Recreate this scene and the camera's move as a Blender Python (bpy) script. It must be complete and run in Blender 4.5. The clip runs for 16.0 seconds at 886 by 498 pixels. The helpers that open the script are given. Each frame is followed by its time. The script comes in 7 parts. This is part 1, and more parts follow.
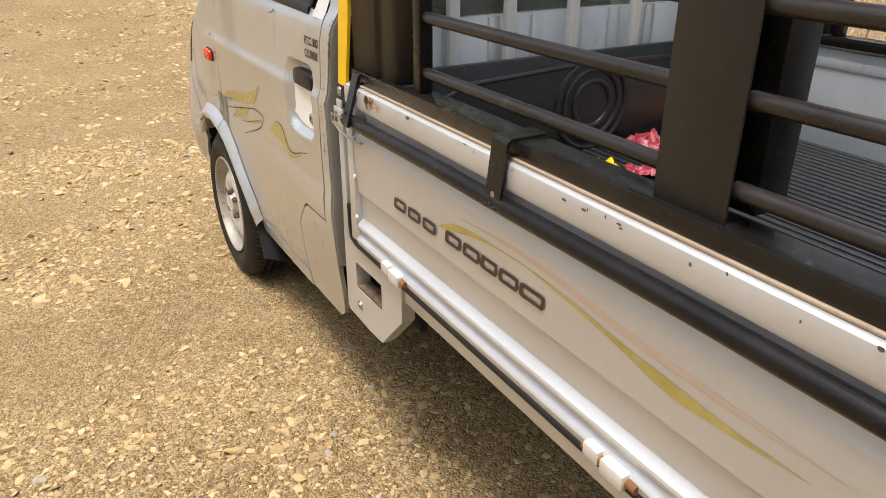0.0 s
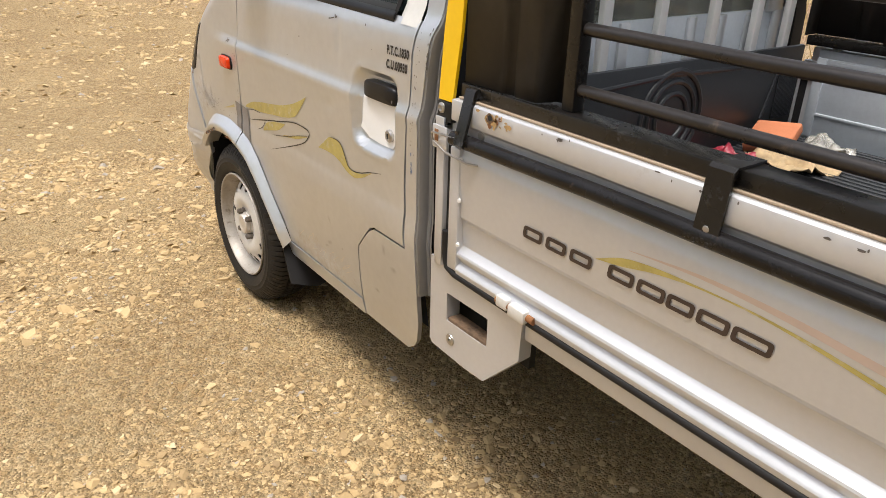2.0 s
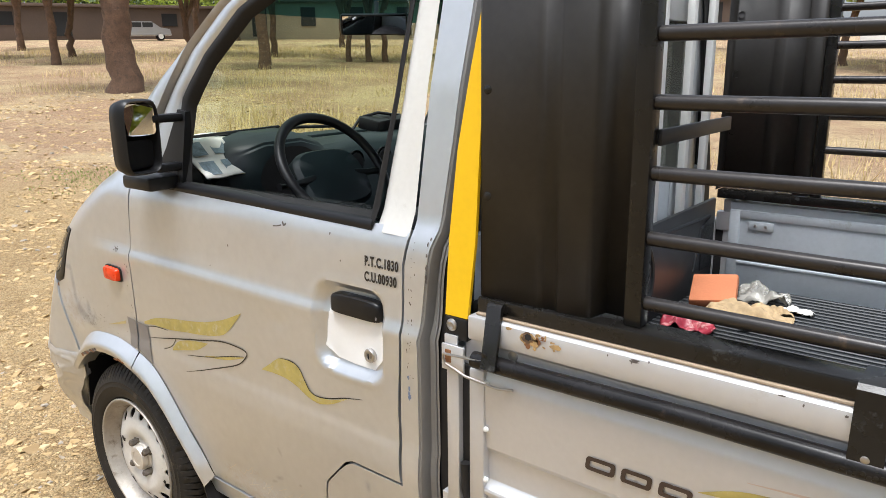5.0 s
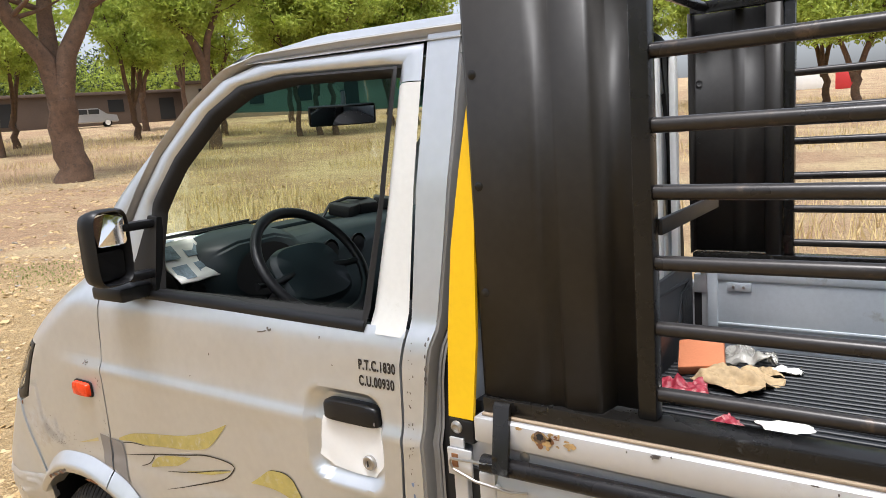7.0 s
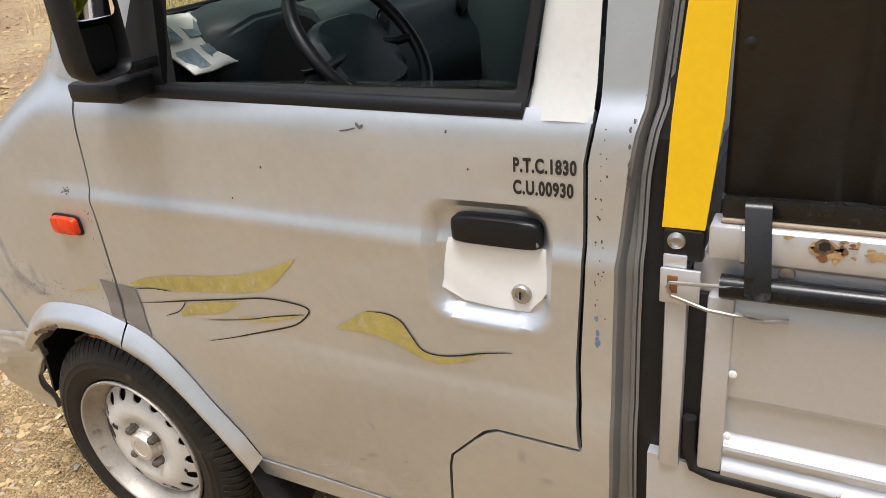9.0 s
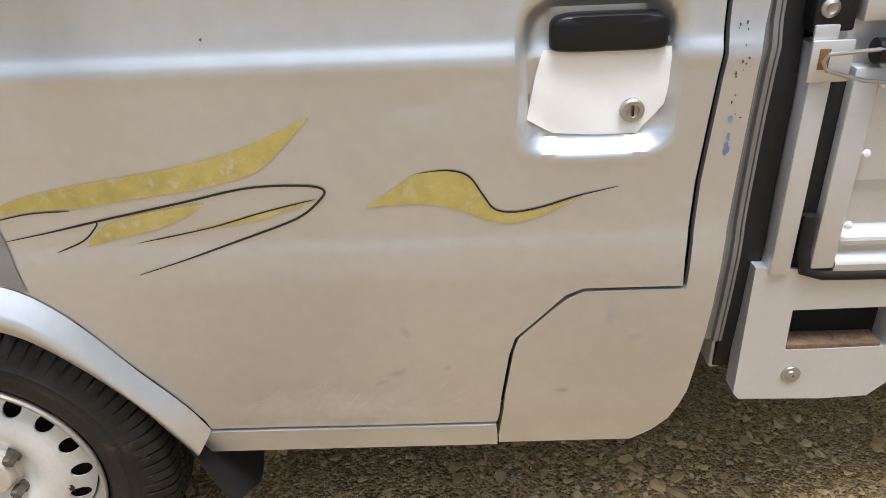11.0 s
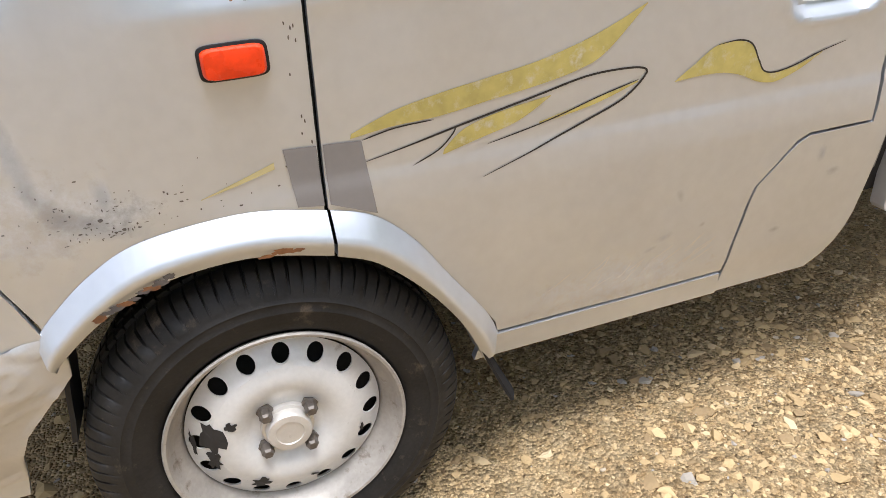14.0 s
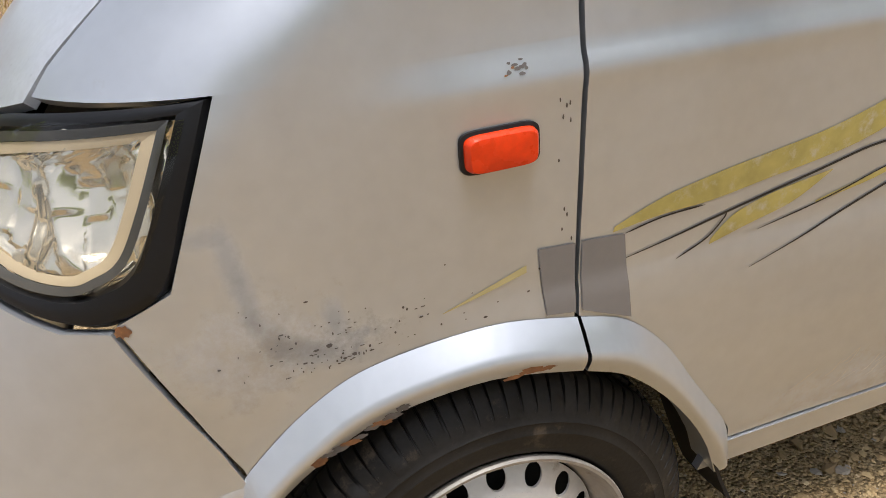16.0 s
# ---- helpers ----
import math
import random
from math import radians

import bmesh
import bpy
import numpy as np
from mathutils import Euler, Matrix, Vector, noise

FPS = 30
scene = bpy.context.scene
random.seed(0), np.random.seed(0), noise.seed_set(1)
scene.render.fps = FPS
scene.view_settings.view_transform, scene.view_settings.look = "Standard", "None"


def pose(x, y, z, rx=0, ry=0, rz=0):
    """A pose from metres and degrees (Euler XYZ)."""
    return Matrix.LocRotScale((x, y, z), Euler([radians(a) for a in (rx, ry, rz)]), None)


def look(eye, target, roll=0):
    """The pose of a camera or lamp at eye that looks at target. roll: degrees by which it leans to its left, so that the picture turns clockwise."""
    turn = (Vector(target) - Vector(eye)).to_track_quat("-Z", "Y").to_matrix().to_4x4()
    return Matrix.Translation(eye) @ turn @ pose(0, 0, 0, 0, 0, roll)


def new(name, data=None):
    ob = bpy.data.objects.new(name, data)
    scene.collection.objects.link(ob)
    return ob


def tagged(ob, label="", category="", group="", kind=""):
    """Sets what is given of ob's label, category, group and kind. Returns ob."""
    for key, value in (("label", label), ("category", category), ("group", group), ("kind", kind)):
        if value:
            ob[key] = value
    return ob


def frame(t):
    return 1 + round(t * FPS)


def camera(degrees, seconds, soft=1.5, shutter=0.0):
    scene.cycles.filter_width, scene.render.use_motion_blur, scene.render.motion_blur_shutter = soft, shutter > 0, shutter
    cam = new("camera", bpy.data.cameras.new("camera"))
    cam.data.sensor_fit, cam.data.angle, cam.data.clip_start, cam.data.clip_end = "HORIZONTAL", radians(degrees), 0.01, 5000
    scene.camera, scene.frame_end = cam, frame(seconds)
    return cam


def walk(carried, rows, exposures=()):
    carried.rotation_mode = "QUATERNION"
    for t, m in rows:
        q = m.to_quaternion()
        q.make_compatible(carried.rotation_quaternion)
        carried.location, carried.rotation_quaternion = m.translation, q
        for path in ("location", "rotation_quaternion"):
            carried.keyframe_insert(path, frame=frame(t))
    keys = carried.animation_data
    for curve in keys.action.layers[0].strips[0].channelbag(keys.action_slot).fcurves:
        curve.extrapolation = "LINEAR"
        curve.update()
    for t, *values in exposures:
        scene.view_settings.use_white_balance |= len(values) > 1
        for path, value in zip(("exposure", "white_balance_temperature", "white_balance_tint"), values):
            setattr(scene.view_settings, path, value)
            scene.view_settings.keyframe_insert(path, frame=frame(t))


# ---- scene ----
cam = camera(62.8, 16.0, soft=0.75)
PATH = [
    (0, (3.016, -0.669, 1.468), (1.453, 0.24, 0.613), 0.2),
    (0.5, (2.965, -0.703, 1.451), (1.46, 0.187, 0.48), 2.7),
    (1, (2.862, -0.77, 1.448), (1.408, 0.235, 0.513), 1.0),
    (1.5, (2.76, -0.906, 1.464), (1.3, 0.148, 0.592), -1.0),
    (2, (2.631, -0.947, 1.451), (1.18, 0.14, 0.607), 1.8),
    (2.5, (2.443, -0.911, 1.458), (1.029, 0.233, 0.627), 0.6),
    (3, (2.318, -0.915, 1.443), (1.026, 0.337, 0.569), 2.6),
    (3.5, (2.225, -1.013, 1.472), (1.113, 0.444, 0.674), 0.2),
    (4, (2.186, -1.037, 1.475), (1.152, 0.509, 0.738), 0.4),
    (4.5, (2.153, -1.047, 1.509), (0.996, 0.464, 0.893), -0.0),
    (5, (2.153, -1.047, 1.545), (0.946, 0.469, 1.051), -0.7),
    (5.2, (2.15, -1.053, 1.552), (0.94, 0.481, 1.121), -0.9),
    (7.3, (2.025, -1.045, 1.607), (0.897, 0.575, 1.289), -4.2),
    (7.5, (1.979, -1.048, 1.59), (0.884, 0.593, 1.262), -3.2),
    (8, (1.796, -0.968, 1.561), (0.741, 0.651, 1.047), -6.1),
    (8.5, (1.64, -0.909, 1.532), (0.621, 0.665, 0.835), -5.9),
    (9, (1.49, -0.921, 1.485), (0.599, 0.661, 0.646), -5.8),
    (9.5, (1.329, -0.984, 1.463), (0.624, 0.639, 0.53), -5.7),
    (9.7, (1.269, -0.985, 1.424), (0.663, 0.648, 0.441), -4.4),
    (11.8, (0.715, -0.914, 1.2), (0.811, 0.868, 0.297), -3.9),
    (12, (0.705, -0.925, 1.198), (0.793, 0.864, 0.307), -4.0),
    (12.5, (0.549, -0.928, 1.178), (0.61, 0.886, 0.337), -0.8),
    (13, (0.294, -0.925, 1.165), (0.418, 0.812, 0.18), -3.0),
    (13.5, (0.157, -0.948, 1.146), (0.539, 0.749, 0.16), -3.9),
    (14, (-0.031, -0.979, 1.176), (0.522, 0.668, 0.185), -3.6),
    (14.5, (-0.102, -0.957, 1.174), (0.491, 0.679, 0.189), -3.0),
    (15, (-0.158, -0.832, 1.17), (0.387, 0.858, 0.248), -5.0),
    (15.5, (-0.188, -0.72, 1.181), (0.33, 0.962, 0.231), -5.6),
    (16, (-0.249, -0.669, 1.198), (0.269, 1.029, 0.276), -5.5),
]
walk(cam, [(t, look(eye, target, roll)) for t, eye, target, roll in PATH], exposures=[(0, 1.35, 6450, 12), (3.5, 1.35, 6150, 12), (5, 1.5, 5950, 10), (7.5, 1.45, 6050, 12), (9, 1.25, 6100, 12), (12, 1.45, 5700, 10), (13.5, 1.53, 5700, 12), (15, 1.35, 5750, 12), (16, 1.05, 6000, 12)])

# ---- world, sun ----
world = bpy.data.worlds.new("world")
scene.world = world
world.use_nodes = True
wn, wl = world.node_tree.nodes, world.node_tree.links
sky = wn.new("ShaderNodeTexSky")
sky.sky_type = 'NISHITA'
sky.sun_disc = False
sky.sun_elevation = radians(75)
sky.sun_rotation = radians(167)
sky.dust_density = 4.0
pale = wn.new("ShaderNodeHueSaturation")
pale.inputs["Saturation"].default_value = 0.30
wl.new(sky.outputs[0], pale.inputs["Color"])
wl.new(pale.outputs[0], wn["Background"].inputs[0])
wn["Background"].inputs[1].default_value = 0.085
sun_data = bpy.data.lights.new("sun", "SUN")
sun_data.energy, sun_data.angle, sun_data.color = 1.5, radians(20), (1.0, 0.95, 0.87)
sun = new("sun", sun_data)
sun.matrix_world = look((1.0, -3.3, 13.5), (0.0, 0.0, 0.0))


# ---- materials ----
def material(name, base, rough=0.6, metal=0.0, var=0.12, scale=6.0, fine=120.0, bump=0.1, second=None, amount=0.5, coat=0.0, rvar=0.1, spec=0.5, bdist=0.002):
    """Noise at two scales over a base colour; second: colour of patchy dirt or wear."""
    m = bpy.data.materials.new(name)
    m.use_nodes = True
    n, l = m.node_tree.nodes, m.node_tree.links
    b = n["Principled BSDF"]
    tc = n.new("ShaderNodeTexCoord")
    big = n.new("ShaderNodeTexNoise")
    big.inputs["Scale"].default_value, big.inputs["Detail"].default_value = scale, 6
    small = n.new("ShaderNodeTexNoise")
    small.inputs["Scale"].default_value, small.inputs["Detail"].default_value = fine, 4
    for t in (big, small):
        l.new(tc.outputs["Object"], t.inputs["Vector"])
    ramp = n.new("ShaderNodeValToRGB")
    ramp.color_ramp.elements[0].position, ramp.color_ramp.elements[1].position = 0.3, 0.7
    ramp.color_ramp.elements[0].color = (*[c * (1 - var) for c in base], 1)
    ramp.color_ramp.elements[1].color = (*[min(1, c * (1 + var)) for c in base], 1)
    add = n.new("ShaderNodeMath")
    add.operation = "MULTIPLY_ADD"
    add.inputs[1].default_value = 0.35
    l.new(small.outputs["Fac"], add.inputs[0])
    mul = n.new("ShaderNodeMath")
    mul.operation = "MULTIPLY"
    mul.inputs[1].default_value = 0.65
    l.new(big.outputs["Fac"], mul.inputs[0])
    l.new(mul.outputs[0], add.inputs[2])
    l.new(add.outputs[0], ramp.inputs[0])
    colour = ramp.outputs[0]
    if second:
        patch = n.new("ShaderNodeTexNoise")
        patch.inputs["Scale"].default_value, patch.inputs["Detail"].default_value, patch.inputs["Roughness"].default_value = scale * 1.7, 8, 0.7
        l.new(tc.outputs["Object"], patch.inputs["Vector"])
        cut = n.new("ShaderNodeMapRange")
        cut.inputs[1].default_value, cut.inputs[2].default_value = 0.72 - 0.3 * amount, 0.86 - 0.3 * amount
        l.new(patch.outputs["Fac"], cut.inputs[0])
        mix = n.new("ShaderNodeMix")
        mix.data_type = "RGBA"
        l.new(cut.outputs[0], mix.inputs[0])
        l.new(colour, mix.inputs[6])
        mix.inputs[7].default_value = (*second, 1)
        colour = mix.outputs[2]
    l.new(colour, b.inputs["Base Color"])
    rr = n.new("ShaderNodeMapRange")
    rr.inputs[3].default_value, rr.inputs[4].default_value = max(0.02, rough - rvar), min(1, rough + rvar)
    l.new(big.outputs["Fac"], rr.inputs[0])
    l.new(rr.outputs[0], b.inputs["Roughness"])
    b.inputs["Metallic"].default_value = metal
    b.inputs["Coat Weight"].default_value = coat
    b.inputs["Coat Roughness"].default_value = 0.12
    b.inputs["Specular IOR Level"].default_value = spec
    if bump:
        bp = n.new("ShaderNodeBump")
        bp.inputs["Strength"].default_value, bp.inputs["Distance"].default_value = bump, bdist
        l.new(add.outputs[0], bp.inputs["Height"])
        l.new(bp.outputs[0], b.inputs["Normal"])
    return m


PAINT = material("silver_paint", (0.60, 0.615, 0.635), 0.34, 0.74, 0.07, 2.4, 40, 0.0, (0.50, 0.48, 0.45), 0.22, coat=0.30, rvar=0.07)


def add_grime(m, centre, radii, colour, scale, reach=1.0, rough=0.75, gain=3.2, top=0.85, turn=0.0):
    """Dirt that fades out from a centre, broken up by noise."""
    n, l = m.node_tree.nodes, m.node_tree.links
    b = n["Principled BSDF"]
    tc, mp, ln = n.new("ShaderNodeTexCoord"), n.new("ShaderNodeMapping"), n.new("ShaderNodeVectorMath")
    mp.vector_type = "TEXTURE"
    mp.inputs["Location"].default_value = centre
    mp.inputs["Rotation"].default_value = (0.0, radians(turn), 0.0)
    mp.inputs["Scale"].default_value = radii
    l.new(tc.outputs["Object"], mp.inputs["Vector"])
    ln.operation = "LENGTH"
    l.new(mp.outputs[0], ln.inputs[0])
    tx = n.new("ShaderNodeTexNoise")
    tx.inputs["Scale"].default_value, tx.inputs["Detail"].default_value, tx.inputs["Roughness"].default_value = scale, 9, 0.72
    l.new(tc.outputs["Object"], tx.inputs["Vector"])
    a = n.new("ShaderNodeMath")
    a.operation = "MULTIPLY_ADD"
    a.inputs[1].default_value = gain
    l.new(tx.outputs["Fac"], a.inputs[0])
    neg = n.new("ShaderNodeMath")
    neg.operation = "MULTIPLY_ADD"
    neg.inputs[1].default_value, neg.inputs[2].default_value = -1.3, reach + 0.15 - gain / 2
    l.new(ln.outputs["Value"], neg.inputs[0])
    l.new(neg.outputs[0], a.inputs[2])
    cl = n.new("ShaderNodeMapRange")
    cl.inputs[1].default_value, cl.inputs[2].default_value, cl.inputs[4].default_value = 0.0, 0.9, top
    l.new(a.outputs[0], cl.inputs[0])
    for sock, val in (("Base Color", (*colour, 1)), ("Roughness", rough), ("Metallic", 0.05)):
        x = n.new("ShaderNodeMix")
        x.data_type = "RGBA" if sock == "Base Color" else "FLOAT"
        i, j, o = (6, 7, 2) if sock == "Base Color" else (2, 3, 0)
        l.new(cl.outputs[0], x.inputs[0])
        if b.inputs[sock].links:
            l.new(b.inputs[sock].links[0].from_socket, x.inputs[i])
        else:
            x.inputs[i].default_value = b.inputs[sock].default_value
        x.inputs[j].default_value = val
        l.new(x.outputs[o], b.inputs[sock])
    return m


def silver(name):
    return material(name, (0.60, 0.615, 0.635), 0.34, 0.74, 0.07, 2.4, 40, 0.0, (0.50, 0.48, 0.45), 0.22, coat=0.30, rvar=0.07)


WINGPAINT = add_grime(add_grime(silver("grimy_wing_paint"), (-0.26, 0.0, 0.76), (0.13, 0.4, 0.10), (0.40, 0.335, 0.25), 16, 0.75), (-0.15, 0.0, 0.755), (0.09, 0.4, 0.05), (0.16, 0.135, 0.11), 55, 0.45, 0.75, 3.2, 0.6)
DOORPAINT = add_grime(silver("dusty_door_paint"), (0.66, 0.0, 0.40), (0.32, 0.5, 0.10), (0.50, 0.43, 0.33), 26, 0.55)
DUSTY = material("dusty_silver_paint", (0.40, 0.39, 0.375), 0.42, 0.45, 0.08, 3.0, 70, 0.03, (0.36, 0.31, 0.24), 0.55, coat=0.2)
BEDPAINT = material("bed_paint", (0.60, 0.60, 0.61), 0.42, 0.55, 0.05, 3.0, 80, 0.01, (0.44, 0.40, 0.35), 0.22, coat=0.2)
BEDGREY = material("inner_bed_paint", (0.50, 0.54, 0.58), 0.45, 0.3, 0.10, 5.0, 90, 0.05, (0.30, 0.28, 0.25), 0.3)
WHITE = material("white_paint", (0.80, 0.80, 0.78), 0.45, 0.0, 0.05, 4.0, 90, 0.03, (0.55, 0.52, 0.46), 0.12)
PILLARFILM = material("off_white_film", (0.60, 0.59, 0.56), 0.45, 0.0, 0.07, 5.0, 90, 0.06, (0.48, 0.46, 0.42), 0.25)
PAPERWHITE = material("white_film", (0.88, 0.87, 0.85), 0.5, 0.0, 0.03, 9.0, 90, 0.02)
BLACKSTEEL = material("black_steel", (0.010, 0.009, 0.008), 0.27, 0.0, 0.35, 14.0, 60, 0.04, (0.075, 0.075, 0.074), 0.36, rvar=0.12, spec=0.36)
BLACKSHEET = material("black_sheet_steel", (0.024, 0.0215, 0.019), 0.44, 0.0, 0.35, 3.0, 60, 0.03, (0.036, 0.033, 0.030), 0.4, rvar=0.05, spec=0.36)
WORNBAR = material("worn_black_bar", (0.009, 0.008, 0.008), 0.26, 0.0, 0.45, 9.0, 120, 0.05, (0.07, 0.046, 0.034), 0.32, rvar=0.1, spec=0.3)
BLACKPLASTIC = material("black_plastic", (0.009, 0.009, 0.010), 0.40, 0, 0.2, 8, 260, 0.12, spec=0.32)
RUBBER = material("rubber", (0.012, 0.011, 0.011), 0.6, 0, 0.3, 8, 120, 0.15, (0.05, 0.045, 0.037), 0.28, spec=0.3)
TYRE = material("tyre_rubber", (0.017, 0.015, 0.013), 0.60, 0, 0.5, 14, 160, 0.4, (0.085, 0.064, 0.044), 0.48, spec=0.28)
RIM = material("steel_rim", (0.66, 0.645, 0.615), 0.42, 0.25, 0.10, 12, 120, 0.08, (0.36, 0.31, 0.25), 0.28)
RIMLIP = material("dirty_rim_lip", (0.36, 0.325, 0.28), 0.5, 0.25, 0.20, 16, 120, 0.1, (0.17, 0.13, 0.09), 0.55)
NUT = material("rusty_nut", (0.14, 0.12, 0.10), 0.5, 0.6, 0.25, 60, 200, 0.1, (0.10, 0.06, 0.035), 0.5)
DIRT = material("caked_dirt", (0.13, 0.08, 0.045), 0.95, 0, 0.5, 30, 140, 0.8, (0.05, 0.03, 0.02), 0.5, bdist=0.01)
HUBMETAL = material("hub_cap_metal", (0.60, 0.56, 0.50), 0.4, 0.4, 0.1, 18, 120, 0.06, (0.30, 0.25, 0.18), 0.3)
BARE = material("bare_metal", (0.45, 0.43, 0.41), 0.35, 0.9, 0.15, 15, 140, 0.05, (0.25, 0.14, 0.07), 0.25)
RUST = material("rust", (0.20, 0.085, 0.03), 0.85, 0, 0.4, 30, 200, 0.3, (0.35, 0.18, 0.06), 0.5)
# Near-black: the shade of gaps, openings and underbody is put into this colour.
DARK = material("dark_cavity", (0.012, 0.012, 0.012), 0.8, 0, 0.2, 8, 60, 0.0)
BARSTEEL = material("rubbed_steel_bar", (0.028, 0.024, 0.022), 0.30, 0.25, 0.35, 9.0, 120, 0.05, (0.12, 0.085, 0.062), 0.36, rvar=0.1)
# Dusty silver made darker: the channel's shade is put into its paint.
CHANNEL = material("shaded_channel_paint", (0.22, 0.215, 0.21), 0.45, 0.4, 0.08, 3.0, 70, 0.03, (0.16, 0.14, 0.115), 0.4)
FLAKE = material("flaked_black", (0.022, 0.019, 0.017), 0.7, 0, 0.3, 60, 200, 0.0)
LINER = material("bed_liner_plastic", (0.016, 0.018, 0.021), 0.46, 0, 0.25, 6, 90, 0.12, (0.10, 0.095, 0.085), 0.25)
DASH = material("dashboard_plastic", (0.011, 0.018, 0.020), 0.42, 0, 0.12, 8, 300, 0.15, spec=0.32)
TRIM = material("door_trim_plastic", (0.035, 0.048, 0.050), 0.5, 0, 0.1, 6, 250, 0.1)
SEAT = material("seat_fabric", (0.014, 0.014, 0.016), 0.9, 0, 0.25, 30, 500, 0.3)
YELLOW = material("yellow_board", (0.82, 0.50, 0.0), 0.45, 0, 0.06, 5, 80, 0.02, (0.66, 0.38, 0.0), 0.12)
ORANGE = material("orange_lens", (0.74, 0.045, 0.003), 0.28, 0, 0.16, 30, 120, 0.1, coat=0.2, spec=0.3)
DECALYEL = material("yellow_decal", (0.46, 0.385, 0.12), 0.42, 0.25, 0.22, 20, 60, 0.0, (0.52, 0.48, 0.34), 0.62, coat=0.2)
DECALPALE = material("faded_pink_decal", (0.57, 0.46, 0.40), 0.45, 0.3, 0.05, 12, 60, 0.0, coat=0.2)
DECALFADE = material("faded_yellow_decal", (0.52, 0.45, 0.22), 0.45, 0.3, 0.12, 12, 60, 0.0, coat=0.2)
INK = material("dark_ink", (0.020, 0.016, 0.014), 0.5, 0, 0.1, 20, 60, 0.0)
BADGEINK = material("dark_brown_lettering", (0.045, 0.028, 0.02), 0.5, 0, 0.15, 20, 60, 0.0)
TAPE = material("grey_tape", (0.215, 0.195, 0.18), 0.5, 0.1, 0.06, 6, 90, 0.05)
SILVERTAPE = material("silver_tape", (0.56, 0.555, 0.545), 0.30, 0.55, 0.06, 8, 60, 0.3, bdist=0.006)
CHIP = material("paint_chip", (0.10, 0.085, 0.075), 0.8, 0, 0.3, 60, 200, 0.0)
WOOD = material("plywood", (0.33, 0.25, 0.17), 0.8, 0, 0.2, 10, 120, 0.2)
BRICK = material("orange_foam", (0.50, 0.175, 0.078), 0.85, 0, 0.12, 10, 140, 0.25)
REDCLOTH = material("red_print", (0.28, 0.022, 0.040), 0.5, 0, 0.3, 14, 90, 0.2, (0.62, 0.42, 0.38), 0.6)
TANPAPER = material("tan_paper", (0.40, 0.29, 0.16), 0.8, 0, 0.3, 22, 90, 0.35, (0.24, 0.16, 0.08), 0.45)
PAPER = material("paper", (0.78, 0.76, 0.70), 0.8, 0, 0.05, 14, 90, 0.05)
PRINT = material("grey_print", (0.20, 0.25, 0.28), 0.8, 0, 0.5, 40, 160, 0.0)
CHROME = material("reflector_chrome", (0.95, 0.91, 0.82), 0.13, 0.92, 0.05, 20, 60, 0.02)
BEZEL = material("grey_bezel", (0.10, 0.10, 0.10), 0.35, 0.2, 0.1, 20, 60, 0.02)
CREAM = material("cream_lamp_frame", (0.74, 0.62, 0.44), 0.4, 0.1, 0.08, 20, 60, 0.02)
BARK = material("pine_bark", (0.125, 0.074, 0.046), 0.95, 0, 0.4, 5, 30, 1.0, (0.06, 0.04, 0.03), 0.6, bdist=0.05)
FOLIAGE = material("pine_foliage", (0.36, 0.43, 0.070), 0.8, 0, 0.35, 0.7, 9, 0.0, (0.40, 0.42, 0.09), 0.4)


def leafy(m, share=0.5):
    """Thin leaves let part of the light through."""
    n, l = m.node_tree.nodes, m.node_tree.links
    b, t, x = n["Principled BSDF"], n.new("ShaderNodeBsdfTranslucent"), n.new("ShaderNodeMixShader")
    l.new(b.inputs["Base Color"].links[0].from_socket, t.inputs["Color"])
    x.inputs[0].default_value = share
    l.new(b.outputs[0], x.inputs[1])
    l.new(t.outputs[0], x.inputs[2])
    l.new(x.outputs[0], n["Material Output"].inputs[0])
    return m


FOLIAGE = leafy(FOLIAGE)
SCRUB = material("dark_scrub", (0.065, 0.09, 0.03), 0.85, 0, 0.35, 0.8, 8, 0.0)
STRAW = material("dry_grass", (0.60, 0.46, 0.23), 0.85, 0, 0.25, 0.6, 8, 0.0, (0.46, 0.40, 0.18), 0.4)
GREENGRASS = material("green_grass", (0.22, 0.27, 0.06), 0.85, 0, 0.25, 1.0, 8, 0.0)
WALLFAR = material("brown_wall", (0.10, 0.070, 0.052), 0.9, 0, 0.15, 0.6, 8, 0.1)
WALLPALE = material("pale_wall", (0.26, 0.22, 0.17), 0.9, 0, 0.1, 0.6, 8, 0.1)
CARGREY = material("grey_car_paint", (0.30, 0.30, 0.31), 0.35, 0.3, 0.05, 2, 20, 0.0, coat=0.3)
REDPANEL = material("red_panel", (0.50, 0.03, 0.03), 0.6, 0, 0.1, 1, 8, 0.0)


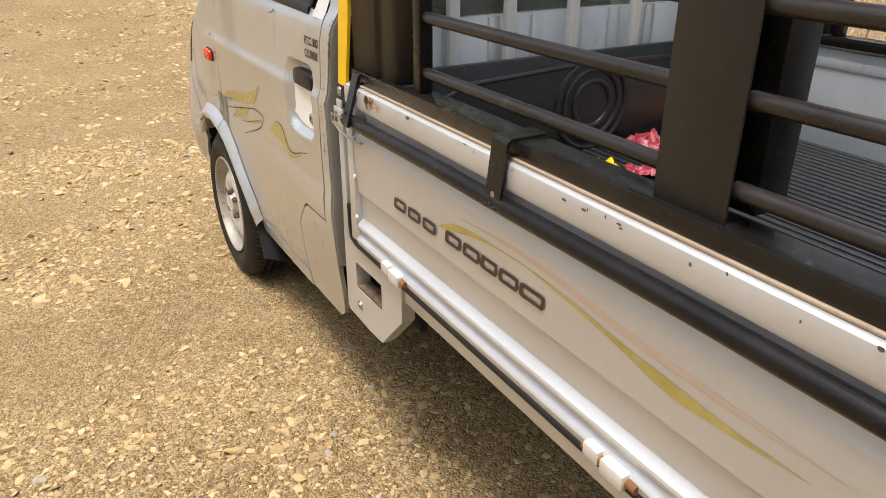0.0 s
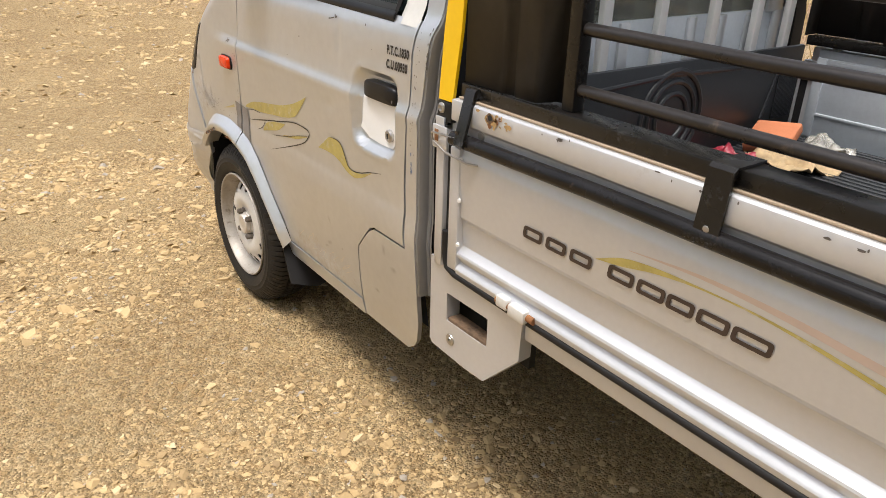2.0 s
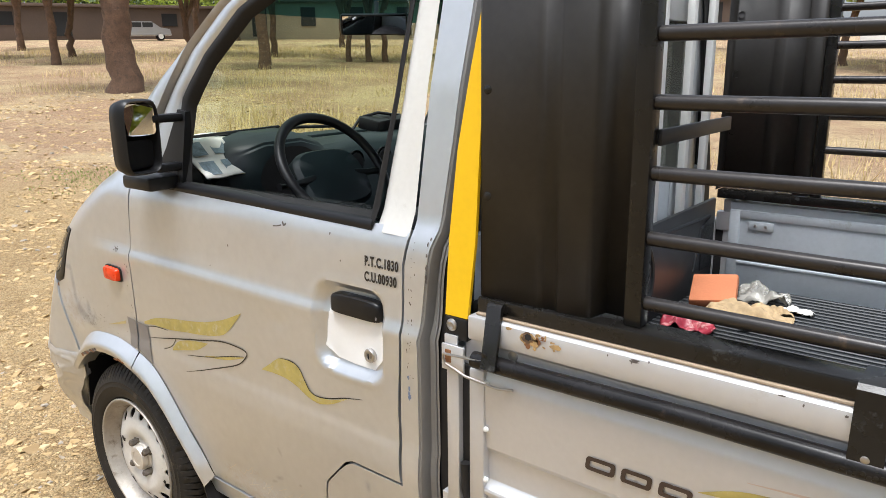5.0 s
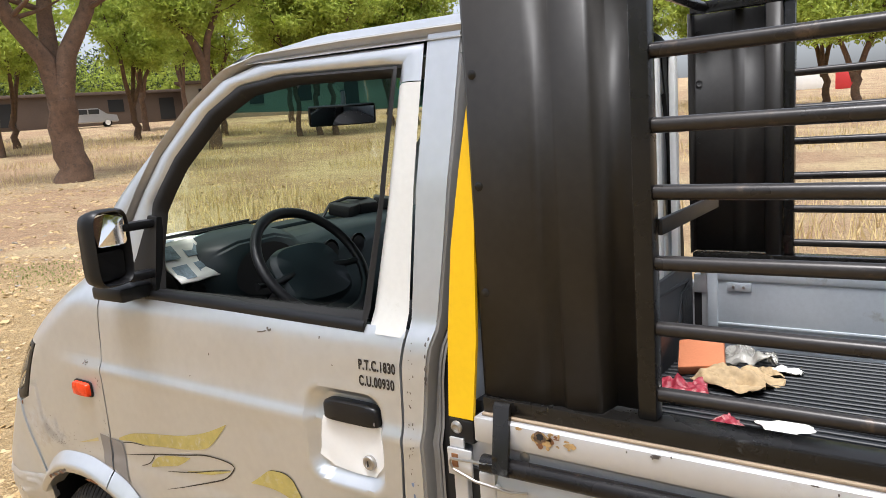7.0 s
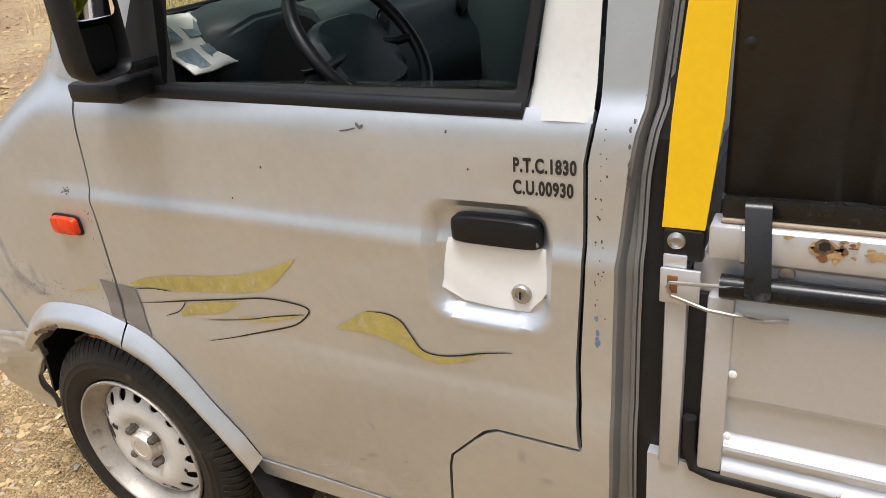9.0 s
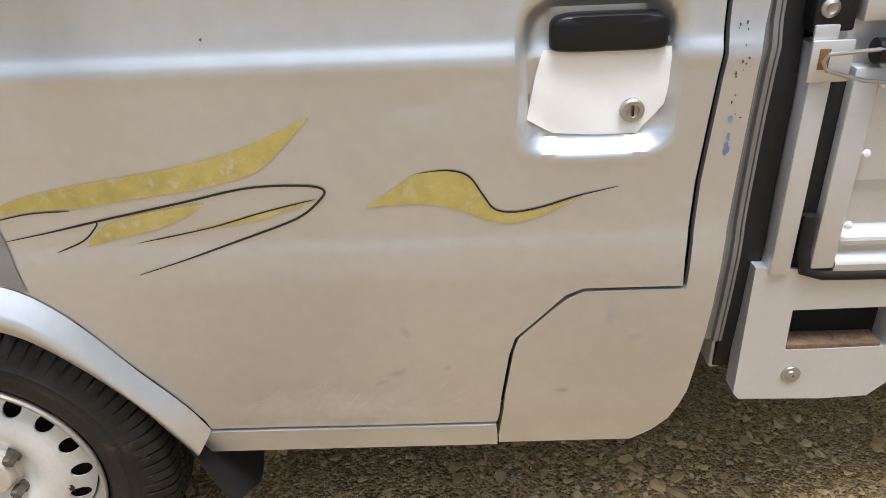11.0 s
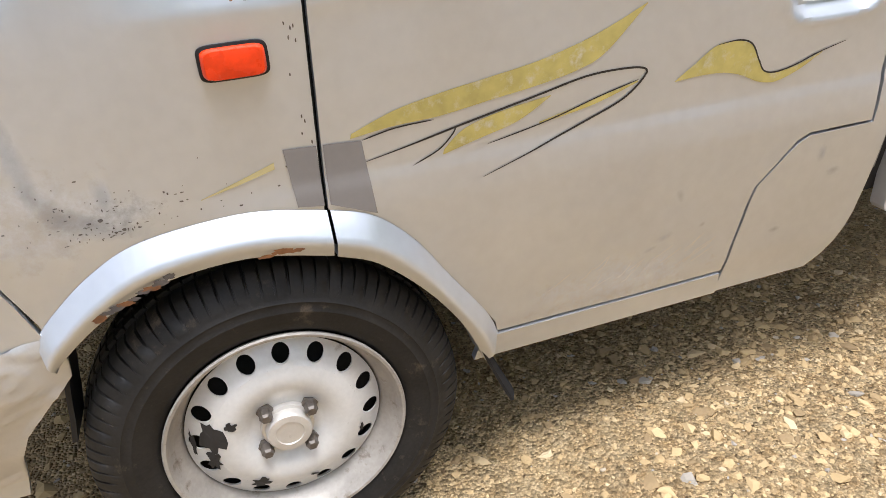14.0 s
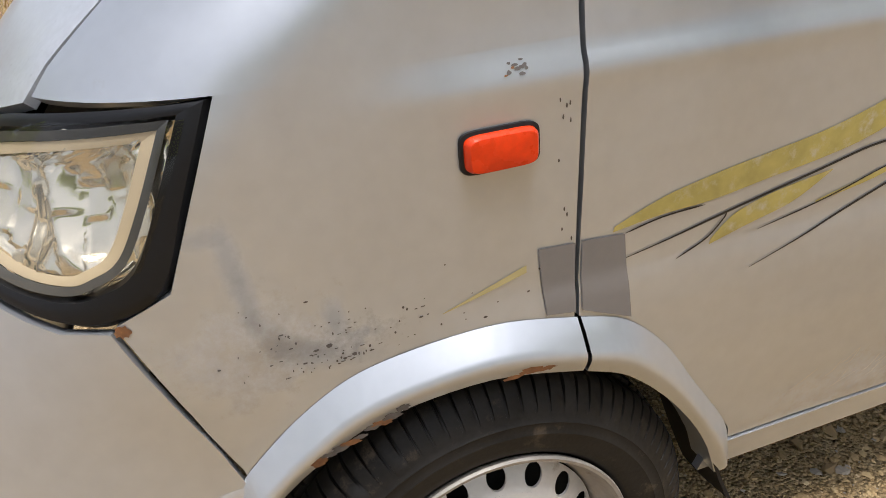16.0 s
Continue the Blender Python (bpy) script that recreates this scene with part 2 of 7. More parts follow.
def ground_material(name, a, b, c):
    m = bpy.data.materials.new(name)
    m.use_nodes = True
    n, l = m.node_tree.nodes, m.node_tree.links
    p = n["Principled BSDF"]
    tc = n.new("ShaderNodeTexCoord")
    def noise_at(s, d=6, r=0.6):
        t = n.new("ShaderNodeTexNoise")
        t.inputs["Scale"].default_value, t.inputs["Detail"].default_value, t.inputs["Roughness"].default_value = s, d, r
        l.new(tc.outputs["Object"], t.inputs["Vector"])
        return t.outputs["Fac"]
    def voronoi(s, f="F1"):
        t = n.new("ShaderNodeTexVoronoi")
        t.inputs["Scale"].default_value = s
        l.new(tc.outputs["Object"], t.inputs["Vector"])
        return t
    def mix(fac, x, y):
        t = n.new("ShaderNodeMix")
        t.data_type = "RGBA"
        l.new(fac, t.inputs[0])
        for sock, val in ((t.inputs[6], x), (t.inputs[7], y)):
            if isinstance(val, tuple):
                sock.default_value = (*val, 1)
            else:
                l.new(val, sock)
        return t.outputs[2]
    def span(v, lo, hi):
        t = n.new("ShaderNodeMapRange")
        t.inputs[1].default_value, t.inputs[2].default_value = lo, hi
        l.new(v, t.inputs[0])
        return t.outputs[0]
    pebble = voronoi(130)
    bigger = voronoi(42)
    col = mix(span(noise_at(1.1), 0.40, 0.62), a, b)
    col = mix(span(noise_at(24, 8, 0.8), 0.40, 0.66), col, c)
    col = mix(span(noise_at(60, 6, 0.7), 0.58, 0.70), col, (0.17, 0.102, 0.048))
    where = n.new("ShaderNodeSeparateXYZ")
    l.new(tc.outputs["Object"], where.inputs[0])
    edge = n.new("ShaderNodeMath")
    edge.operation = "MULTIPLY_ADD"
    edge.inputs[1].default_value = 7.0
    l.new(noise_at(0.35, 5), edge.inputs[0])
    l.new(where.outputs[1], edge.inputs[2])
    field = mix(span(noise_at(0.5, 6), 0.42, 0.60), (0.42, 0.270, 0.155), (0.56, 0.42, 0.23))
    field = mix(span(noise_at(16.0, 8, 0.8), 0.54, 0.66), field, (0.62, 0.50, 0.33))
    field = mix(span(noise_at(5.0, 9, 0.82), 0.53, 0.63), field, (0.27, 0.175, 0.105))
    reach = n.new("ShaderNodeMath")
    reach.operation = "MULTIPLY_ADD"
    reach.inputs[1].default_value = -0.55
    l.new(where.outputs[0], reach.inputs[0])
    l.new(edge.outputs[0], reach.inputs[2])
    col = mix(span(reach.outputs[0], 9.0, 12.0), col, field)
    tone = n.new("ShaderNodeHueSaturation")
    l.new(col, tone.inputs["Color"])
    vv = n.new("ShaderNodeSeparateColor")
    l.new(pebble.outputs["Color"], vv.inputs[0])
    l.new(span(vv.outputs[0], -0.8, 0.9), tone.inputs["Value"])
    tone.inputs["Saturation"].default_value = 0.97
    l.new(tone.outputs[0], p.inputs["Base Color"])
    p.inputs["Roughness"].default_value = 0.95
    p.inputs["Specular IOR Level"].default_value = 0.2
    h = n.new("ShaderNodeMath")
    h.operation = "ADD"
    l.new(pebble.outputs["Distance"], h.inputs[0])
    l.new(bigger.outputs["Distance"], h.inputs[1])
    bp = n.new("ShaderNodeBump")
    bp.invert = True
    bp.inputs["Strength"].default_value, bp.inputs["Distance"].default_value = 1.0, 0.011
    l.new(h.outputs[0], bp.inputs["Height"])
    l.new(bp.outputs[0], p.inputs["Normal"])
    return m


GRAVEL = ground_material("gravelly_soil", (0.46, 0.310, 0.140), (0.34, 0.212, 0.088), (0.55, 0.410, 0.220))


def stone_material():
    """Each chip takes a shade of its own, from dark brown to pale, a few of them grey."""
    m = material("mixed_stone", (0.55, 0.42, 0.23), 0.9, 0, 0.2, 30, 160, 0.3, spec=0.2)
    n, l = m.node_tree.nodes, m.node_tree.links
    g, r, x = n.new("ShaderNodeNewGeometry"), n.new("ShaderNodeValToRGB"), n.new("ShaderNodeMix")
    e = r.color_ramp.elements
    e[0].position, e[0].color = 0.0, (0.17, 0.105, 0.05, 1)
    e[1].position, e[1].color = 1.0, (0.27, 0.26, 0.25, 1)
    for p, c in ((0.22, (0.33, 0.218, 0.100)), (0.55, (0.44, 0.302, 0.142)), (0.85, (0.52, 0.375, 0.195)), (0.955, (0.60, 0.465, 0.285)), (0.965, (0.30, 0.275, 0.25))):
        k = e.new(p)
        k.color = (*c, 1)
    x.data_type, x.blend_type = "RGBA", "MIX"
    x.inputs[0].default_value = 0.75
    b = n["Principled BSDF"]
    old = b.inputs["Base Color"].links[0].from_socket
    l.new(g.outputs["Random Per Island"], r.inputs[0])
    l.new(old, x.inputs[6])
    l.new(r.outputs[0], x.inputs[7])
    l.new(x.outputs[2], b.inputs["Base Color"])
    return m


STONE = stone_material()


def glass_material(name, tint, dust=0.0, rough=0.02):
    m = bpy.data.materials.new(name)
    m.use_nodes = True
    n, l = m.node_tree.nodes, m.node_tree.links
    n.remove(n["Principled BSDF"])
    t, g, x = n.new("ShaderNodeBsdfTransparent"), n.new("ShaderNodeBsdfGlossy"), n.new("ShaderNodeMixShader")
    t.inputs[0].default_value = (*tint, 1)
    g.inputs["Roughness"].default_value = rough
    fr = n.new("ShaderNodeFresnel")
    fr.inputs["IOR"].default_value = 1.45
    l.new(fr.outputs[0], x.inputs[0])
    l.new(t.outputs[0], x.inputs[1])
    l.new(g.outputs[0], x.inputs[2])
    out = x.outputs[0]
    # pale diffuse mixed in by noise paints a haze into the glass
    if dust:
        d, y = n.new("ShaderNodeBsdfDiffuse"), n.new("ShaderNodeMixShader")
        d.inputs[0].default_value = (0.7, 0.68, 0.62, 1)
        tx, tc, mr = n.new("ShaderNodeTexNoise"), n.new("ShaderNodeTexCoord"), n.new("ShaderNodeMapRange")
        tx.inputs["Scale"].default_value, tx.inputs["Detail"].default_value = 2.5, 6
        l.new(tc.outputs["Object"], tx.inputs["Vector"])
        l.new(tx.outputs["Fac"], mr.inputs[0])
        mr.inputs[1].default_value, mr.inputs[2].default_value, mr.inputs[3].default_value, mr.inputs[4].default_value = 0.3, 0.75, dust * 0.3, dust
        l.new(mr.outputs[0], y.inputs[0])
        l.new(out, y.inputs[1])
        l.new(d.outputs[0], y.inputs[2])
        out = y.outputs[0]
    l.new(out, n["Material Output"].inputs[0])
    return m


SCREENGLASS = glass_material("tinted_windscreen_glass", (0.74, 0.83, 0.64), dust=0.08)
GLASS = glass_material("window_glass", (0.86, 0.90, 0.84), dust=0.10)
TINT = glass_material("green_sunband_glass", (0.10, 0.32, 0.30))
LENS = glass_material("clear_lens", (0.92, 0.89, 0.82))
SHEET = glass_material("clear_plastic", (0.9, 0.9, 0.88), dust=0.55, rough=0.15)
MIRROR = material("mirror_glass", (0.9, 0.9, 0.9), 0.03, 1.0, 0.0, 3, 20, 0.0, rvar=0.01)


# ---- mesh helpers ----
def mesh_object(name, verts, faces, mat, parent=None, label="", smooth=True, angle=40):
    me = bpy.data.meshes.new(name)
    me.from_pydata([tuple(v) for v in verts], [], faces)
    me.validate()
    me.update()
    me.materials.append(mat)
    if smooth:
        me.shade_smooth()
        me.set_sharp_from_angle(angle=radians(angle))
    ob = new(name, me)
    if parent:
        ob.parent = parent
    if label:
        tagged(ob, label)
    return ob


def part(name, bm, mat, parent=None, label="", smooth=True, angle=40):
    me = bpy.data.meshes.new(name)
    bmesh.ops.recalc_face_normals(bm, faces=bm.faces)
    bm.to_mesh(me)
    bm.free()
    me.materials.append(mat)
    if smooth:
        me.shade_smooth()
        me.set_sharp_from_angle(angle=radians(angle))
    ob = new(name, me)
    if parent:
        ob.parent = parent
    if label:
        tagged(ob, label)
    return ob


def add_box(bm, lo, hi, bevel=0.0, m=None):
    g = bmesh.ops.create_cube(bm, size=1.0)
    c = [(a + b) / 2 for a, b in zip(lo, hi)]
    d = [b - a for a, b in zip(lo, hi)]
    for v in g["verts"]:
        v.co = Vector([c[i] + v.co[i] * d[i] for i in range(3)])
        if m:
            v.co = m @ v.co
    if bevel:
        es = list({e for v in g["verts"] for e in v.link_edges})
        bmesh.ops.bevel(bm, geom=es, offset=bevel, segments=2, affect='EDGES', profile=0.5)


def box(name, lo, hi, mat, parent=None, bevel=0.003, label="", m=None):
    bm = bmesh.new()
    add_box(bm, lo, hi, bevel, m)
    return part(name, bm, mat, parent, label)


def add_tube(bm, pts, r, seg=14, cap=True):
    pts = [Vector(p) for p in pts]
    rings = []
    a = None
    for i, p in enumerate(pts):
        d = (pts[min(i + 1, len(pts) - 1)] - pts[max(i - 1, 0)]).normalized()
        if a is None:
            a = d.cross(Vector((0.0, 0.03, 1.0)))
            if a.length < 0.1:
                a = d.cross(Vector((0, 1, 0)))
        else:
            a = a - d * a.dot(d)
        a.normalize()
        b = d.cross(a)
        rr = r[i] if isinstance(r, (list, tuple)) else r
        rings.append([bm.verts.new(p + rr * (math.cos(k * math.tau / seg) * a + math.sin(k * math.tau / seg) * b)) for k in range(seg)])
    for q, w in zip(rings, rings[1:]):
        for k in range(seg):
            bm.faces.new((q[k], q[(k + 1) % seg], w[(k + 1) % seg], w[k]))
    if cap:
        bm.faces.new(rings[0])
        bm.faces.new(rings[-1])


def tube(name, pts, r, mat, parent=None, seg=14, label=""):
    bm = bmesh.new()
    add_tube(bm, pts, r, seg)
    return part(name, bm, mat, parent, label)


def lathe(name, profile, mat, parent=None, seg=64, centre=(0, 0, 0), label="", sign=1, wob=None, angle=lambda k, i: k):
    """Profile of (radius, depth) turned about an axis along y."""
    verts, faces = [], []
    for k in range(seg):
        for i, (r, d) in enumerate(profile):
            a = angle(k, i) * math.tau / seg
            rr = r + (wob(k, i) if wob else 0)
            verts.append((centre[0] + rr * math.cos(a), centre[1] + sign * d, centre[2] + rr * math.sin(a)))
    n = len(profile)
    for k in range(seg):
        for i in range(n - 1):
            a, b = k * n + i, ((k + 1) % seg) * n + i
            faces.append((a, a + 1, b + 1, b) if sign > 0 else (a, b, b + 1, a + 1))
    return mesh_object(name, verts, faces, mat, parent, label)


def extrude_profile(name, prof, x0, x1, mat, parent=None, label="", closed=True, steps=1, side=lambda y: y):
    """Profile of (y, z) drawn along x."""
    bm = bmesh.new()
    rings = []
    for k in range(steps + 1):
        x = x0 + (x1 - x0) * k / steps
        rings.append([bm.verts.new((x, side(y), z)) for y, z in prof])
    n = len(prof)
    for q, w in zip(rings, rings[1:]):
        for k in range(n if closed else n - 1):
            bm.faces.new((q[k], q[(k + 1) % n], w[(k + 1) % n], w[k]))
    if closed:
        bm.faces.new(rings[0])
        bm.faces.new(rings[-1])
    return part(name, bm, mat, parent, label, angle=28)


def find(name):
    return bpy.data.objects[name]


# ---- the cab's outer skin ----
WIDTH = 1.56
SIDE_Z = [0.30, 0.35, 0.39, 0.50, 0.60, 0.68, 0.730, 0.744, 0.80, 0.98, 1.000, 1.010, 1.022, 1.06, 1.15, 1.185, 1.205, 1.222, 1.235, 1.50, 1.78, 1.90]
SIDE_Y = [0.050, 0.041, 0.032, 0.017, 0.0065, 0.0010, 0.0028, 0.0062, 0.0050, 0.0010, -0.002, 0.001, 0.008, 0.012, 0.016, 0.020, 0.027, 0.036, 0.045, 0.088, 0.155, 0.200]
FRONT_Z = [0.30, 0.473, 0.60, 0.767, 0.90, 1.03, 1.118, 1.24, 1.30, 1.47, 1.68, 1.79, 1.90]
FRONT_X = [-0.68, -0.70, -0.69, -0.63, -0.56, -0.46, -0.35, -0.15, -0.05, 0.12, 0.38, 0.56, 0.80]


def ease(a, lo, hi):
    u = min(1.0, max(0.0, (a - lo) / (hi - lo)))
    return u * u * (3 - 2 * u)


def smoothed_table(zs, ys, w):
    """The line through the given heights, rounded off over w, at every millimetre from 0 to 2 m."""
    z = np.arange(0, 2.001, 0.001)
    return (sum(np.interp(z + d * w, zs, ys) for d in (-1, -0.6, -0.2, 0.2, 0.6, 1)) / 6).tolist()


def read_table(table, z):
    q = min(1998.999, max(0.0, z * 1000))
    i = int(q)
    return table[i] + (table[i + 1] - table[i]) * (q - i)


SHARP = smoothed_table(SIDE_Z, SIDE_Y, 0.007)
PLAIN = smoothed_table([0.30, 0.39, 0.55, 0.75, 0.98, 1.15, 1.222, 1.30], [0.075, 0.036, 0.016, 0.0, 0.003, 0.014, 0.034, 0.055], 0.03)
FRONT = smoothed_table(FRONT_Z, FRONT_X, 0.04)


def side_y(x, z):
    """How far in from the widest plane the flank lies."""
    sharp = read_table(SHARP, z)
    if z > 1.3:
        return sharp
    w = ease(x, -0.16, 0.06)
    return w * sharp + (1 - w) * read_table(PLAIN, z)


def corner(z):
    r = 0.26 - 0.14 * ease(z, 1.22, 1.36)
    xf = read_table(FRONT, z)
    return r, xf


def flank(s, z):
    """Plan contour: straight along the side, round the corner, across the front."""
    r, xf = corner(z)
    xc = xf + r
    y0 = side_y(max(s, xc), z)
    if s >= xc:
        return np.array((s, y0, z))
    a = (xc - s) / r
    if a < math.pi / 2:
        return np.array((xc - r * math.sin(a), y0 + r * (1 - math.cos(a)), z))
    return np.array((xf, y0 + r + (a - math.pi / 2) * r, z))


def mid_s(z):
    """The value of s at which the contour meets the middle of the truck."""
    r, xf = corner(z)
    return xf + r - r * math.pi / 2 - (WIDTH / 2 - side_y(xf + r, z) - r)


def skin(s, z, off=0.0):
    p = flank(s, z)
    if off == 0.0:
        return p
    e = 0.004
    n = np.cross(flank(s + e, z) - flank(s - e, z), flank(s, z + e) - flank(s, z - e))
    return p + off * n / np.linalg.norm(n)


def across(v):
    """The same place on the truck's other flank."""
    return (v[0], WIDTH - v[1], v[2])


def panel(name, row_sets, mat, parent, off=0.0, step=0.016, wide=0.016, fold=0.014, relief=None, other=False, label="", angle=40):
    """A sheet on the cab's skin. Each row set lists (z, first s, last s); edges are folded inwards."""
    verts, faces = [], []
    for rows in row_sets:
        zs = []
        for (z0, a0, b0), (z1, a1, b1) in zip(rows, rows[1:]):
            n = max(1, math.ceil((z1 - z0) / step)) if z1 - z0 > 1e-6 else 0
            zs += [(z0 + (z1 - z0) * k / n, a0 + (a1 - a0) * k / n, b0 + (b1 - b0) * k / n) for k in range(n)]
            if n == 0:
                zs.append((z0, a0, b0))
        zs.append(rows[-1])
        cols = max(2, math.ceil(max(b - a for _, a, b in rows) / wide))
        start = len(verts)
        for z, a, b in zs:
            for k in range(cols + 1):
                s = a + (b - a) * k / cols
                verts.append(tuple(skin(s, z, off - (relief(s, z) if relief else 0.0) + 1e-6)))
        for i in range(len(zs) - 1):
            if abs(zs[i + 1][0] - zs[i][0]) < 1e-6:
                continue
            for k in range(cols):
                q = start + i * (cols + 1) + k
                faces.append((q, q + 1, q + cols + 2, q + cols + 1))
    if other:
        verts = [across(v) for v in verts]
        faces = [f[::-1] for f in faces]
    bm = bmesh.new()
    vs = [bm.verts.new(v) for v in verts]
    for f in faces:
        try:
            bm.faces.new([vs[i] for i in f])
        except ValueError:
            pass
    bmesh.ops.remove_doubles(bm, verts=bm.verts, dist=0.0005)
    bmesh.ops.dissolve_degenerate(bm, dist=0.0003, edges=bm.edges)
    bm.normal_update()
    if fold:
        edges = [e for e in bm.edges if e.is_boundary]
        g = bmesh.ops.extrude_edge_only(bm, edges=edges)
        moved = [v for v in g["geom"] if isinstance(v, bmesh.types.BMVert)]
        near = {}
        for v in moved:
            for e in v.link_edges:
                o = e.other_vert(v)
                if o not in moved and (o.co - v.co).length < 1e-6:
                    near[v] = o.normal.copy()
        for v in moved:
            v.co -= near.get(v, Vector((0, -1, 0))) * fold
    me = bpy.data.meshes.new(name)
    bm.to_mesh(me)
    bm.free()
    me.materials.append(mat)
    me.shade_smooth()
    me.set_sharp_from_angle(angle=radians(angle))
    ob = new(name, me)
    ob.parent = parent
    if label:
        tagged(ob, label)
    return ob


def ribbon(name, first, last, mat, parent, offs=(0.001,), label="", other=False, sub=6, lay=lambda s, z: 0.0):
    """A band on the skin between two lines of (s, z); offs: how far it stands off, from the first line to the last."""
    def dense(line):
        out = []
        for p, q in zip(line, line[1:]):
            out += [(p[0] + (q[0] - p[0]) * k / sub, p[1] + (q[1] - p[1]) * k / sub) for k in range(sub)]
        return out + [line[-1]]
    a, b = dense(first), dense(last)
    offs = list(offs) if len(offs) > 1 else [offs[0]] * 4
    n = len(offs) - 1
    verts, faces = [], []
    for p, q in zip(a, b):
        for k in range(n + 1):
            u = k / n
            at_s, at_z = p[0] + (q[0] - p[0]) * u, p[1] + (q[1] - p[1]) * u
            verts.append(tuple(skin(at_s, at_z, offs[k] - lay(at_s, at_z))))
    for i in range(len(a) - 1):
        for k in range(n):
            c = i * (n + 1) + k
            faces.append((c, c + 1, c + n + 2, c + n + 1))
    if other:
        verts = [across(v) for v in verts]
    bm = bmesh.new()
    vs = [bm.verts.new(v) for v in verts]
    for f in faces:
        bm.faces.new([vs[i] for i in f])
    return part(name, bm, mat, parent, label, angle=50)


def curve_line(pts, n=6):
    """A smooth line through the points."""
    out = []
    q = [pts[0], *pts, pts[-1]]
    for i in range(1, len(q) - 2):
        for k in range(n):
            u = k / n
            out.append(tuple(0.5 * (2 * q[i][d] + (q[i + 1][d] - q[i - 1][d]) * u + (2 * q[i - 1][d] - 5 * q[i][d] + 4 * q[i + 1][d] - q[i + 2][d]) * u * u
                                    + (3 * q[i][d] - q[i - 1][d] - 3 * q[i + 1][d] + q[i + 2][d]) * u ** 3) for d in range(2)))
    return out + [pts[-1]]


def stroke(name, pts, width, mat, parent, off=0.0012, taper=True, label="", lay=lambda s, z: 0.0):
    line = curve_line(pts)
    a, b = [], []
    for i, p in enumerate(line):
        d = Vector((line[min(i + 1, len(line) - 1)][0] - line[max(i - 1, 0)][0], line[min(i + 1, len(line) - 1)][1] - line[max(i - 1, 0)][1]))
        if d.length < 1e-9:
            d = Vector((1, 0))
        d.normalize()
        u = i / (len(line) - 1)
        w = width / 2 * (min(1.0, 0.25 + 5 * min(u, 1 - u)) if taper else 1.0)
        a.append((p[0] - d.y * w, p[1] + d.x * w))
        b.append((p[0] + d.y * w, p[1] - d.x * w))
    return ribbon(name, a, b, mat, parent, (off,), label, sub=1, lay=lay)


def blob(name, s, z, rs, rz, mat, parent, off=0.0009, seed=0, label="", n=18):
    """An irregular patch on the skin."""
    rnd = random.Random(seed)
    verts = [tuple(skin(s, z, off))]
    for k in range(n):
        a = k * math.tau / n
        f = 0.7 + 0.5 * rnd.random()
        verts.append(tuple(skin(s + rs * f * math.cos(a), z + rz * f * math.sin(a), off)))
    return mesh_object(name, verts, [(0, 1 + k, 1 + (k + 1) % n) for k in range(n)], mat, parent, label, smooth=False)


# ---- pickup truck: the cab ----
truck = tagged(new("pickup_truck"), "dusty silver single-cab pickup truck with dents, tape and yellow swoosh decals", "pickup truck")

ARCH_OUT = [(-0.318, 0.575), (-0.296, 0.607), (-0.222, 0.670), (-0.139, 0.708), (0.004, 0.719), (0.119, 0.698), (0.190, 0.673), (0.254, 0.612), (0.315, 0.521), (0.382, 0.422), (0.408, 0.362)]
ARCH_IN = [(-0.300, 0.530), (-0.282, 0.551), (-0.225, 0.595), (-0.147, 0.636), (-0.007, 0.652), (0.117, 0.624), (0.184, 0.592), (0.250, 0.528), (0.308, 0.452), (0.348, 0.375), (0.372, 0.314)]
RECESS = (0.937, 1.150, 0.868, 1.078)


def door_relief(s, z):
    """The handle's dish, a long dent under the window and slight waves."""
    cx, cz = (RECESS[0] + RECESS[1]) / 2, (RECESS[2] + RECESS[3]) / 2
    u, v = abs(s - cx) / ((RECESS[1] - RECESS[0]) / 2), abs(z - cz) / ((RECESS[3] - RECESS[2]) / 2)
    d = (u ** 5 + v ** 5) ** 0.2
    deep = 0.024 * (1 - ease(d, 0.84, 1.01)) - 0.0020 * math.exp(-((d - 1.06) / 0.05) ** 2)
    deep += 0.004 * math.exp(-((s - 0.845) / 0.012) ** 2 - ((z - 1.13) / 0.05) ** 2)
    deep += 0.0012 * math.sin(9 * s + 3 * z) * math.sin(7 * z + 1)
    deep += 0.0010 * noise.noise(Vector((s * 6.5, z * 8.0, 2.0))) + 0.0004 * noise.noise(Vector((s * 17, z * 19, 5.0)))
    deep += 0.0030 * math.exp(-((s - 0.80) / 0.030) ** 2 - ((z - 0.945) / 0.016) ** 2)
    return deep


def door_rows(upper=1.222):
    return [(0.363, 0.408, 0.911), (0.388, 0.402, 0.915), (0.422, 0.382, 0.917), (0.521, 0.315, 0.929), (0.558, 0.288, 0.938), (0.612, 0.254, 0.988), (0.640, 0.222, 1.014), (0.652, 0.206, 1.040),
            (0.652, 0.206, 1.190), (0.673, 0.190, 1.188), (0.698, 0.122, 1.187), (0.82, 0.126, 1.187), (0.87, 0.128, 1.190), (1.0, 0.132, 1.199), (1.15, 0.135, 1.199), (1.19, 0.136, 1.206), (upper, 0.137, 1.210)]


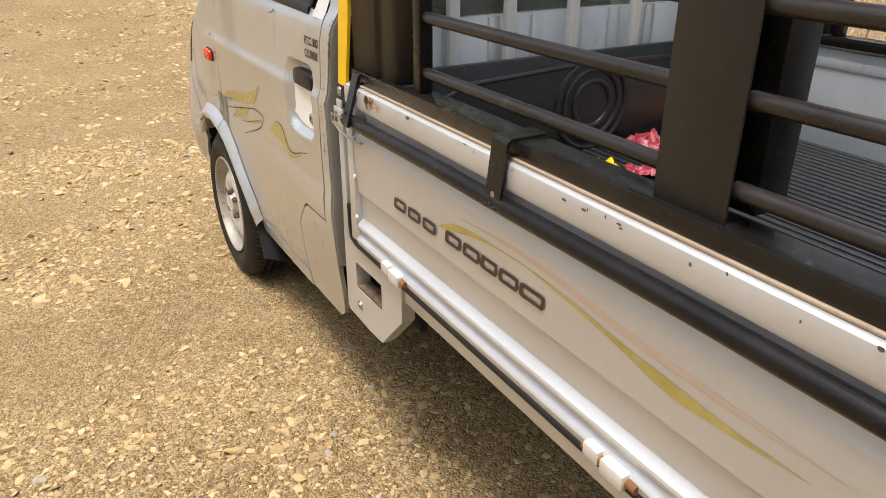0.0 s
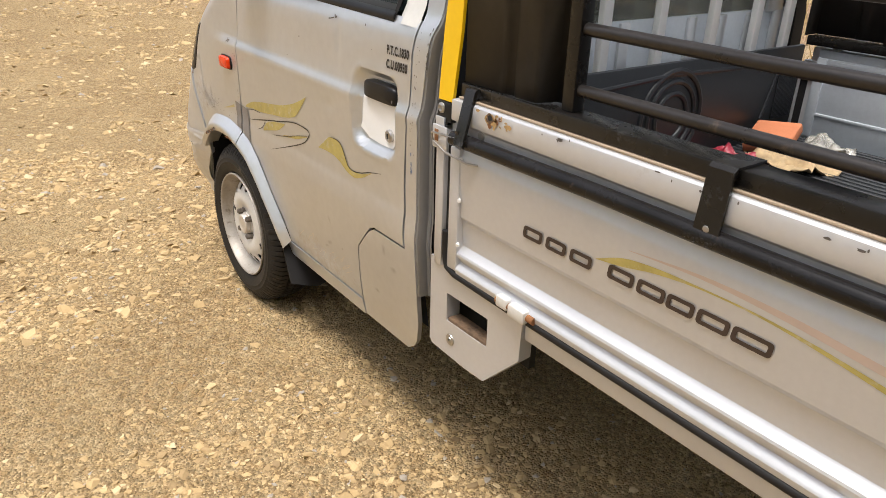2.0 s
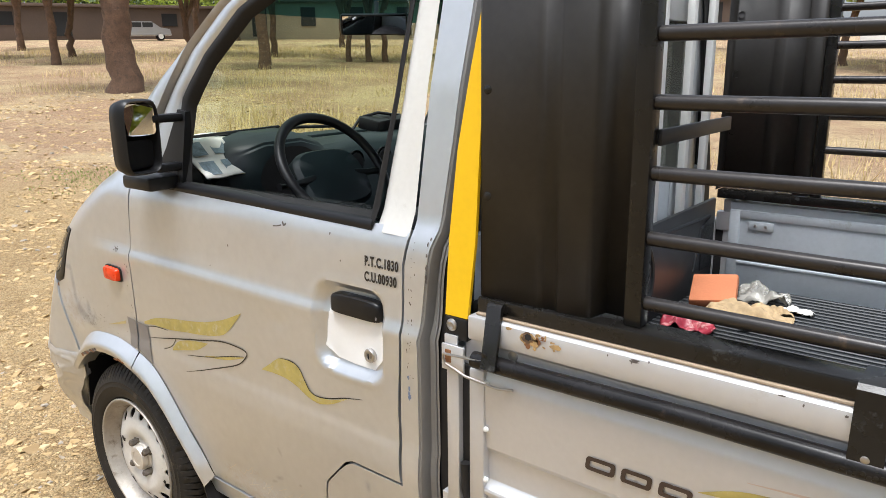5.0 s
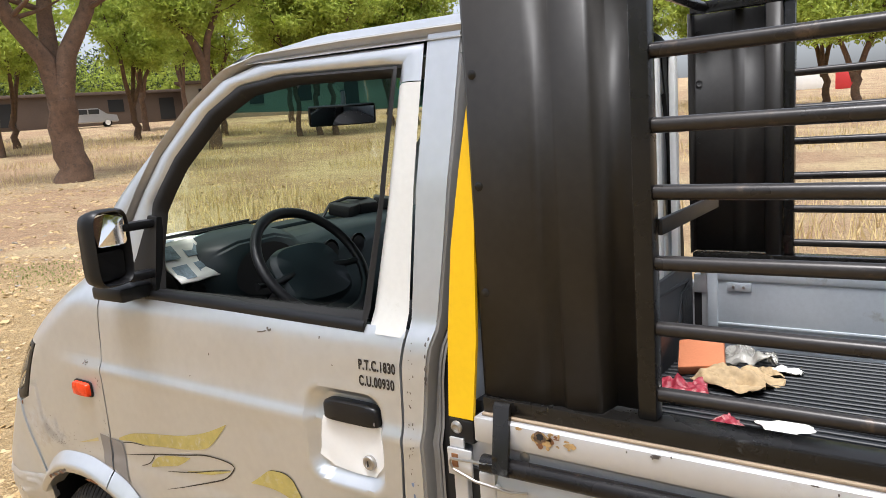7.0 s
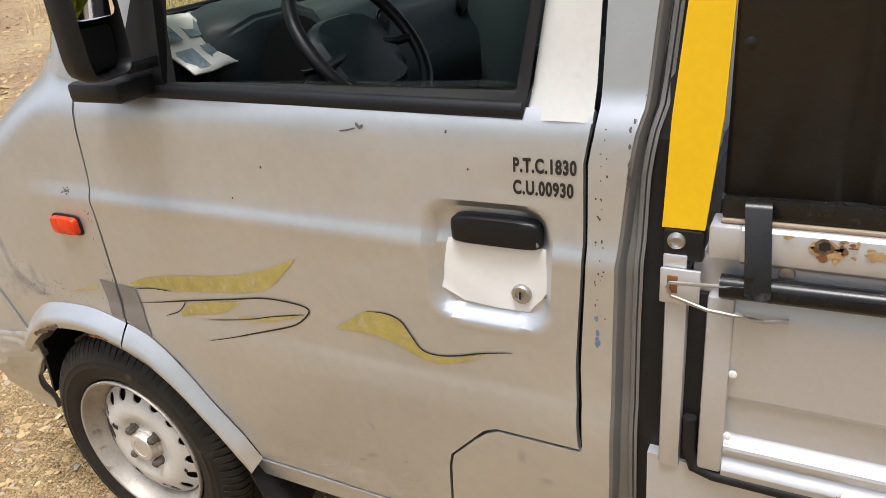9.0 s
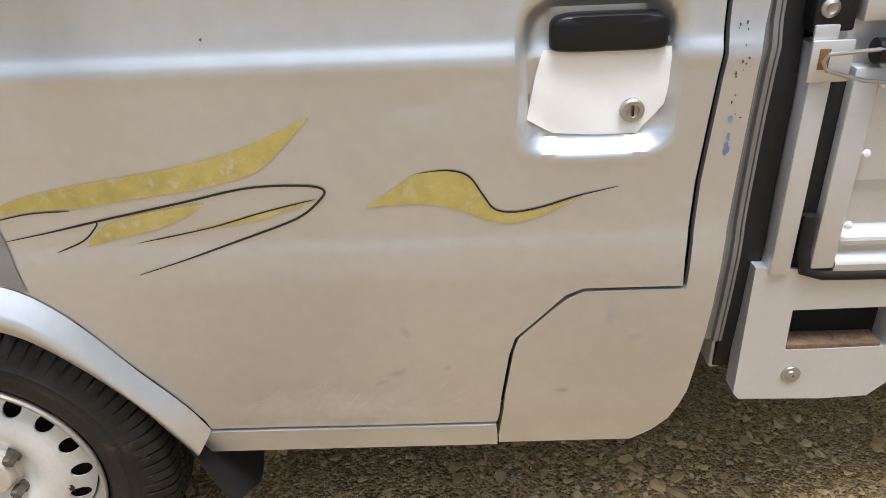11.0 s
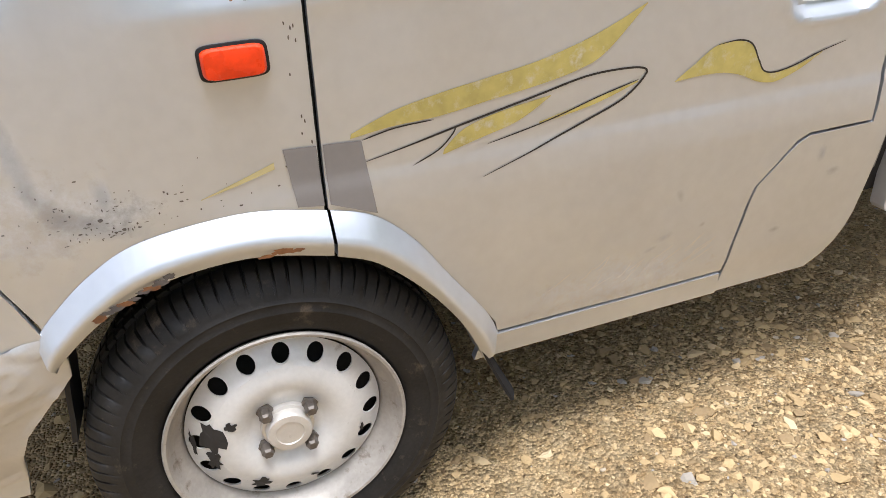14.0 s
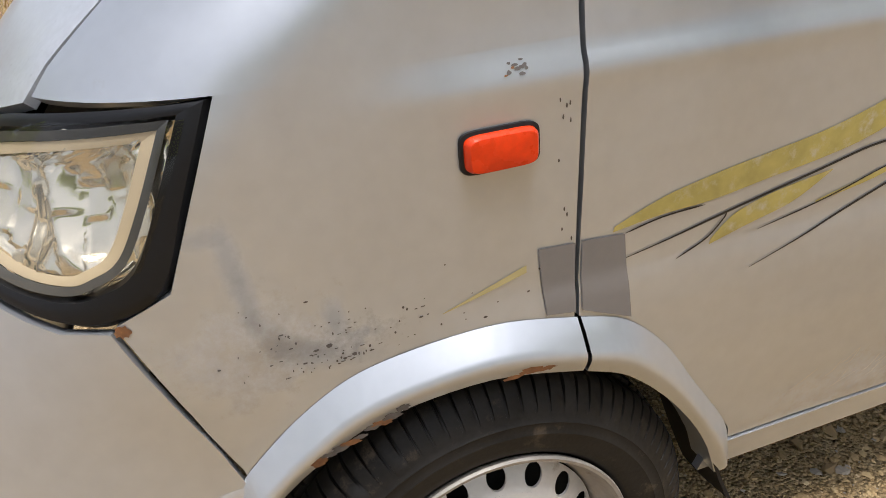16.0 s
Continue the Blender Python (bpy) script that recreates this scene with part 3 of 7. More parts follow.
for other in (False, True):
    door = panel("door", [door_rows()], PAINT if other else DOORPAINT, truck, relief=None if other else door_relief, wide=0.009 if not other else 0.03, step=0.009 if not other else 0.03, other=other,
                 label="silver door skin with a scraped dent, faded decals and a dished handle pocket")
    wing_relief = None if other else (lambda s, z: 0.0009 * noise.noise(Vector((s * 7, z * 8, 9.0))))
    fender = panel("front_fender", [
        [(0.575, -0.300, -0.298), (0.607, -0.305, -0.296), (0.67, -0.328, -0.222), (0.708, -0.340, -0.139), (0.719, -0.344, 0.004), (0.719, -0.344, 0.116), (0.820, -0.379, 0.120), (0.832, -0.382, 0.120),
         (0.832, -0.382, 0.120), (0.855, -0.325, 0.121), (1.036, -0.244, 0.127), (1.036, -0.455, 0.127), (1.06, -0.440, 0.127), (1.114, -0.378, 0.128), (1.17, -0.290, 0.130), (1.222, -0.185, 0.131), (1.262, -0.06, 0.131), (1.285, 0.02, 0.131)],
        [(0.698, 0.1155, 0.116), (0.719, 0.004, 0.116)]], PAINT if other else WINGPAINT, truck, step=0.014, wide=0.014, relief=wing_relief, other=other, label="silver front wing, scuffed and dirty towards the bumper")
    ribbon("arch_lip", curve_line(ARCH_OUT[:6]), curve_line(ARCH_IN[:6]), PAINT, fender, (0.001, 0.007, 0.013, 0.019, 0.025, 0.031, 0.0315, 0.029, 0.026, 0.023, -0.03), "pale flared wheel arch lip with rust", other)
    ribbon("arch_lip", curve_line([(0.124, 0.697), *ARCH_OUT[6:]]), curve_line([(0.122, 0.622), *ARCH_IN[6:]]), PAINT, door, (0.001, 0.007, 0.014, 0.020, 0.026, 0.032, 0.0325, 0.030, 0.027, 0.024, -0.03), "pale flared wheel arch lip", other)
    panel("cab_corner", [[(0.305, 0.915, 1.150), (0.330, 0.915, 1.185), (0.36, 0.918, 1.208), (0.40, 0.922, 1.222), (0.432, 0.924, 1.230), (0.528, 0.936, 1.237), (0.558, 0.944, 1.239), (0.612, 0.994, 1.241), (0.634, 1.018, 1.241), (0.646, 1.042, 1.241), (0.646, 1.196, 1.241),
                          (0.82, 1.195, 1.244), (0.87, 1.198, 1.245), (1.0, 1.206, 1.248), (1.15, 1.206, 1.262), (1.19, 1.213, 1.268), (1.225, 1.217, 1.277), (1.41, 1.221, 1.290), (1.60, 1.225, 1.299), (1.79, 1.228, 1.304)]],
          PAINT, truck, step=0.016, wide=0.012, other=other, label="silver cab corner with chipped edge")
    panel("rocker", [[(0.303, 0.362, 0.912), (0.330, 0.370, 0.912), (0.357, 0.402, 0.909)]], PAINT, truck, off=0.003, step=0.009, other=other, label="dusty sill below the door")
    # door frame round the window
    outer = [(0.170, 1.222), (0.205, 1.32), (0.300, 1.465), (0.385, 1.585), (0.500, 1.690), (0.610, 1.755), (0.74, 1.783), (1.218, 1.772), (1.215, 1.50), (1.209, 1.205)]
    inner = [(0.350, 1.226), (0.346, 1.330), (0.366, 1.465), (0.449, 1.579), (0.570, 1.685), (0.673, 1.735), (0.816, 1.746), (1.158, 1.733), (1.146, 1.484), (1.107, 1.206)]
    ribbon("window_frame", [*outer[:8], (1.217, 1.70)], [*inner[:8], (1.156, 1.70)], PAINT, door, (-0.002, 0.003, 0.004, 0.001, -0.012), "silver upper door frame", other)
    ribbon("pillar_film", [(1.217, 1.698), *outer[8:]], [(1.156, 1.698), *inner[8:]], PILLARFILM, door, (-0.001, 0.003, 0.003, -0.012), "white film on the door's rear pillar", other)
    inner2 = [(0.395, 1.245), (0.388, 1.340), (0.402, 1.444), (0.476, 1.553), (0.604, 1.666), (0.715, 1.716), (0.860, 1.728), (1.139, 1.717), (1.126, 1.484), (1.084, 1.245)]
    ribbon("window_seal", [*inner, inner[0]], [*inner2, inner2[0]], RUBBER, door, (0.002, 0.005, 0.002, -0.02), "black rubber window seal", other)
    # window sweep along the belt, and the lowered pane's edge
    ribbon("belt_moulding", [(0.30, 1.219), (0.70, 1.2135), (1.107, 1.2065)], [(0.30, 1.246), (0.70, 1.241), (1.104, 1.234)], BLACKPLASTIC, door, (0.001, 0.007, 0.008, 0.006, -0.01), "black belt moulding", other)
    pane = ribbon("window_pane", [(0.42, 1.232), (1.05, 1.228), (1.085, 1.228)], [(0.42, 1.245), (1.05, 1.256), (1.082, 1.251)], LENS, door, (-0.016,), "lowered window pane", other)
    # roof gutter and A-pillar
    ribbon("pillar", [(0.02, 1.275), (0.115, 1.44), (0.270, 1.590), (0.415, 1.700), (0.560, 1.782), (0.70, 1.82)], [(0.160, 1.235), (0.200, 1.325), (0.295, 1.472), (0.380, 1.593), (0.495, 1.698), (0.608, 1.764)], PAINT, truck,
           (-0.006, 0.004, 0.006, 0.002, -0.01), "silver windscreen pillar", other)
    ribbon("gutter", [(0.185, 1.340), (0.283, 1.485), (0.368, 1.605), (0.485, 1.712), (0.600, 1.778), (0.74, 1.806), (1.0, 1.806), (1.315, 1.800)], [(0.197, 1.325), (0.297, 1.470), (0.382, 1.590), (0.497, 1.696), (0.609, 1.761), (0.74, 1.789), (1.0, 1.788), (1.315, 1.782)],
           DUSTY, truck, (-0.004, 0.010, 0.012, 0.004, -0.012), "dark-edged rain gutter", other)
    # near-black backing that stands in for the shade in the door gaps
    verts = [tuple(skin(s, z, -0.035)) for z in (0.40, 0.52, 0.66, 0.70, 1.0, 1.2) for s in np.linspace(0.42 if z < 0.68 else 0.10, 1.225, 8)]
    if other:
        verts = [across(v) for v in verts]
    mesh_object("gap_backing", verts, [(i * 8 + k, i * 8 + k + 1, i * 8 + k + 9, i * 8 + k + 8) for i in range(5) for k in range(7)], DARK, truck)

# hood, nose and bumper, drawn right across the front
def across_front(name, rows, mat, label, off=0.0, relief=None):
    ob = panel(name, [[(z, mid_s(z), s) for z, s in rows]], mat, truck, off=off, step=0.02, wide=0.03, relief=relief, label=label)
    me = ob.data
    bm = bmesh.new()
    bm.from_mesh(me)
    g = bmesh.ops.duplicate(bm, geom=bm.verts[:] + bm.edges[:] + bm.faces[:])
    new_faces = [f for f in g["geom"] if isinstance(f, bmesh.types.BMFace)]
    for v in [v for v in g["geom"] if isinstance(v, bmesh.types.BMVert)]:
        v.co.y = WIDTH - v.co.y
    bmesh.ops.reverse_faces(bm, faces=new_faces)
    bmesh.ops.remove_doubles(bm, verts=bm.verts, dist=0.002)
    bm.to_mesh(me)
    bm.free()
    return ob


HOODPAINT = material("speckled_hood_paint", (0.58, 0.59, 0.61), 0.32, 0.5, 0.10, 60, 200, 0.02, (0.42, 0.42, 0.42), 0.4, coat=0.4)
hood = across_front("hood", [(0.992, -0.64), (1.008, -0.575), (1.020, -0.520), (1.030, -0.470), (1.062, -0.446), (1.114, -0.384), (1.17, -0.296), (1.222, -0.191), (1.262, -0.066), (1.285, 0.014)], HOODPAINT, "silver bonnet speckled with dust", 0.0, lambda s, z: -0.055 * ease(float(np.interp(z, [1.03, 1.114, 1.17, 1.222, 1.285], [-0.47, -0.384, -0.296, -0.191, 0.014])) - s, 0.0, 0.42) * (1 - ease(z, 1.13, 1.22)))
BUMPER_EDGE = [(0.26, -0.428), (0.36, -0.405), (0.41, -0.381), (0.465, -0.330), (0.508, -0.290), (0.54, -0.286), (0.575, -0.302), (0.65, -0.324), (0.72, -0.350), (0.826, -0.388)]


def swell(s, z):
    """How far the bumper stands proud of the body line, dying out at its end."""
    end = float(np.interp(z, [p[0] for p in BUMPER_EDGE], [p[1] for p in BUMPER_EDGE]))
    return 0.024 * ease(0.80 - z, 0.0, 0.26) * ease(end - s, 0.0, 0.14)


bumper = across_front("bumper", [(0.26, -0.428), (0.36, -0.405), (0.41, -0.381), (0.465, -0.330), (0.508, -0.290), (0.54, -0.286), (0.575, -0.302), (0.65, -0.324), (0.72, -0.350), (0.826, -0.388), (0.832, -0.436), (0.858, -0.502), (0.90, -0.605)], PAINT, "silver plastic front bumper patched with tape", 0.004, lambda s, z: -swell(s, z))
grille = across_front("grille", [(0.835, -0.62), (0.93, -0.66), (1.030, -0.60)], BLACKPLASTIC, "dark grille between the headlamps", -0.01)
tape_verts, tn = [], 40
for i in range(tn + 1):
    for j in range(tn + 1):
        z = 0.30 + (0.585 + 0.008 * noise.noise(Vector((j * 0.2, 0, 0))) - 0.30) * i / tn
        s1 = float(np.interp(z, [0.26, 0.36, 0.41, 0.465, 0.508, 0.54, 0.575, 0.65], [-0.428, -0.405, -0.381, -0.330, -0.290, -0.286, -0.302, -0.324])) - 0.001
        s = -0.62 + (s1 + 0.62) * j / tn
        ridge = noise.noise(Vector((s * 9 + z * 14, z * 22 - s * 6, 3.3)))
        fold = max(0.0, 1 - abs(ridge) * 7) ** 2
        tape_verts.append(tuple(skin(s, z, swell(s, z) + (0.0075 if i < tn else 0.0045) + 0.005 * fold + 0.004 * noise.noise(Vector((s * 12, z * 12, 1))))))
mesh_object("tape", tape_verts, [(i * (tn + 1) + j, i * (tn + 1) + j + 1, (i + 1) * (tn + 1) + j + 1, (i + 1) * (tn + 1) + j) for i in range(tn) for j in range(tn)], SILVERTAPE, bumper, "crumpled silver tape round the bumper's end", angle=80)

# windscreen with its sun band
def screen(name, z0, z1, mat, off):
    zs = np.linspace(z0, z1, 9)
    verts = []
    for z in zs:
        r, xf = corner(z)
        edge = xf + r * 0.25
        ys = side_y(xf + r, z) + 0.35 * r
        for y in np.linspace(ys, WIDTH - ys, 15):
            w = abs(y - WIDTH / 2) / (WIDTH / 2 - ys)
            verts.append((xf + r * 0.25 * w ** 3 - 0.03 * (1 - w * w) + off, y, z))
    return mesh_object(name, verts, [(i * 15 + k, i * 15 + k + 1, i * 15 + k + 16, i * 15 + k + 15) for i in range(8) for k in range(14)], mat, truck)


windscreen = tagged(screen("windscreen", 1.285, 1.690, SCREENGLASS, 0.0), "clear windscreen with a faint pale haze mixed into its glass")
windscreen.visible_shadow = False
band = tagged(screen("sun_band", 1.690, 1.785, TINT, 0.0), "green tinted sun band")
band.visible_shadow = False
# roof
verts, nx, ny = [], 16, 20
for i in range(nx + 1):
    for j in range(ny + 1):
        u, v = i / nx, j / ny
        w = abs(2 * v - 1)
        x0 = 0.545 + 0.10 * w ** 4
        x = x0 + (1.325 - x0) * u
        y = 0.150 + (WIDTH - 0.30) * v
        z = 1.785 + 0.085 * (1 - w ** 4) ** 0.6 * (0.30 + 0.70 * min(1, u * 3.0) ** 0.6) - 0.012 * u
        verts.append((x, y, z))
mesh_object("roof", verts, [(i * (ny + 1) + k, i * (ny + 1) + k + 1, (i + 1) * (ny + 1) + k + 1, (i + 1) * (ny + 1) + k) for i in range(nx) for k in range(ny)], PAINT, truck, "silver cab roof")
mesh_object("headliner", [(v[0], v[1], v[2] - 0.03) for v in verts], [(i * (ny + 1) + k, i * (ny + 1) + k + 1, (i + 1) * (ny + 1) + k + 1, (i + 1) * (ny + 1) + k) for i in range(nx) for k in range(ny)], TRIM, truck, "grey headliner")
# back wall of the cab, with its window
for other in (False, True):
    for z0, z1 in ((0.52, 1.80),):
        vs, n = [], 40
        for i in range(n + 1):
            z = z0 + (z1 - z0) * i / n
            e = float(np.interp(z, [0.432, 0.528, 0.612, 0.82, 1.0, 1.15, 1.19, 1.225, 1.41, 1.60, 1.79], [1.212, 1.237, 1.241, 1.244, 1.248, 1.262, 1.268, 1.277, 1.290, 1.299, 1.304])) - 0.0015
            y = float(side_y(e, z))
            # rounded back edge, then a stepped channel running up the corner
            f = max(0.014, float(np.interp(z, [0.47, 0.90, 1.31, 1.51, 1.66, 1.80], [1.264, 1.266, 1.277, 1.288, 1.302, 1.308])) - e)
            for dx, dy in ((0.0, 0.002), (0.006, 0.006), (0.010, 0.014), (0.012, 0.030), (f, 0.033), (f + 0.002, 0.026), (f + 0.008, 0.025), (f + 0.009, 0.031), (f + 0.0105, 0.026), (f + 0.015, 0.027)):
                v = (e + dx, y + dy, z)
                vs.append(across(v) if other else v)
        mesh_object("corner_channel", vs, [(i * 10 + k, i * 10 + k + 1, i * 10 + k + 11, i * 10 + k + 10) for i in range(n) for k in range(9)], CHANNEL, truck, "channel down the cab's back corner, shade put into its grey paint", angle=25)
# added black strips that put the shade of the open gap behind the cab
for other in (False, True):
    vs = []
    for z in np.linspace(0.46, 1.78, 12):
        y = float(side_y(1.28, z)) + 0.032
        for v in ((1.278, y, z), (1.316, y, z), (1.316, y + 0.06, z), (1.278, y + 0.06, z)):
            vs.append(across(v) if other else v)
    mesh_object("gap_shade_strip", vs, [(i * 4 + k, i * 4 + (k + 1) % 4, i * 4 + 4 + (k + 1) % 4, i * 4 + 4 + k) for i in range(11) for k in range(4)] + [(0, 1, 2, 3), (44, 45, 46, 47)], RUBBER, truck, "black strip standing in for the shaded gap behind the cab", smooth=False)
back = box("cab_back", (1.272, 0.06, 0.45), (1.292, WIDTH - 0.06, 1.20), BEDGREY, truck, 0.006, "grey ribbed cab back wall")
box("cab_back_top", (1.292, 0.21, 1.66), (1.310, WIDTH - 0.21, 1.80), PAINT, truck, 0.006, "silver wall above the rear window")
for y0, y1 in ((0.170, 0.26), (1.30, 1.390)):
    box("cab_back_side", (1.282, y0, 1.19), (1.302, y1, 1.68), PAINT, truck, 0.006, "silver wall beside the rear window")
rear_glass = box("rear_window", (1.288, 0.26, 1.20), (1.293, 1.30, 1.66), GLASS, truck, 0.0, "rear window of the cab")
rear_glass.visible_shadow = False
for k in range(9):
    y = 0.20 + k * 0.145
    box("back_rib", (1.292, y - 0.02, 0.80), (1.304, y + 0.02, 1.195), PAINT, back, 0.005)
box("cab_floor", (0.42, 0.12, 0.55), (1.28, WIDTH - 0.12, 0.60), DARK, truck, 0.004, "dark cab floor")
box("firewall", (-0.05, 0.12, 0.75), (0.02, WIDTH - 0.12, 1.24), DARK, truck, 0.004, "dark bulkhead")


# ---- wheels ----
DISC_R = [0.05, 0.060, 0.072, 0.088, 0.108, 0.128, 0.146, 0.160, 0.172]
DISC_D = [0.036, 0.034, 0.027, 0.020, 0.018, 0.023, 0.032, 0.041, 0.050]
HUB_Z = 0.286


def disc_depth(r):
    return float(np.interp(r, DISC_R, DISC_D))


def make_wheel(x, y, sign):
    """A steel wheel whose outer face lies at y; sign 1 faces the near flank."""
    tyre_prof = [(0.200, 0.034), (0.207, 0.014), (0.214, 0.006), (0.226, 0.002), (0.240, 0.000), (0.243, -0.0015), (0.246, 0.000), (0.254, 0.0015), (0.256, 0.0003), (0.258, 0.0022), (0.264, 0.0045), (0.267, 0.0055), (0.275, 0.010), (0.285, 0.018), (0.292, 0.026), (0.2965, 0.036), (0.297, 0.062), (0.290, 0.064), (0.290, 0.070),
                 (0.3, 0.072), (0.3005, 0.094), (0.292, 0.096), (0.292, 0.103), (0.3005, 0.105), (0.3, 0.128), (0.290, 0.130), (0.290, 0.136), (0.297, 0.138), (0.294, 0.162), (0.276, 0.180), (0.240, 0.190), (0.200, 0.170)]
    tyre_prof = [(0.200 + (r - 0.200) * 1.27, d if r < 0.205 else d - 0.004 * math.sin(math.pi * min(1.0, (r - 0.205) / 0.085))) for r, d in tyre_prof]
    groove = {11: -0.0010, 12: -0.0030, 13: -0.0066, 14: -0.0090, 15: -0.0100, 18: -0.005, 19: -0.005, 22: -0.005, 23: -0.005, 27: -0.005}
    hub = (x, y, HUB_Z)
    lip = [(0.2075, 0.012), (0.210, 0.004), (0.208, 0.000), (0.203, 0.001), (0.199, 0.007), (0.197, 0.018), (0.192, 0.026), (0.188, 0.034), (0.181, 0.040), (0.176, 0.052), (0.1725, 0.058)]
    wheel = lathe("wheel", lip, RIMLIP, truck, 96, hub, "silver steel wheel with flaking paint and dust", sign)
    lathe("tyre", tyre_prof, TYRE, wheel, 352, hub, "worn dusty black tyre", sign, wob=lambda k, i: groove.get(i, 0) if k % 4 > 1 else 0,
          angle=lambda k, i: k - k % 4 + (0.0, 3.10, 3.20, 3.86)[k % 4] + 0.02 * ((k // 4) * 7 % 11))
    # disc pierced by round holes, drawn as one turned sheet
    holes, verts, faces, n = 16, [], [], 24
    def at(r, a, dd=0.0):
        return (x + r * math.cos(a), y + sign * (disc_depth(r) + dd), HUB_Z + r * math.sin(a))
    for h in range(holes):
        a0, a1 = h * math.tau / holes, (h + 1) * math.tau / holes
        a0, a1 = a0 + radians(6.5), a1 + radians(6.5)
        mid, base = (a0 + a1) / 2, len(verts)
        for k in range(n):
            t = k * math.tau / n
            cx, cy = math.cos(t), math.sin(t)
            f = 1 / max(abs(cx), abs(cy))
            hr, ha = 0.151 + 0.0160 * cx, mid + 0.0150 * cy / 0.151
            verts += [at(0.151 + 0.0215 * cx * f, mid + (a1 - a0) / 2 * cy * f), at(hr, ha), at(hr, ha, 0.004)]
        for k in range(n):
            p, q = base + 3 * k, base + 3 * ((k + 1) % n)
            faces += [(p, q, q + 1, p + 1), (p + 1, q + 1, q + 2, p + 2)]
    inner = [0.1295, 0.120, 0.108, 0.098, 0.088, 0.080, 0.072, 0.066, 0.060, 0.02]
    seg, base = 96, len(verts)
    for k in range(seg):
        verts += [at(r, k * math.tau / seg) for r in inner]
    for k in range(seg):
        for i in range(len(inner) - 1):
            p, q = base + k * len(inner) + i, base + ((k + 1) % seg) * len(inner) + i
            faces.append((p, p + 1, q + 1, q))
    bm = bmesh.new()
    vs = [bm.verts.new(v) for v in verts]
    for f in faces:
        bm.faces.new([vs[i] for i in f])
    bmesh.ops.remove_doubles(bm, verts=bm.verts, dist=0.0006)
    part("disc", bm, RIM, wheel, "silver disc with a ring of round vent holes", angle=50)
    # near-black disc and barrel put the shade behind the vent holes
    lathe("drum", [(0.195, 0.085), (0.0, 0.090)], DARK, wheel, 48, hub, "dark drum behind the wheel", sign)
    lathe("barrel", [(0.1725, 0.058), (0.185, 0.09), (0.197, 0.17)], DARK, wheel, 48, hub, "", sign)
    lathe("hub_cap", [(0.048, 0.036), (0.046, 0.026), (0.041, 0.024), (0.040, 0.012), (0.037, 0.008), (0.025, 0.007), (0.024, 0.0085), (0.0, 0.0085)], HUBMETAL, wheel, 40, hub, "dusty hub cap", sign)
    for k in range(4):
        a = math.radians(38 + 90 * k)
        c = (x + 0.055 * math.cos(a), y, HUB_Z + 0.055 * math.sin(a))
        lathe("wheel_nut", [(0.0150, 0.037), (0.0150, 0.028), (0.0115, 0.026), (0.0115, 0.010), (0.0075, 0.006), (0.0, 0.006)], NUT, wheel, 6, c, "rusty wheel nut", sign)
    return wheel


front_wheel = make_wheel(0.0, 0.003, 1)
make_wheel(0.0, WIDTH - 0.003, -1)
make_wheel(2.72, 0.08, 1)
make_wheel(2.72, WIDTH - 0.08, -1)
# flaked paint on the near front wheel
for k, (dx, dz, r1, r2) in enumerate([(-0.128, 0.022, 0.020, 0.034), (-0.134, -0.030, 0.012, 0.026), (-0.095, 0.040, 0.010, 0.010), (-0.066, -0.105, 0.017, 0.016), (0.03, -0.125, 0.009, 0.005), (0.128, -0.05, 0.004, 0.010), (-0.16, 0.01, 0.004, 0.03)]):
    rnd = random.Random(k)
    vs = []
    for j in range(18):
        a, f = j * math.tau / 18, 0.5 + 0.8 * rnd.random()
        px, pz = dx + r1 * f * math.cos(a), dz + r2 * f * math.sin(a)
        vs.append((px, 0.003 + disc_depth(math.hypot(px, pz)) - 0.0014, HUB_Z + pz))
    cen = (dx, 0.003 + disc_depth(math.hypot(dx, dz)) - 0.0014, HUB_Z + dz)
    mesh_object("flaked_patch", [cen, *vs], [(0, 1 + j, 1 + (j + 1) % 18) for j in range(18)], FLAKE, front_wheel, "dark patch of flaked paint", smooth=False)
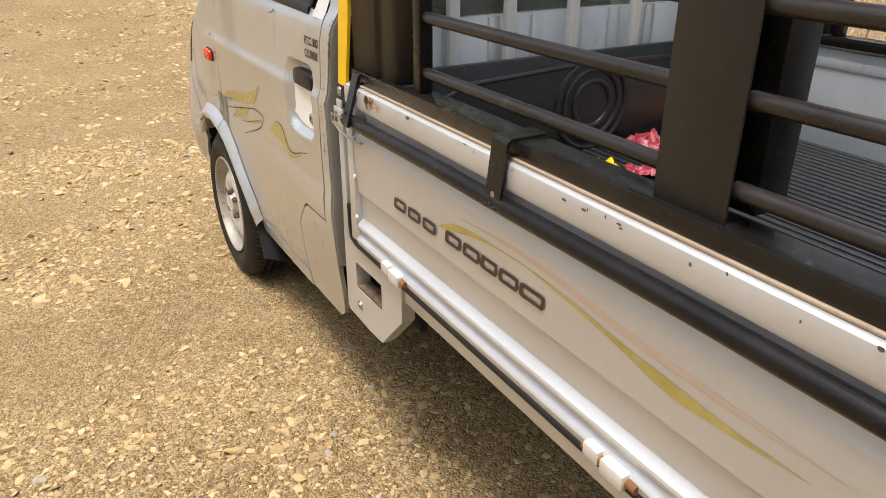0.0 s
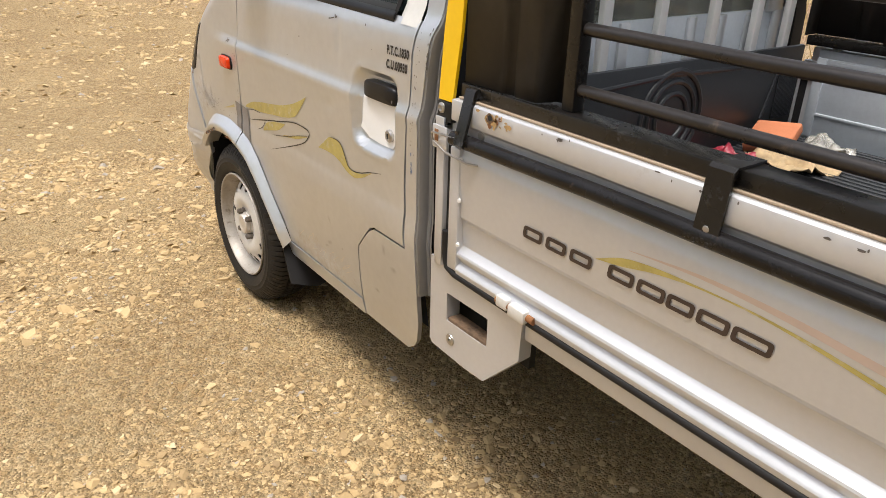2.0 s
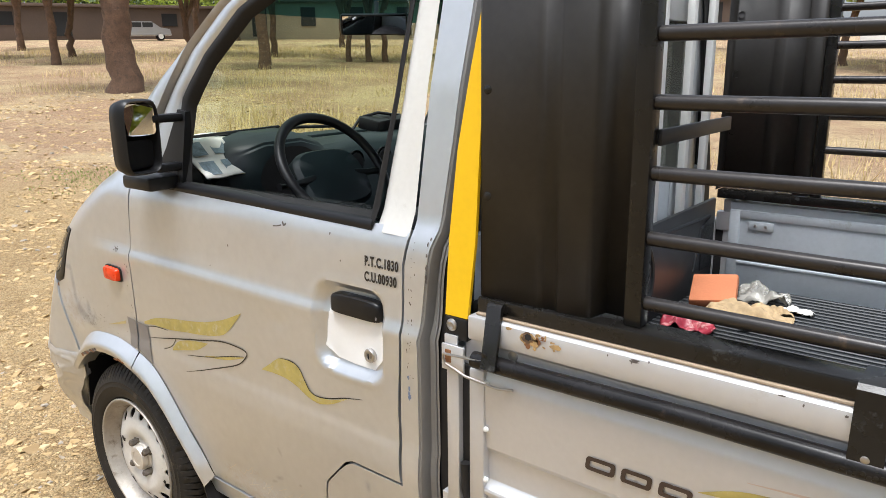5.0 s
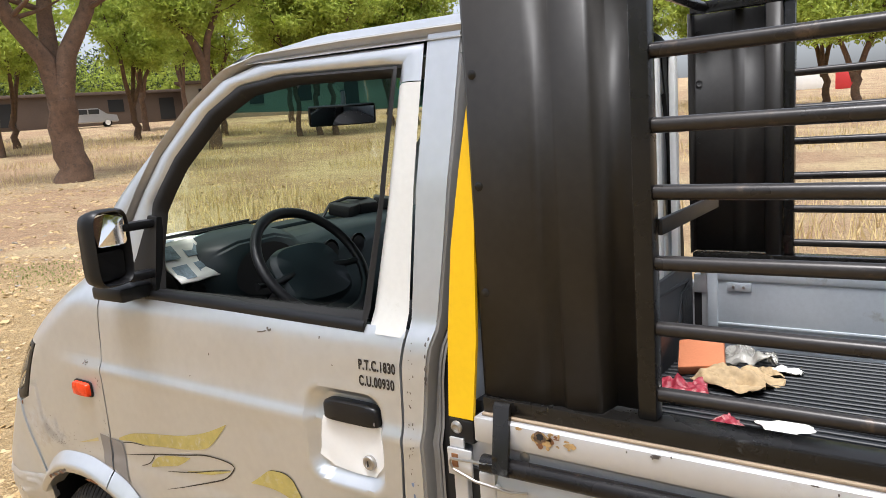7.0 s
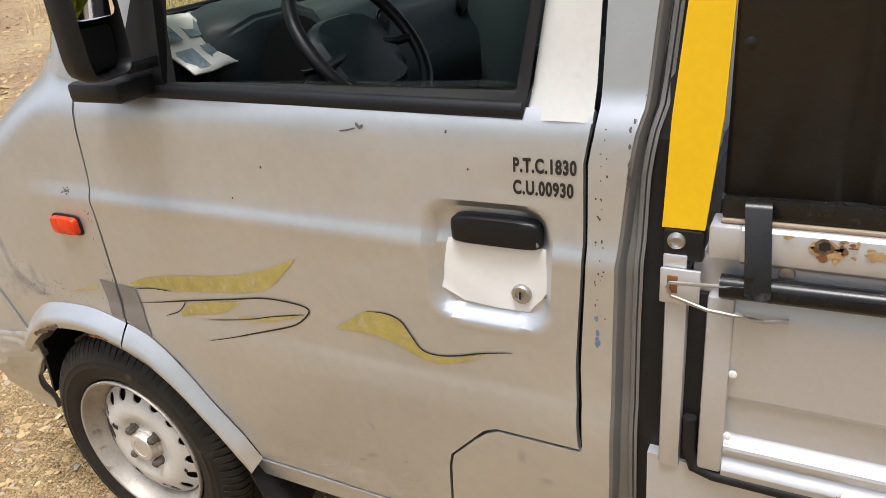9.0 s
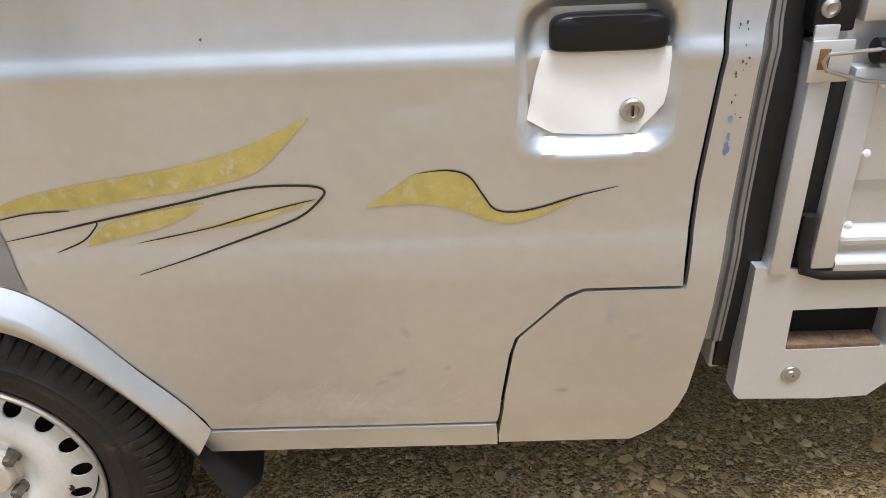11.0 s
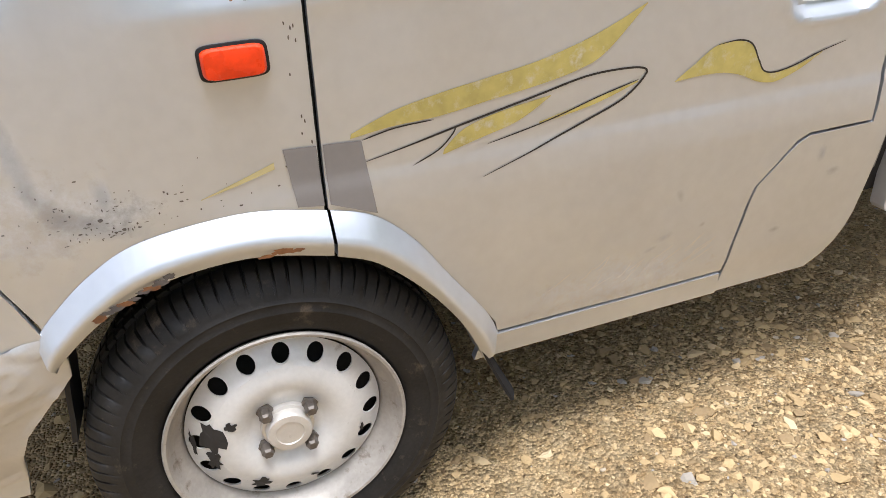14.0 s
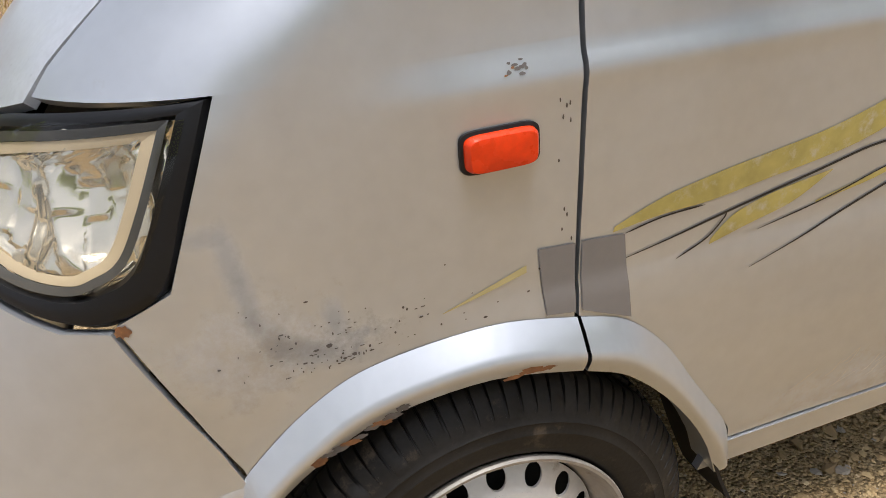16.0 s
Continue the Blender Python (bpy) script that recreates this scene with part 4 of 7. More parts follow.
# wheel wells, their shade put into a near-black colour, and mud flaps
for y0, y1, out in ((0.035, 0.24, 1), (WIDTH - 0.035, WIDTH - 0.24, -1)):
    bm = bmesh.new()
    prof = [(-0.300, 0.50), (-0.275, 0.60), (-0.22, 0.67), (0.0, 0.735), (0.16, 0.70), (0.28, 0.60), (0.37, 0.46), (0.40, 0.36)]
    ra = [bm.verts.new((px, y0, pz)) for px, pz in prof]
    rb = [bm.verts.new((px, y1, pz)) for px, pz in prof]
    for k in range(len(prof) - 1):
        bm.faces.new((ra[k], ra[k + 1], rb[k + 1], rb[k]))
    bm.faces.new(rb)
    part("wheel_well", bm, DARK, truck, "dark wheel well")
    bm = bmesh.new()
    lip = [(-0.280, 0.56), (-0.297, 0.50), (-0.304, 0.46), (-0.310, 0.42), (-0.318, 0.38)]
    ra = [[bm.verts.new((px + dx, y0 + out * dy, pz)) for px, pz in lip] for dx, dy in ((0.0, -0.012), (0.004, 0.075), (-0.004, 0.075), (-0.008, -0.012))]
    for i in range(4):
        for k in range(4):
            bm.faces.new((ra[i][k], ra[i][k + 1], ra[(i + 1) % 4][k + 1], ra[(i + 1) % 4][k]))
    bm.faces.new([r[0] for r in ra])
    bm.faces.new([r[-1] for r in ra])
    part("splash_liner", bm, BLACKPLASTIC, truck, "black plastic liner edge ahead of the wheel")
    bm = bmesh.new()
    # a loose sheet, blown back and curled towards its free corner
    nu, nv, lay = 8, 8, []
    for thick in (0.0, 0.006):
        rows = []
        for i in range(nu + 1):
            u = i / nu
            row = []
            for k in range(nv + 1):
                v = k / nv
                curl = 0.060 * u ** 1.3 + 0.022 * u * math.sin(3.0 * v + 0.6) + 0.035 * v
                row.append(bm.verts.new((0.352 + curl + thick, y0 + out * (-0.018 + 0.200 * v * (1 - 0.2 * u)), 0.395 - 0.205 * u + 0.012 * u * math.cos(5 * v))))
            rows.append(row)
        lay.append(rows)
    for rows, flip in ((lay[0], 1), (lay[1], -1)):
        for i in range(nu):
            for k in range(nv):
                bm.faces.new((rows[i][k], rows[i + 1][k], rows[i + 1][k + 1], rows[i][k + 1])[::flip])
    edge = [(0, k) for k in range(nv)] + [(i, nv) for i in range(nu)] + [(nu, k) for k in range(nv, 0, -1)] + [(i, 0) for i in range(nu, 0, -1)]
    for (i, k), (p, q) in zip(edge, edge[1:] + edge[:1]):
        bm.faces.new((lay[0][i][k], lay[0][p][q], lay[1][p][q], lay[1][i][k]))
    part("mud_flap", bm, RUBBER, truck, "dusty black mud flap")
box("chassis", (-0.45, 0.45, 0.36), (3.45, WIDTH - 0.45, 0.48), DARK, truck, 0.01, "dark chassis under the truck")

# ---- cargo bed ----
BED1 = 3.56
SIDE_PROF = [(0.018, 1.081), (0.012, 1.080), (0.008, 1.076), (0.006, 1.068), (0.005, 1.042), (0.007, 1.032), (0.013, 1.029), (0.016, 1.024), (0.017, 1.000), (0.018, 0.980), (0.016, 0.972), (0.010, 0.957), (0.007, 0.950), (0.009, 0.90), (0.013, 0.812), (0.021, 0.800), (0.024, 0.738),
             (0.022, 0.734), (0.008, 0.723), (0.006, 0.718), (0.007, 0.711), (0.018, 0.707), (0.019, 0.695), (0.006, 0.684), (0.004, 0.679), (0.006, 0.667), (0.060, 0.666), (0.064, 0.70), (0.058, 0.80), (0.064, 0.812), (0.064, 0.90), (0.058, 0.905), (0.052, 1.079)]
for other in (False, True):
    side = across if other else (lambda v: v)
    ys = (lambda y: WIDTH - y) if other else (lambda y: y)
    dropside = extrude_profile("dropside", SIDE_PROF, 1.412, BED1, BEDPAINT, truck, "silver ribbed dropside panel", steps=1, side=ys)
    # upright frame at its front end
    box("end_frame", (1.376, min(ys(0.004), ys(0.055)), 0.672), (1.412, max(ys(0.004), ys(0.055)), 0.975), BEDPAINT, dropside, 0.005, "upright edge of the dropside")
    box("front_rail_end", (1.372, min(ys(0.006), ys(0.055)), 1.032), (1.413, max(ys(0.006), ys(0.055)), 1.080), BEDPAINT, dropside, 0.004)
    box("front_recess", (1.352, min(ys(0.026), ys(0.06)), 0.97), (1.413, max(ys(0.026), ys(0.06)), 1.035), BEDPAINT, dropside, 0.002)
    box("rubber_gap", (1.345, min(ys(0.020), ys(0.05)), 0.665), (1.378, max(ys(0.020), ys(0.05)), 0.970), RUBBER, truck, 0.004, "black rubber strip beside the bed post")
    box("bed_post", (1.318, min(ys(0.006), ys(0.060)), 0.66), (1.350, max(ys(0.006), ys(0.060)), 1.005), BEDPAINT, truck, 0.006, "pale corner post of the bed")
    tubes = [(x, ys(0.012), z) for x, z in ((1.362, 0.76), (1.363, 0.70), (1.372, 0.668), (1.40, 0.660), (1.60, 0.657), (3.54, 0.657))]
    tube("edge_seal", tubes, 0.010, RUBBER, truck, 10, "black rubber seal below the dropside")
    box("bed_sill", (1.646, min(ys(0.020), ys(0.10)), 0.600), (BED1, max(ys(0.020), ys(0.10)), 0.648), BEDPAINT, truck, 0.005, "pale sill under the bed")
    # inner ribs of the wall
    for k in range(3):
        xx = 1.40 + k * 0.72
        box("wall_rib", (xx, min(ys(0.060), ys(0.072)), 0.79), (xx + 0.035, max(ys(0.060), ys(0.072)), 1.05), BEDGREY, dropside, 0.004)
    for z0, z1 in ((0.86, 0.872), (1.02, 1.05)):
        box("wall_rib", (1.42, min(ys(0.058), ys(0.070)), z0), (BED1, max(ys(0.058), ys(0.070)), z1), BEDGREY, dropside, 0.004)
    box("wall_lining", (1.40, min(ys(0.054), ys(0.0655)), 0.775), (BED1, max(ys(0.054), ys(0.0655)), 1.076), BEDGREY, dropside, 0.002, "grey painted inner face")
    for xx in (1.572, 2.326):
        hinge = box("hinge", (xx, min(ys(-0.006), ys(0.030)), 0.660), (xx + 0.038, max(ys(-0.006), ys(0.030)), 0.688), RIM, truck, 0.005, "white painted hinge with rust")
        box("hinge_leaf", (xx + 0.044, min(ys(-0.010), ys(0.030)), 0.655), (xx + 0.098, max(ys(-0.008), ys(0.030)), 0.687), RIM, hinge, 0.006)
        tube("hinge_pin", [(xx - 0.004, ys(0.004), 0.672), (xx + 0.118, ys(0.004), 0.672)], 0.009, RUST, hinge, 10)
# bracket below the bed's front corner, with its square hole
def bracket(ys):
    bm = bmesh.new()
    o = [(1.300, 0.672), (1.302, 0.432), (1.312, 0.420), (1.45, 0.416), (1.524, 0.420), (1.642, 0.542), (1.644, 0.655), (1.45, 0.664)]
    i = [(1.370, 0.594), (1.371, 0.555), (1.372, 0.517), (1.45, 0.518), (1.530, 0.520), (1.530, 0.56), (1.529, 0.596), (1.45, 0.595)]
    rings = []
    for pts, y in ((i, 0.055), (i, 0.020), (i, 0.014), (o, 0.014), (o, 0.018), (o, 0.050)):
        rings.append([bm.verts.new((px, ys(y), pz)) for px, pz in pts])
    for q, w in zip(rings, rings[1:]):
        for k in range(8):
            bm.faces.new((q[k], q[(k + 1) % 8], w[(k + 1) % 8], w[k]))
    return bm


step_bracket = part("step_bracket", bracket(lambda y: y), BEDPAINT, truck, "pale steel corner bracket with a square hole", angle=30)
part("step_bracket", bracket(lambda y: WIDTH - y), BEDPAINT, truck, "pale steel corner bracket", angle=30)
# added near-black plate that puts the shade inside the square hole
box("hole_backing", (1.33, 0.090, 0.47), (1.60, 0.110, 0.64), DARK, step_bracket, 0.0)
lathe("bracket_screw", [(0.016, 0.0), (0.015, -0.002), (0.009, -0.002), (0.008, -0.004), (0.004, -0.004), (0.004, 0.001), (0.0, 0.001)], BARE, step_bracket, 24, (1.390, 0.0135, 0.468), "recessed screw")
box("hole_dirt", (1.374, 0.016, 0.512), (1.526, 0.056, 0.526), DIRT, step_bracket, 0.004, "caked dirt on the hole's lower edge")
box("bed_bulkhead_post", (1.318, 0.07, 0.70), (1.345, WIDTH - 0.07, 0.80), BEDPAINT, truck, 0.004)
box("bed_floor", (1.335, 0.06, 0.700), (BED1, WIDTH - 0.06, 0.768), BEDGREY, truck, 0.003, "bed floor under its liner")
tailgate = box("tailgate", (BED1, 0.02, 0.67), (BED1 + 0.04, WIDTH - 0.02, 1.08), BEDPAINT, truck, 0.006, "silver tailgate")
# bolted plate on the far wall
plate = box("bolt_plate", (1.465, WIDTH - 0.0705, 0.985), (1.545, WIDTH - 0.0660, 1.015), BEDGREY, find("dropside.001"), 0.002, "small grey plate with two bolts")
for x in (1.487, 1.520):
    lathe("plate_bolt", [(0.006, 0.0), (0.005, -0.003), (0.0, -0.004)], BARE, plate, 10, (x, WIDTH - 0.0705, 1.0))
# ribbed liner
prof = []
n = 46
for k in range(n):
    y = 0.075 + (WIDTH - 0.15) * k / n
    w = (WIDTH - 0.15) / n
    prof += [(y, 0.771), (y + 0.36 * w, 0.771), (y + 0.42 * w, 0.784), (y + 0.50 * w, 0.7865), (y + 0.84 * w, 0.7865), (y + 0.92 * w, 0.784)]
prof.append((WIDTH - 0.075, 0.771))
liner = extrude_profile("bed_liner", prof, 1.345, BED1 - 0.01, LINER, truck, "black ribbed plastic bed liner", closed=False)
head = box("liner_head", (1.335, 0.07, 0.77), (1.352, WIDTH - 0.07, 1.085), LINER, liner, 0.006, "black plastic liner bulkhead with pressed rings")
for r0 in (0.135, 0.105, 0.070):
    bm = bmesh.new()
    add_tube(bm, [(1.350, 0.82 + r0 * math.cos(a), 0.925 + r0 * math.sin(a)) for a in np.linspace(0, math.tau, 40)], 0.010, 8, cap=False)
    part("pressed_ring", bm, LINER, head)
for y0 in (0.25, 1.30):
    bm = bmesh.new()
    add_tube(bm, [(1.350, y0, 0.86), (1.350, y0 + 0.05, 1.0), (1.350, y0 + 0.13, 1.03), (1.350, 0.80, 1.05)], 0.008, 8)
    part("pressed_rib", bm, LINER, head)
for k in range(14):
    box("grip_rib", (1.351, 1.36 + k * 0.008, 0.85), (1.356, 1.364 + k * 0.008, 1.0), LINER, head, 0.001)
# guard posts behind the cab window
for y in (0.20, 0.34, 0.52, 0.74, 0.98, 1.20, 1.38):
    box("guard_post", (1.318, y - 0.016, 1.06), (1.340, y + 0.016, 1.80), WHITE, truck, 0.003, "white guard post behind the cab")

# ---- cargo rack on the bed's sides ----
rack = tagged(new("cargo_rack"), "black welded steel cargo rack with round bars on the bed", "cargo rack")
for other in (False, True):
    ys = (lambda y: WIDTH - y) if other else (lambda y: y)
    dx = -0.03 if other else 0.0
    def ybox(name, x0, x1, y0, y1, z0, z1, mat, par, bev=0.003, label=""):
        return box(name, (x0, min(ys(y0), ys(y1)), z0), (x1, max(ys(y0), ys(y1)), z1), mat, par, bev, label)
    if not other:
        ybox("plywood_strip", 1.385 + dx, 3.54, 0.016, 0.085, 1.0815, 1.0860, WOOD, rack, 0.001, "thin plywood packing strip")
    rail = ybox("bottom_rail", 1.385 + dx, 3.54, 0.022, 0.082, 1.0865, 1.116, BLACKSTEEL, rack, 0.003, "black square-tube bottom rail")
    ybox("top_rail", 1.385 + dx, 3.54, 0.035, 0.075, 1.915, 1.950, BLACKSTEEL, rack, 0.003, "black top rail")
    # folded sheet at the front
    fold = [(1.386, 0.100), (1.386, 0.034), (1.392, 0.030), (1.500, 0.031), (1.512, 0.031), (1.520, 0.036), (1.545, 0.036), (1.553, 0.031), (1.604, 0.032), (1.612, 0.036), (1.622, 0.078), (1.660, 0.078), (1.668, 0.074), (1.672, 0.046)]
    bm = bmesh.new()
    lo = [bm.verts.new((x + dx, ys(y), 1.117)) for x, y in fold]
    hi = [bm.verts.new((x + dx, ys(y), 1.915)) for x, y in fold]
    for k in range(len(fold) - 1):
        bm.faces.new((lo[k], lo[k + 1], hi[k + 1], hi[k]))
    sheet = part("sheet_panel", bm, BLACKSHEET, rack, "glossy black folded sheet-metal panel", angle=20)
    mod = sheet.modifiers.new("thickness", "SOLIDIFY")
    mod.thickness = 0.002
    for z in (1.31, 1.50, 1.69, 1.85):
        lathe("panel_screw", [(0.011, 0.004), (0.010, 0.0), (0.004, -0.003), (0.0, -0.003)], BLACKSTEEL, sheet, 16, (1.402 + dx, ys(0.029), z), "", -1 if other else 1)
    ybox("post", 1.673 + dx, 1.703 + dx, 0.038, 0.070, 1.116, 1.915, BLACKSTEEL, rack, 0.003, "black square-tube post")
    wide = ybox("wide_post", 2.365, 2.485, 0.036, 0.040, 1.116, 1.915, BLACKSHEET, rack, 0.001, "wide black channel post")
    ybox("post_web", 2.365, 2.369, 0.040, 0.110, 1.116, 1.915, BLACKSTEEL, wide, 0.001)
    ybox("post_web", 2.440, 2.485, 0.090, 0.150, 1.116, 1.915, BLACKSTEEL, wide, 0.002)
    ybox("end_post", 3.50, 3.54, 0.035, 0.075, 1.116, 1.915, BLACKSTEEL, rack, 0.003, "black square-tube post")
    for k in range(7):
        z = (1.157, 1.267, 1.373, 1.484, 1.586, 1.696, 1.804)[k]
        sag = 0.002 * math.sin(k * 2.3)
        tube("bar", [(1.690 + dx, ys(0.056), z), (2.05, ys(0.056), z - sag), (2.368, ys(0.056), z)], 0.0120, BARSTEEL, rack, 16)
        tube("bar", [(2.478, ys(0.056), z), (3.0, ys(0.056), z + sag), (3.52, ys(0.056), z)], 0.0120, BARSTEEL, rack, 16)
    # straps hooked over the bed side, and the long pipe that they hold
    for x0, w, tilt in ((1.412, 0.032, 0.012), (2.027, 0.045, 0.0), (2.91, 0.045, 0.0)):
        bm = bmesh.new()
        pr = [(0.084, 1.121), (0.010, 1.121), (0.002, 1.114), (-0.012, 0.995), (-0.007, 0.990), (-0.0065, 0.995), (0.007, 1.108), (0.012, 1.1168), (0.084, 1.1165)] if x0 > 1.5 else \
             [(0.024, 1.113), (0.018, 1.111), (0.012, 1.106), (-0.026, 0.995), (-0.020, 0.990), (-0.019, 0.996), (0.018, 1.098), (0.020, 1.102), (0.024, 1.104)]
        a = [bm.verts.new((x0 + tilt * (1.12 - z) / 0.12, ys(y), z)) for y, z in pr]
        b = [bm.verts.new((x0 + w + tilt * (1.12 - z) / 0.12, ys(y), z)) for y, z in pr]
        for k in range(len(pr)):
            q = (k + 1) % len(pr)
            bm.faces.new((a[k], a[q], b[q], b[k]))
        bm.faces.new(a)
        bm.faces.new(b)
        strap = part("strap", bm, BLACKSTEEL, rack, "black flat-bar strap")
        lathe("strap_hole", [(0.006, 0.0), (0.005, -0.0008), (0.0, -0.0008)], BARE if x0 > 1.5 else BLACKSTEEL, strap, 12, (x0 + w / 2, ys(-0.0093 if x0 > 1.5 else -0.0185), 1.02), "", -1 if other else 1)
    pts = [(1.392, ys(0.0), 0.997), (1.45, ys(0.0), 0.998), (1.8, ys(0.001), 1.003), (2.02, ys(0.001), 1.003), (2.5, ys(0.003), 1.005), (3.53, ys(0.003), 1.006)]
    tube("long_pipe", pts, 0.0165, WORNBAR, rack, 18, "worn black steel pipe along the bed side")
    for k in range(9):
        x = 2.01 + k * 0.008
        if not other:
            lathe("weld_bead", [(0.0050, 0.002), (0.0035, -0.001), (0.0, -0.0015)], BLACKSTEEL, rack, 8, (x, -0.0145 - 0.0005 * (k % 2), 0.999 + 0.002 * (k % 3)))
for x in (1.40, 3.50):
    tube("cross_tube", [(x, 0.05, 1.932), (x, WIDTH - 0.05, 1.932)], 0.016, BLACKSTEEL, rack, 12, "black cross tube")
box("arm_bracket", (1.704, 0.060, 1.416), (1.712, 0.40, 1.442), BLACKPLASTIC, rack, 0.002, "short black arm inside the rack")

# yellow board between cab and rack
bm = bmesh.new()
front = [(1.309, 0.018, 1.066), (1.366, 0.014, 1.068), (1.379, 0.022, 1.22), (1.3835, 0.030, 1.40), (1.386, 0.042, 1.56), (1.389, 0.056, 1.70), (1.381, 0.056, 1.69), (1.352, 0.044, 1.53), (1.330, 0.034, 1.39), (1.315, 0.025, 1.22)]
a = [bm.verts.new(v) for v in front]
b = [bm.verts.new((x, y + 0.008, z)) for x, y, z in front]
bm.faces.new(a)
bm.faces.new(b[::-1])
for k in range(len(front)):
    q = (k + 1) % len(front)
    bm.faces.new((a[k], a[q], b[q], b[k]))
part("yellow_strip", bm, YELLOW, truck, "bright yellow strip up the bed's front corner", angle=20)
box("strip_clamp", (1.312, 0.012, 1.020), (1.366, 0.058, 1.0655), BLACKPLASTIC, truck, 0.004, "black clamp below the yellow strip")
box("clamp_plate", (1.314, 0.007, 1.006), (1.346, 0.0125, 1.030), BEDPAINT, truck, 0.002, "pale latch plate")
lathe("clamp_screw", [(0.013, 0.004), (0.012, 0.0), (0.007, -0.003), (0.004, -0.001), (0.0, -0.001)], BARE, truck, 20, (1.330, 0.010, 1.050), "cross-head screw")
# wire latch
latch = box("latch_plate", (1.312, 0.0, 0.958), (1.366, 0.006, 1.012), BEDPAINT, truck, 0.002, "pale latch plate with a rusty slot")
box("latch_slot", (1.322, -0.0015, 0.975), (1.336, 0.001, 1.002), RUST, latch, 0.001)
wire = tube("latch_wire", [(1.43, -0.012, 1.004), (1.36, -0.014, 1.000), (1.328, -0.012, 0.997), (1.324, -0.010, 0.988), (1.330, -0.010, 0.976), (1.38, -0.012, 0.962), (1.45, -0.006, 0.954), (1.48, 0.0, 0.957)], 0.0028, BARE, truck, 8, "bent wire latch")
lathe("rail_rivet", [(0.012, 0.002), (0.009, -0.003), (0.0, -0.004)], BARE, truck, 16, (1.470, 0.0160, 1.018), "rivet")
# rust round the bolt hole in the rail
def flat_patch(name, x, y, z, rx, rz, mat, parent, seed, label=""):
    rnd = random.Random(seed)
    vs = [(x, y, z)] + [(x + rx * (0.65 + 0.5 * rnd.random()) * math.cos(k * math.tau / 16), y, z + rz * (0.65 + 0.5 * rnd.random()) * math.sin(k * math.tau / 16)) for k in range(16)]
    return mesh_object(name, vs, [(0, 1 + k, 1 + (k + 1) % 16) for k in range(16)], mat, parent, label, smooth=False)


RUSTPALE = material("rust_stain", (0.42, 0.27, 0.11), 0.8, 0, 0.35, 40, 200, 0.05, (0.25, 0.11, 0.04), 0.4)
flat_patch("rust_stain", 1.510, 0.0041, 1.063, 0.020, 0.013, RUSTPALE, truck, 3, "rust stain on the bed rail")
flat_patch("rust_stain", 1.566, 0.0041, 1.061, 0.013, 0.006, RUSTPALE, truck, 4, "rust stain on the bed rail")
rnd = random.Random(21)
for k in range(24):
    flat_patch("rust_stain", 1.508 + rnd.gauss(0.014, 0.022), 0.0038, 1.062 + rnd.gauss(0, 0.008), 0.002 + 0.006 * rnd.random() ** 2, 0.0015 + 0.005 * rnd.random() ** 2, RUST if k % 3 == 0 else RUSTPALE, truck, k + 30)
flat_patch("rust_ring", 1.508, 0.0036, 1.066, 0.0125, 0.0115, DIRT, truck, 6, "dark rust round the bolt hole")
# no opening is cut: the hole's shade is painted as a flat disc
flat_patch("bolt_hole", 1.508, 0.0034, 1.067, 0.0075, 0.0075, DARK, truck, 5, "flat near-black disc painting the shade of a bolt hole")
for k in range(26):
    rnd = random.Random(k + 50)
    flat_patch("rail_chip", 1.6 + 1.5 * rnd.random(), 0.0040, 1.062 + 0.016 * rnd.random(), 0.0015 + 0.007 * rnd.random() ** 3, 0.0015 + 0.002 * rnd.random(), CHIP, truck, k)
for k, (x, z) in enumerate([(1.411, 0.952), (1.411, 0.855), (1.411, 0.745)]):
    lathe("edge_rivet", [(0.006, 0.002), (0.005, -0.002), (0.0, -0.003)], WHITE, truck, 12, (x + 0.006, 0.004, z))

# ---- door furniture and decals ----
near_door, near_wing = find("door"), find("front_fender")
# handle in its pocket
def pocket(x, z, d):
    return float(side_y(x, z)) + d


verts, faces = [], []
n = 28
for lvl, (grow, depth) in enumerate([(1.0, 0.024), (1.0, 0.010), (0.96, 0.005), (0.88, 0.002), (0.4, 0.000), (0.0, 0.000)]):
    for k in range(n):
        a = k * math.tau / n
        cx, cz = math.cos(a), math.sin(a)
        rx = 0.077 * abs(cx) ** 0.4 * (1 if cx > 0 else -1)
        rz = 0.0245 * abs(cz) ** (0.5 if cz > 0 else 0.22) * (1 if cz > 0 else -1)
        x, z = 1.056 + rx * grow, 1.029 + rz * grow
        verts.append((x, pocket(x, 1.03, depth), z))
for i in range(5):
    for k in range(n):
        faces.append((i * n + k, i * n + (k + 1) % n, (i + 1) * n + (k + 1) % n, (i + 1) * n + k))
mesh_object("door_handle", verts, faces, BLACKPLASTIC, near_door, "black pull handle")
film_z = [0.889, 0.893, 0.900, 0.915, 0.930, 0.945, 0.960, 0.975, 0.984, 0.995, 1.008]
film_l = [1.045, 0.988, 0.975, 0.951, 0.954, 0.957, 0.959, 0.962, 0.964, 0.967, 0.971]
film_r = [1.105, 1.107, 1.112, 1.126, 1.136, 1.138, 1.139, 1.139, 1.139, 1.139, 1.138]
vs, n = [], 14
for z, a, b in zip(film_z, film_l, film_r):
    for k in range(n + 1):
        x = a + (b - a) * k / n
        vs.append((x, float(side_y(x, z)) + door_relief(x, z) - 0.0018 - 0.0008 * math.sin(40 * x + 60 * z), z))
mesh_object("handle_film", vs, [(i * (n + 1) + k, i * (n + 1) + k + 1, (i + 1) * (n + 1) + k + 1, (i + 1) * (n + 1) + k) for i in range(len(film_z) - 1) for k in range(n)], PAPERWHITE, near_door, "torn white film in the handle pocket")
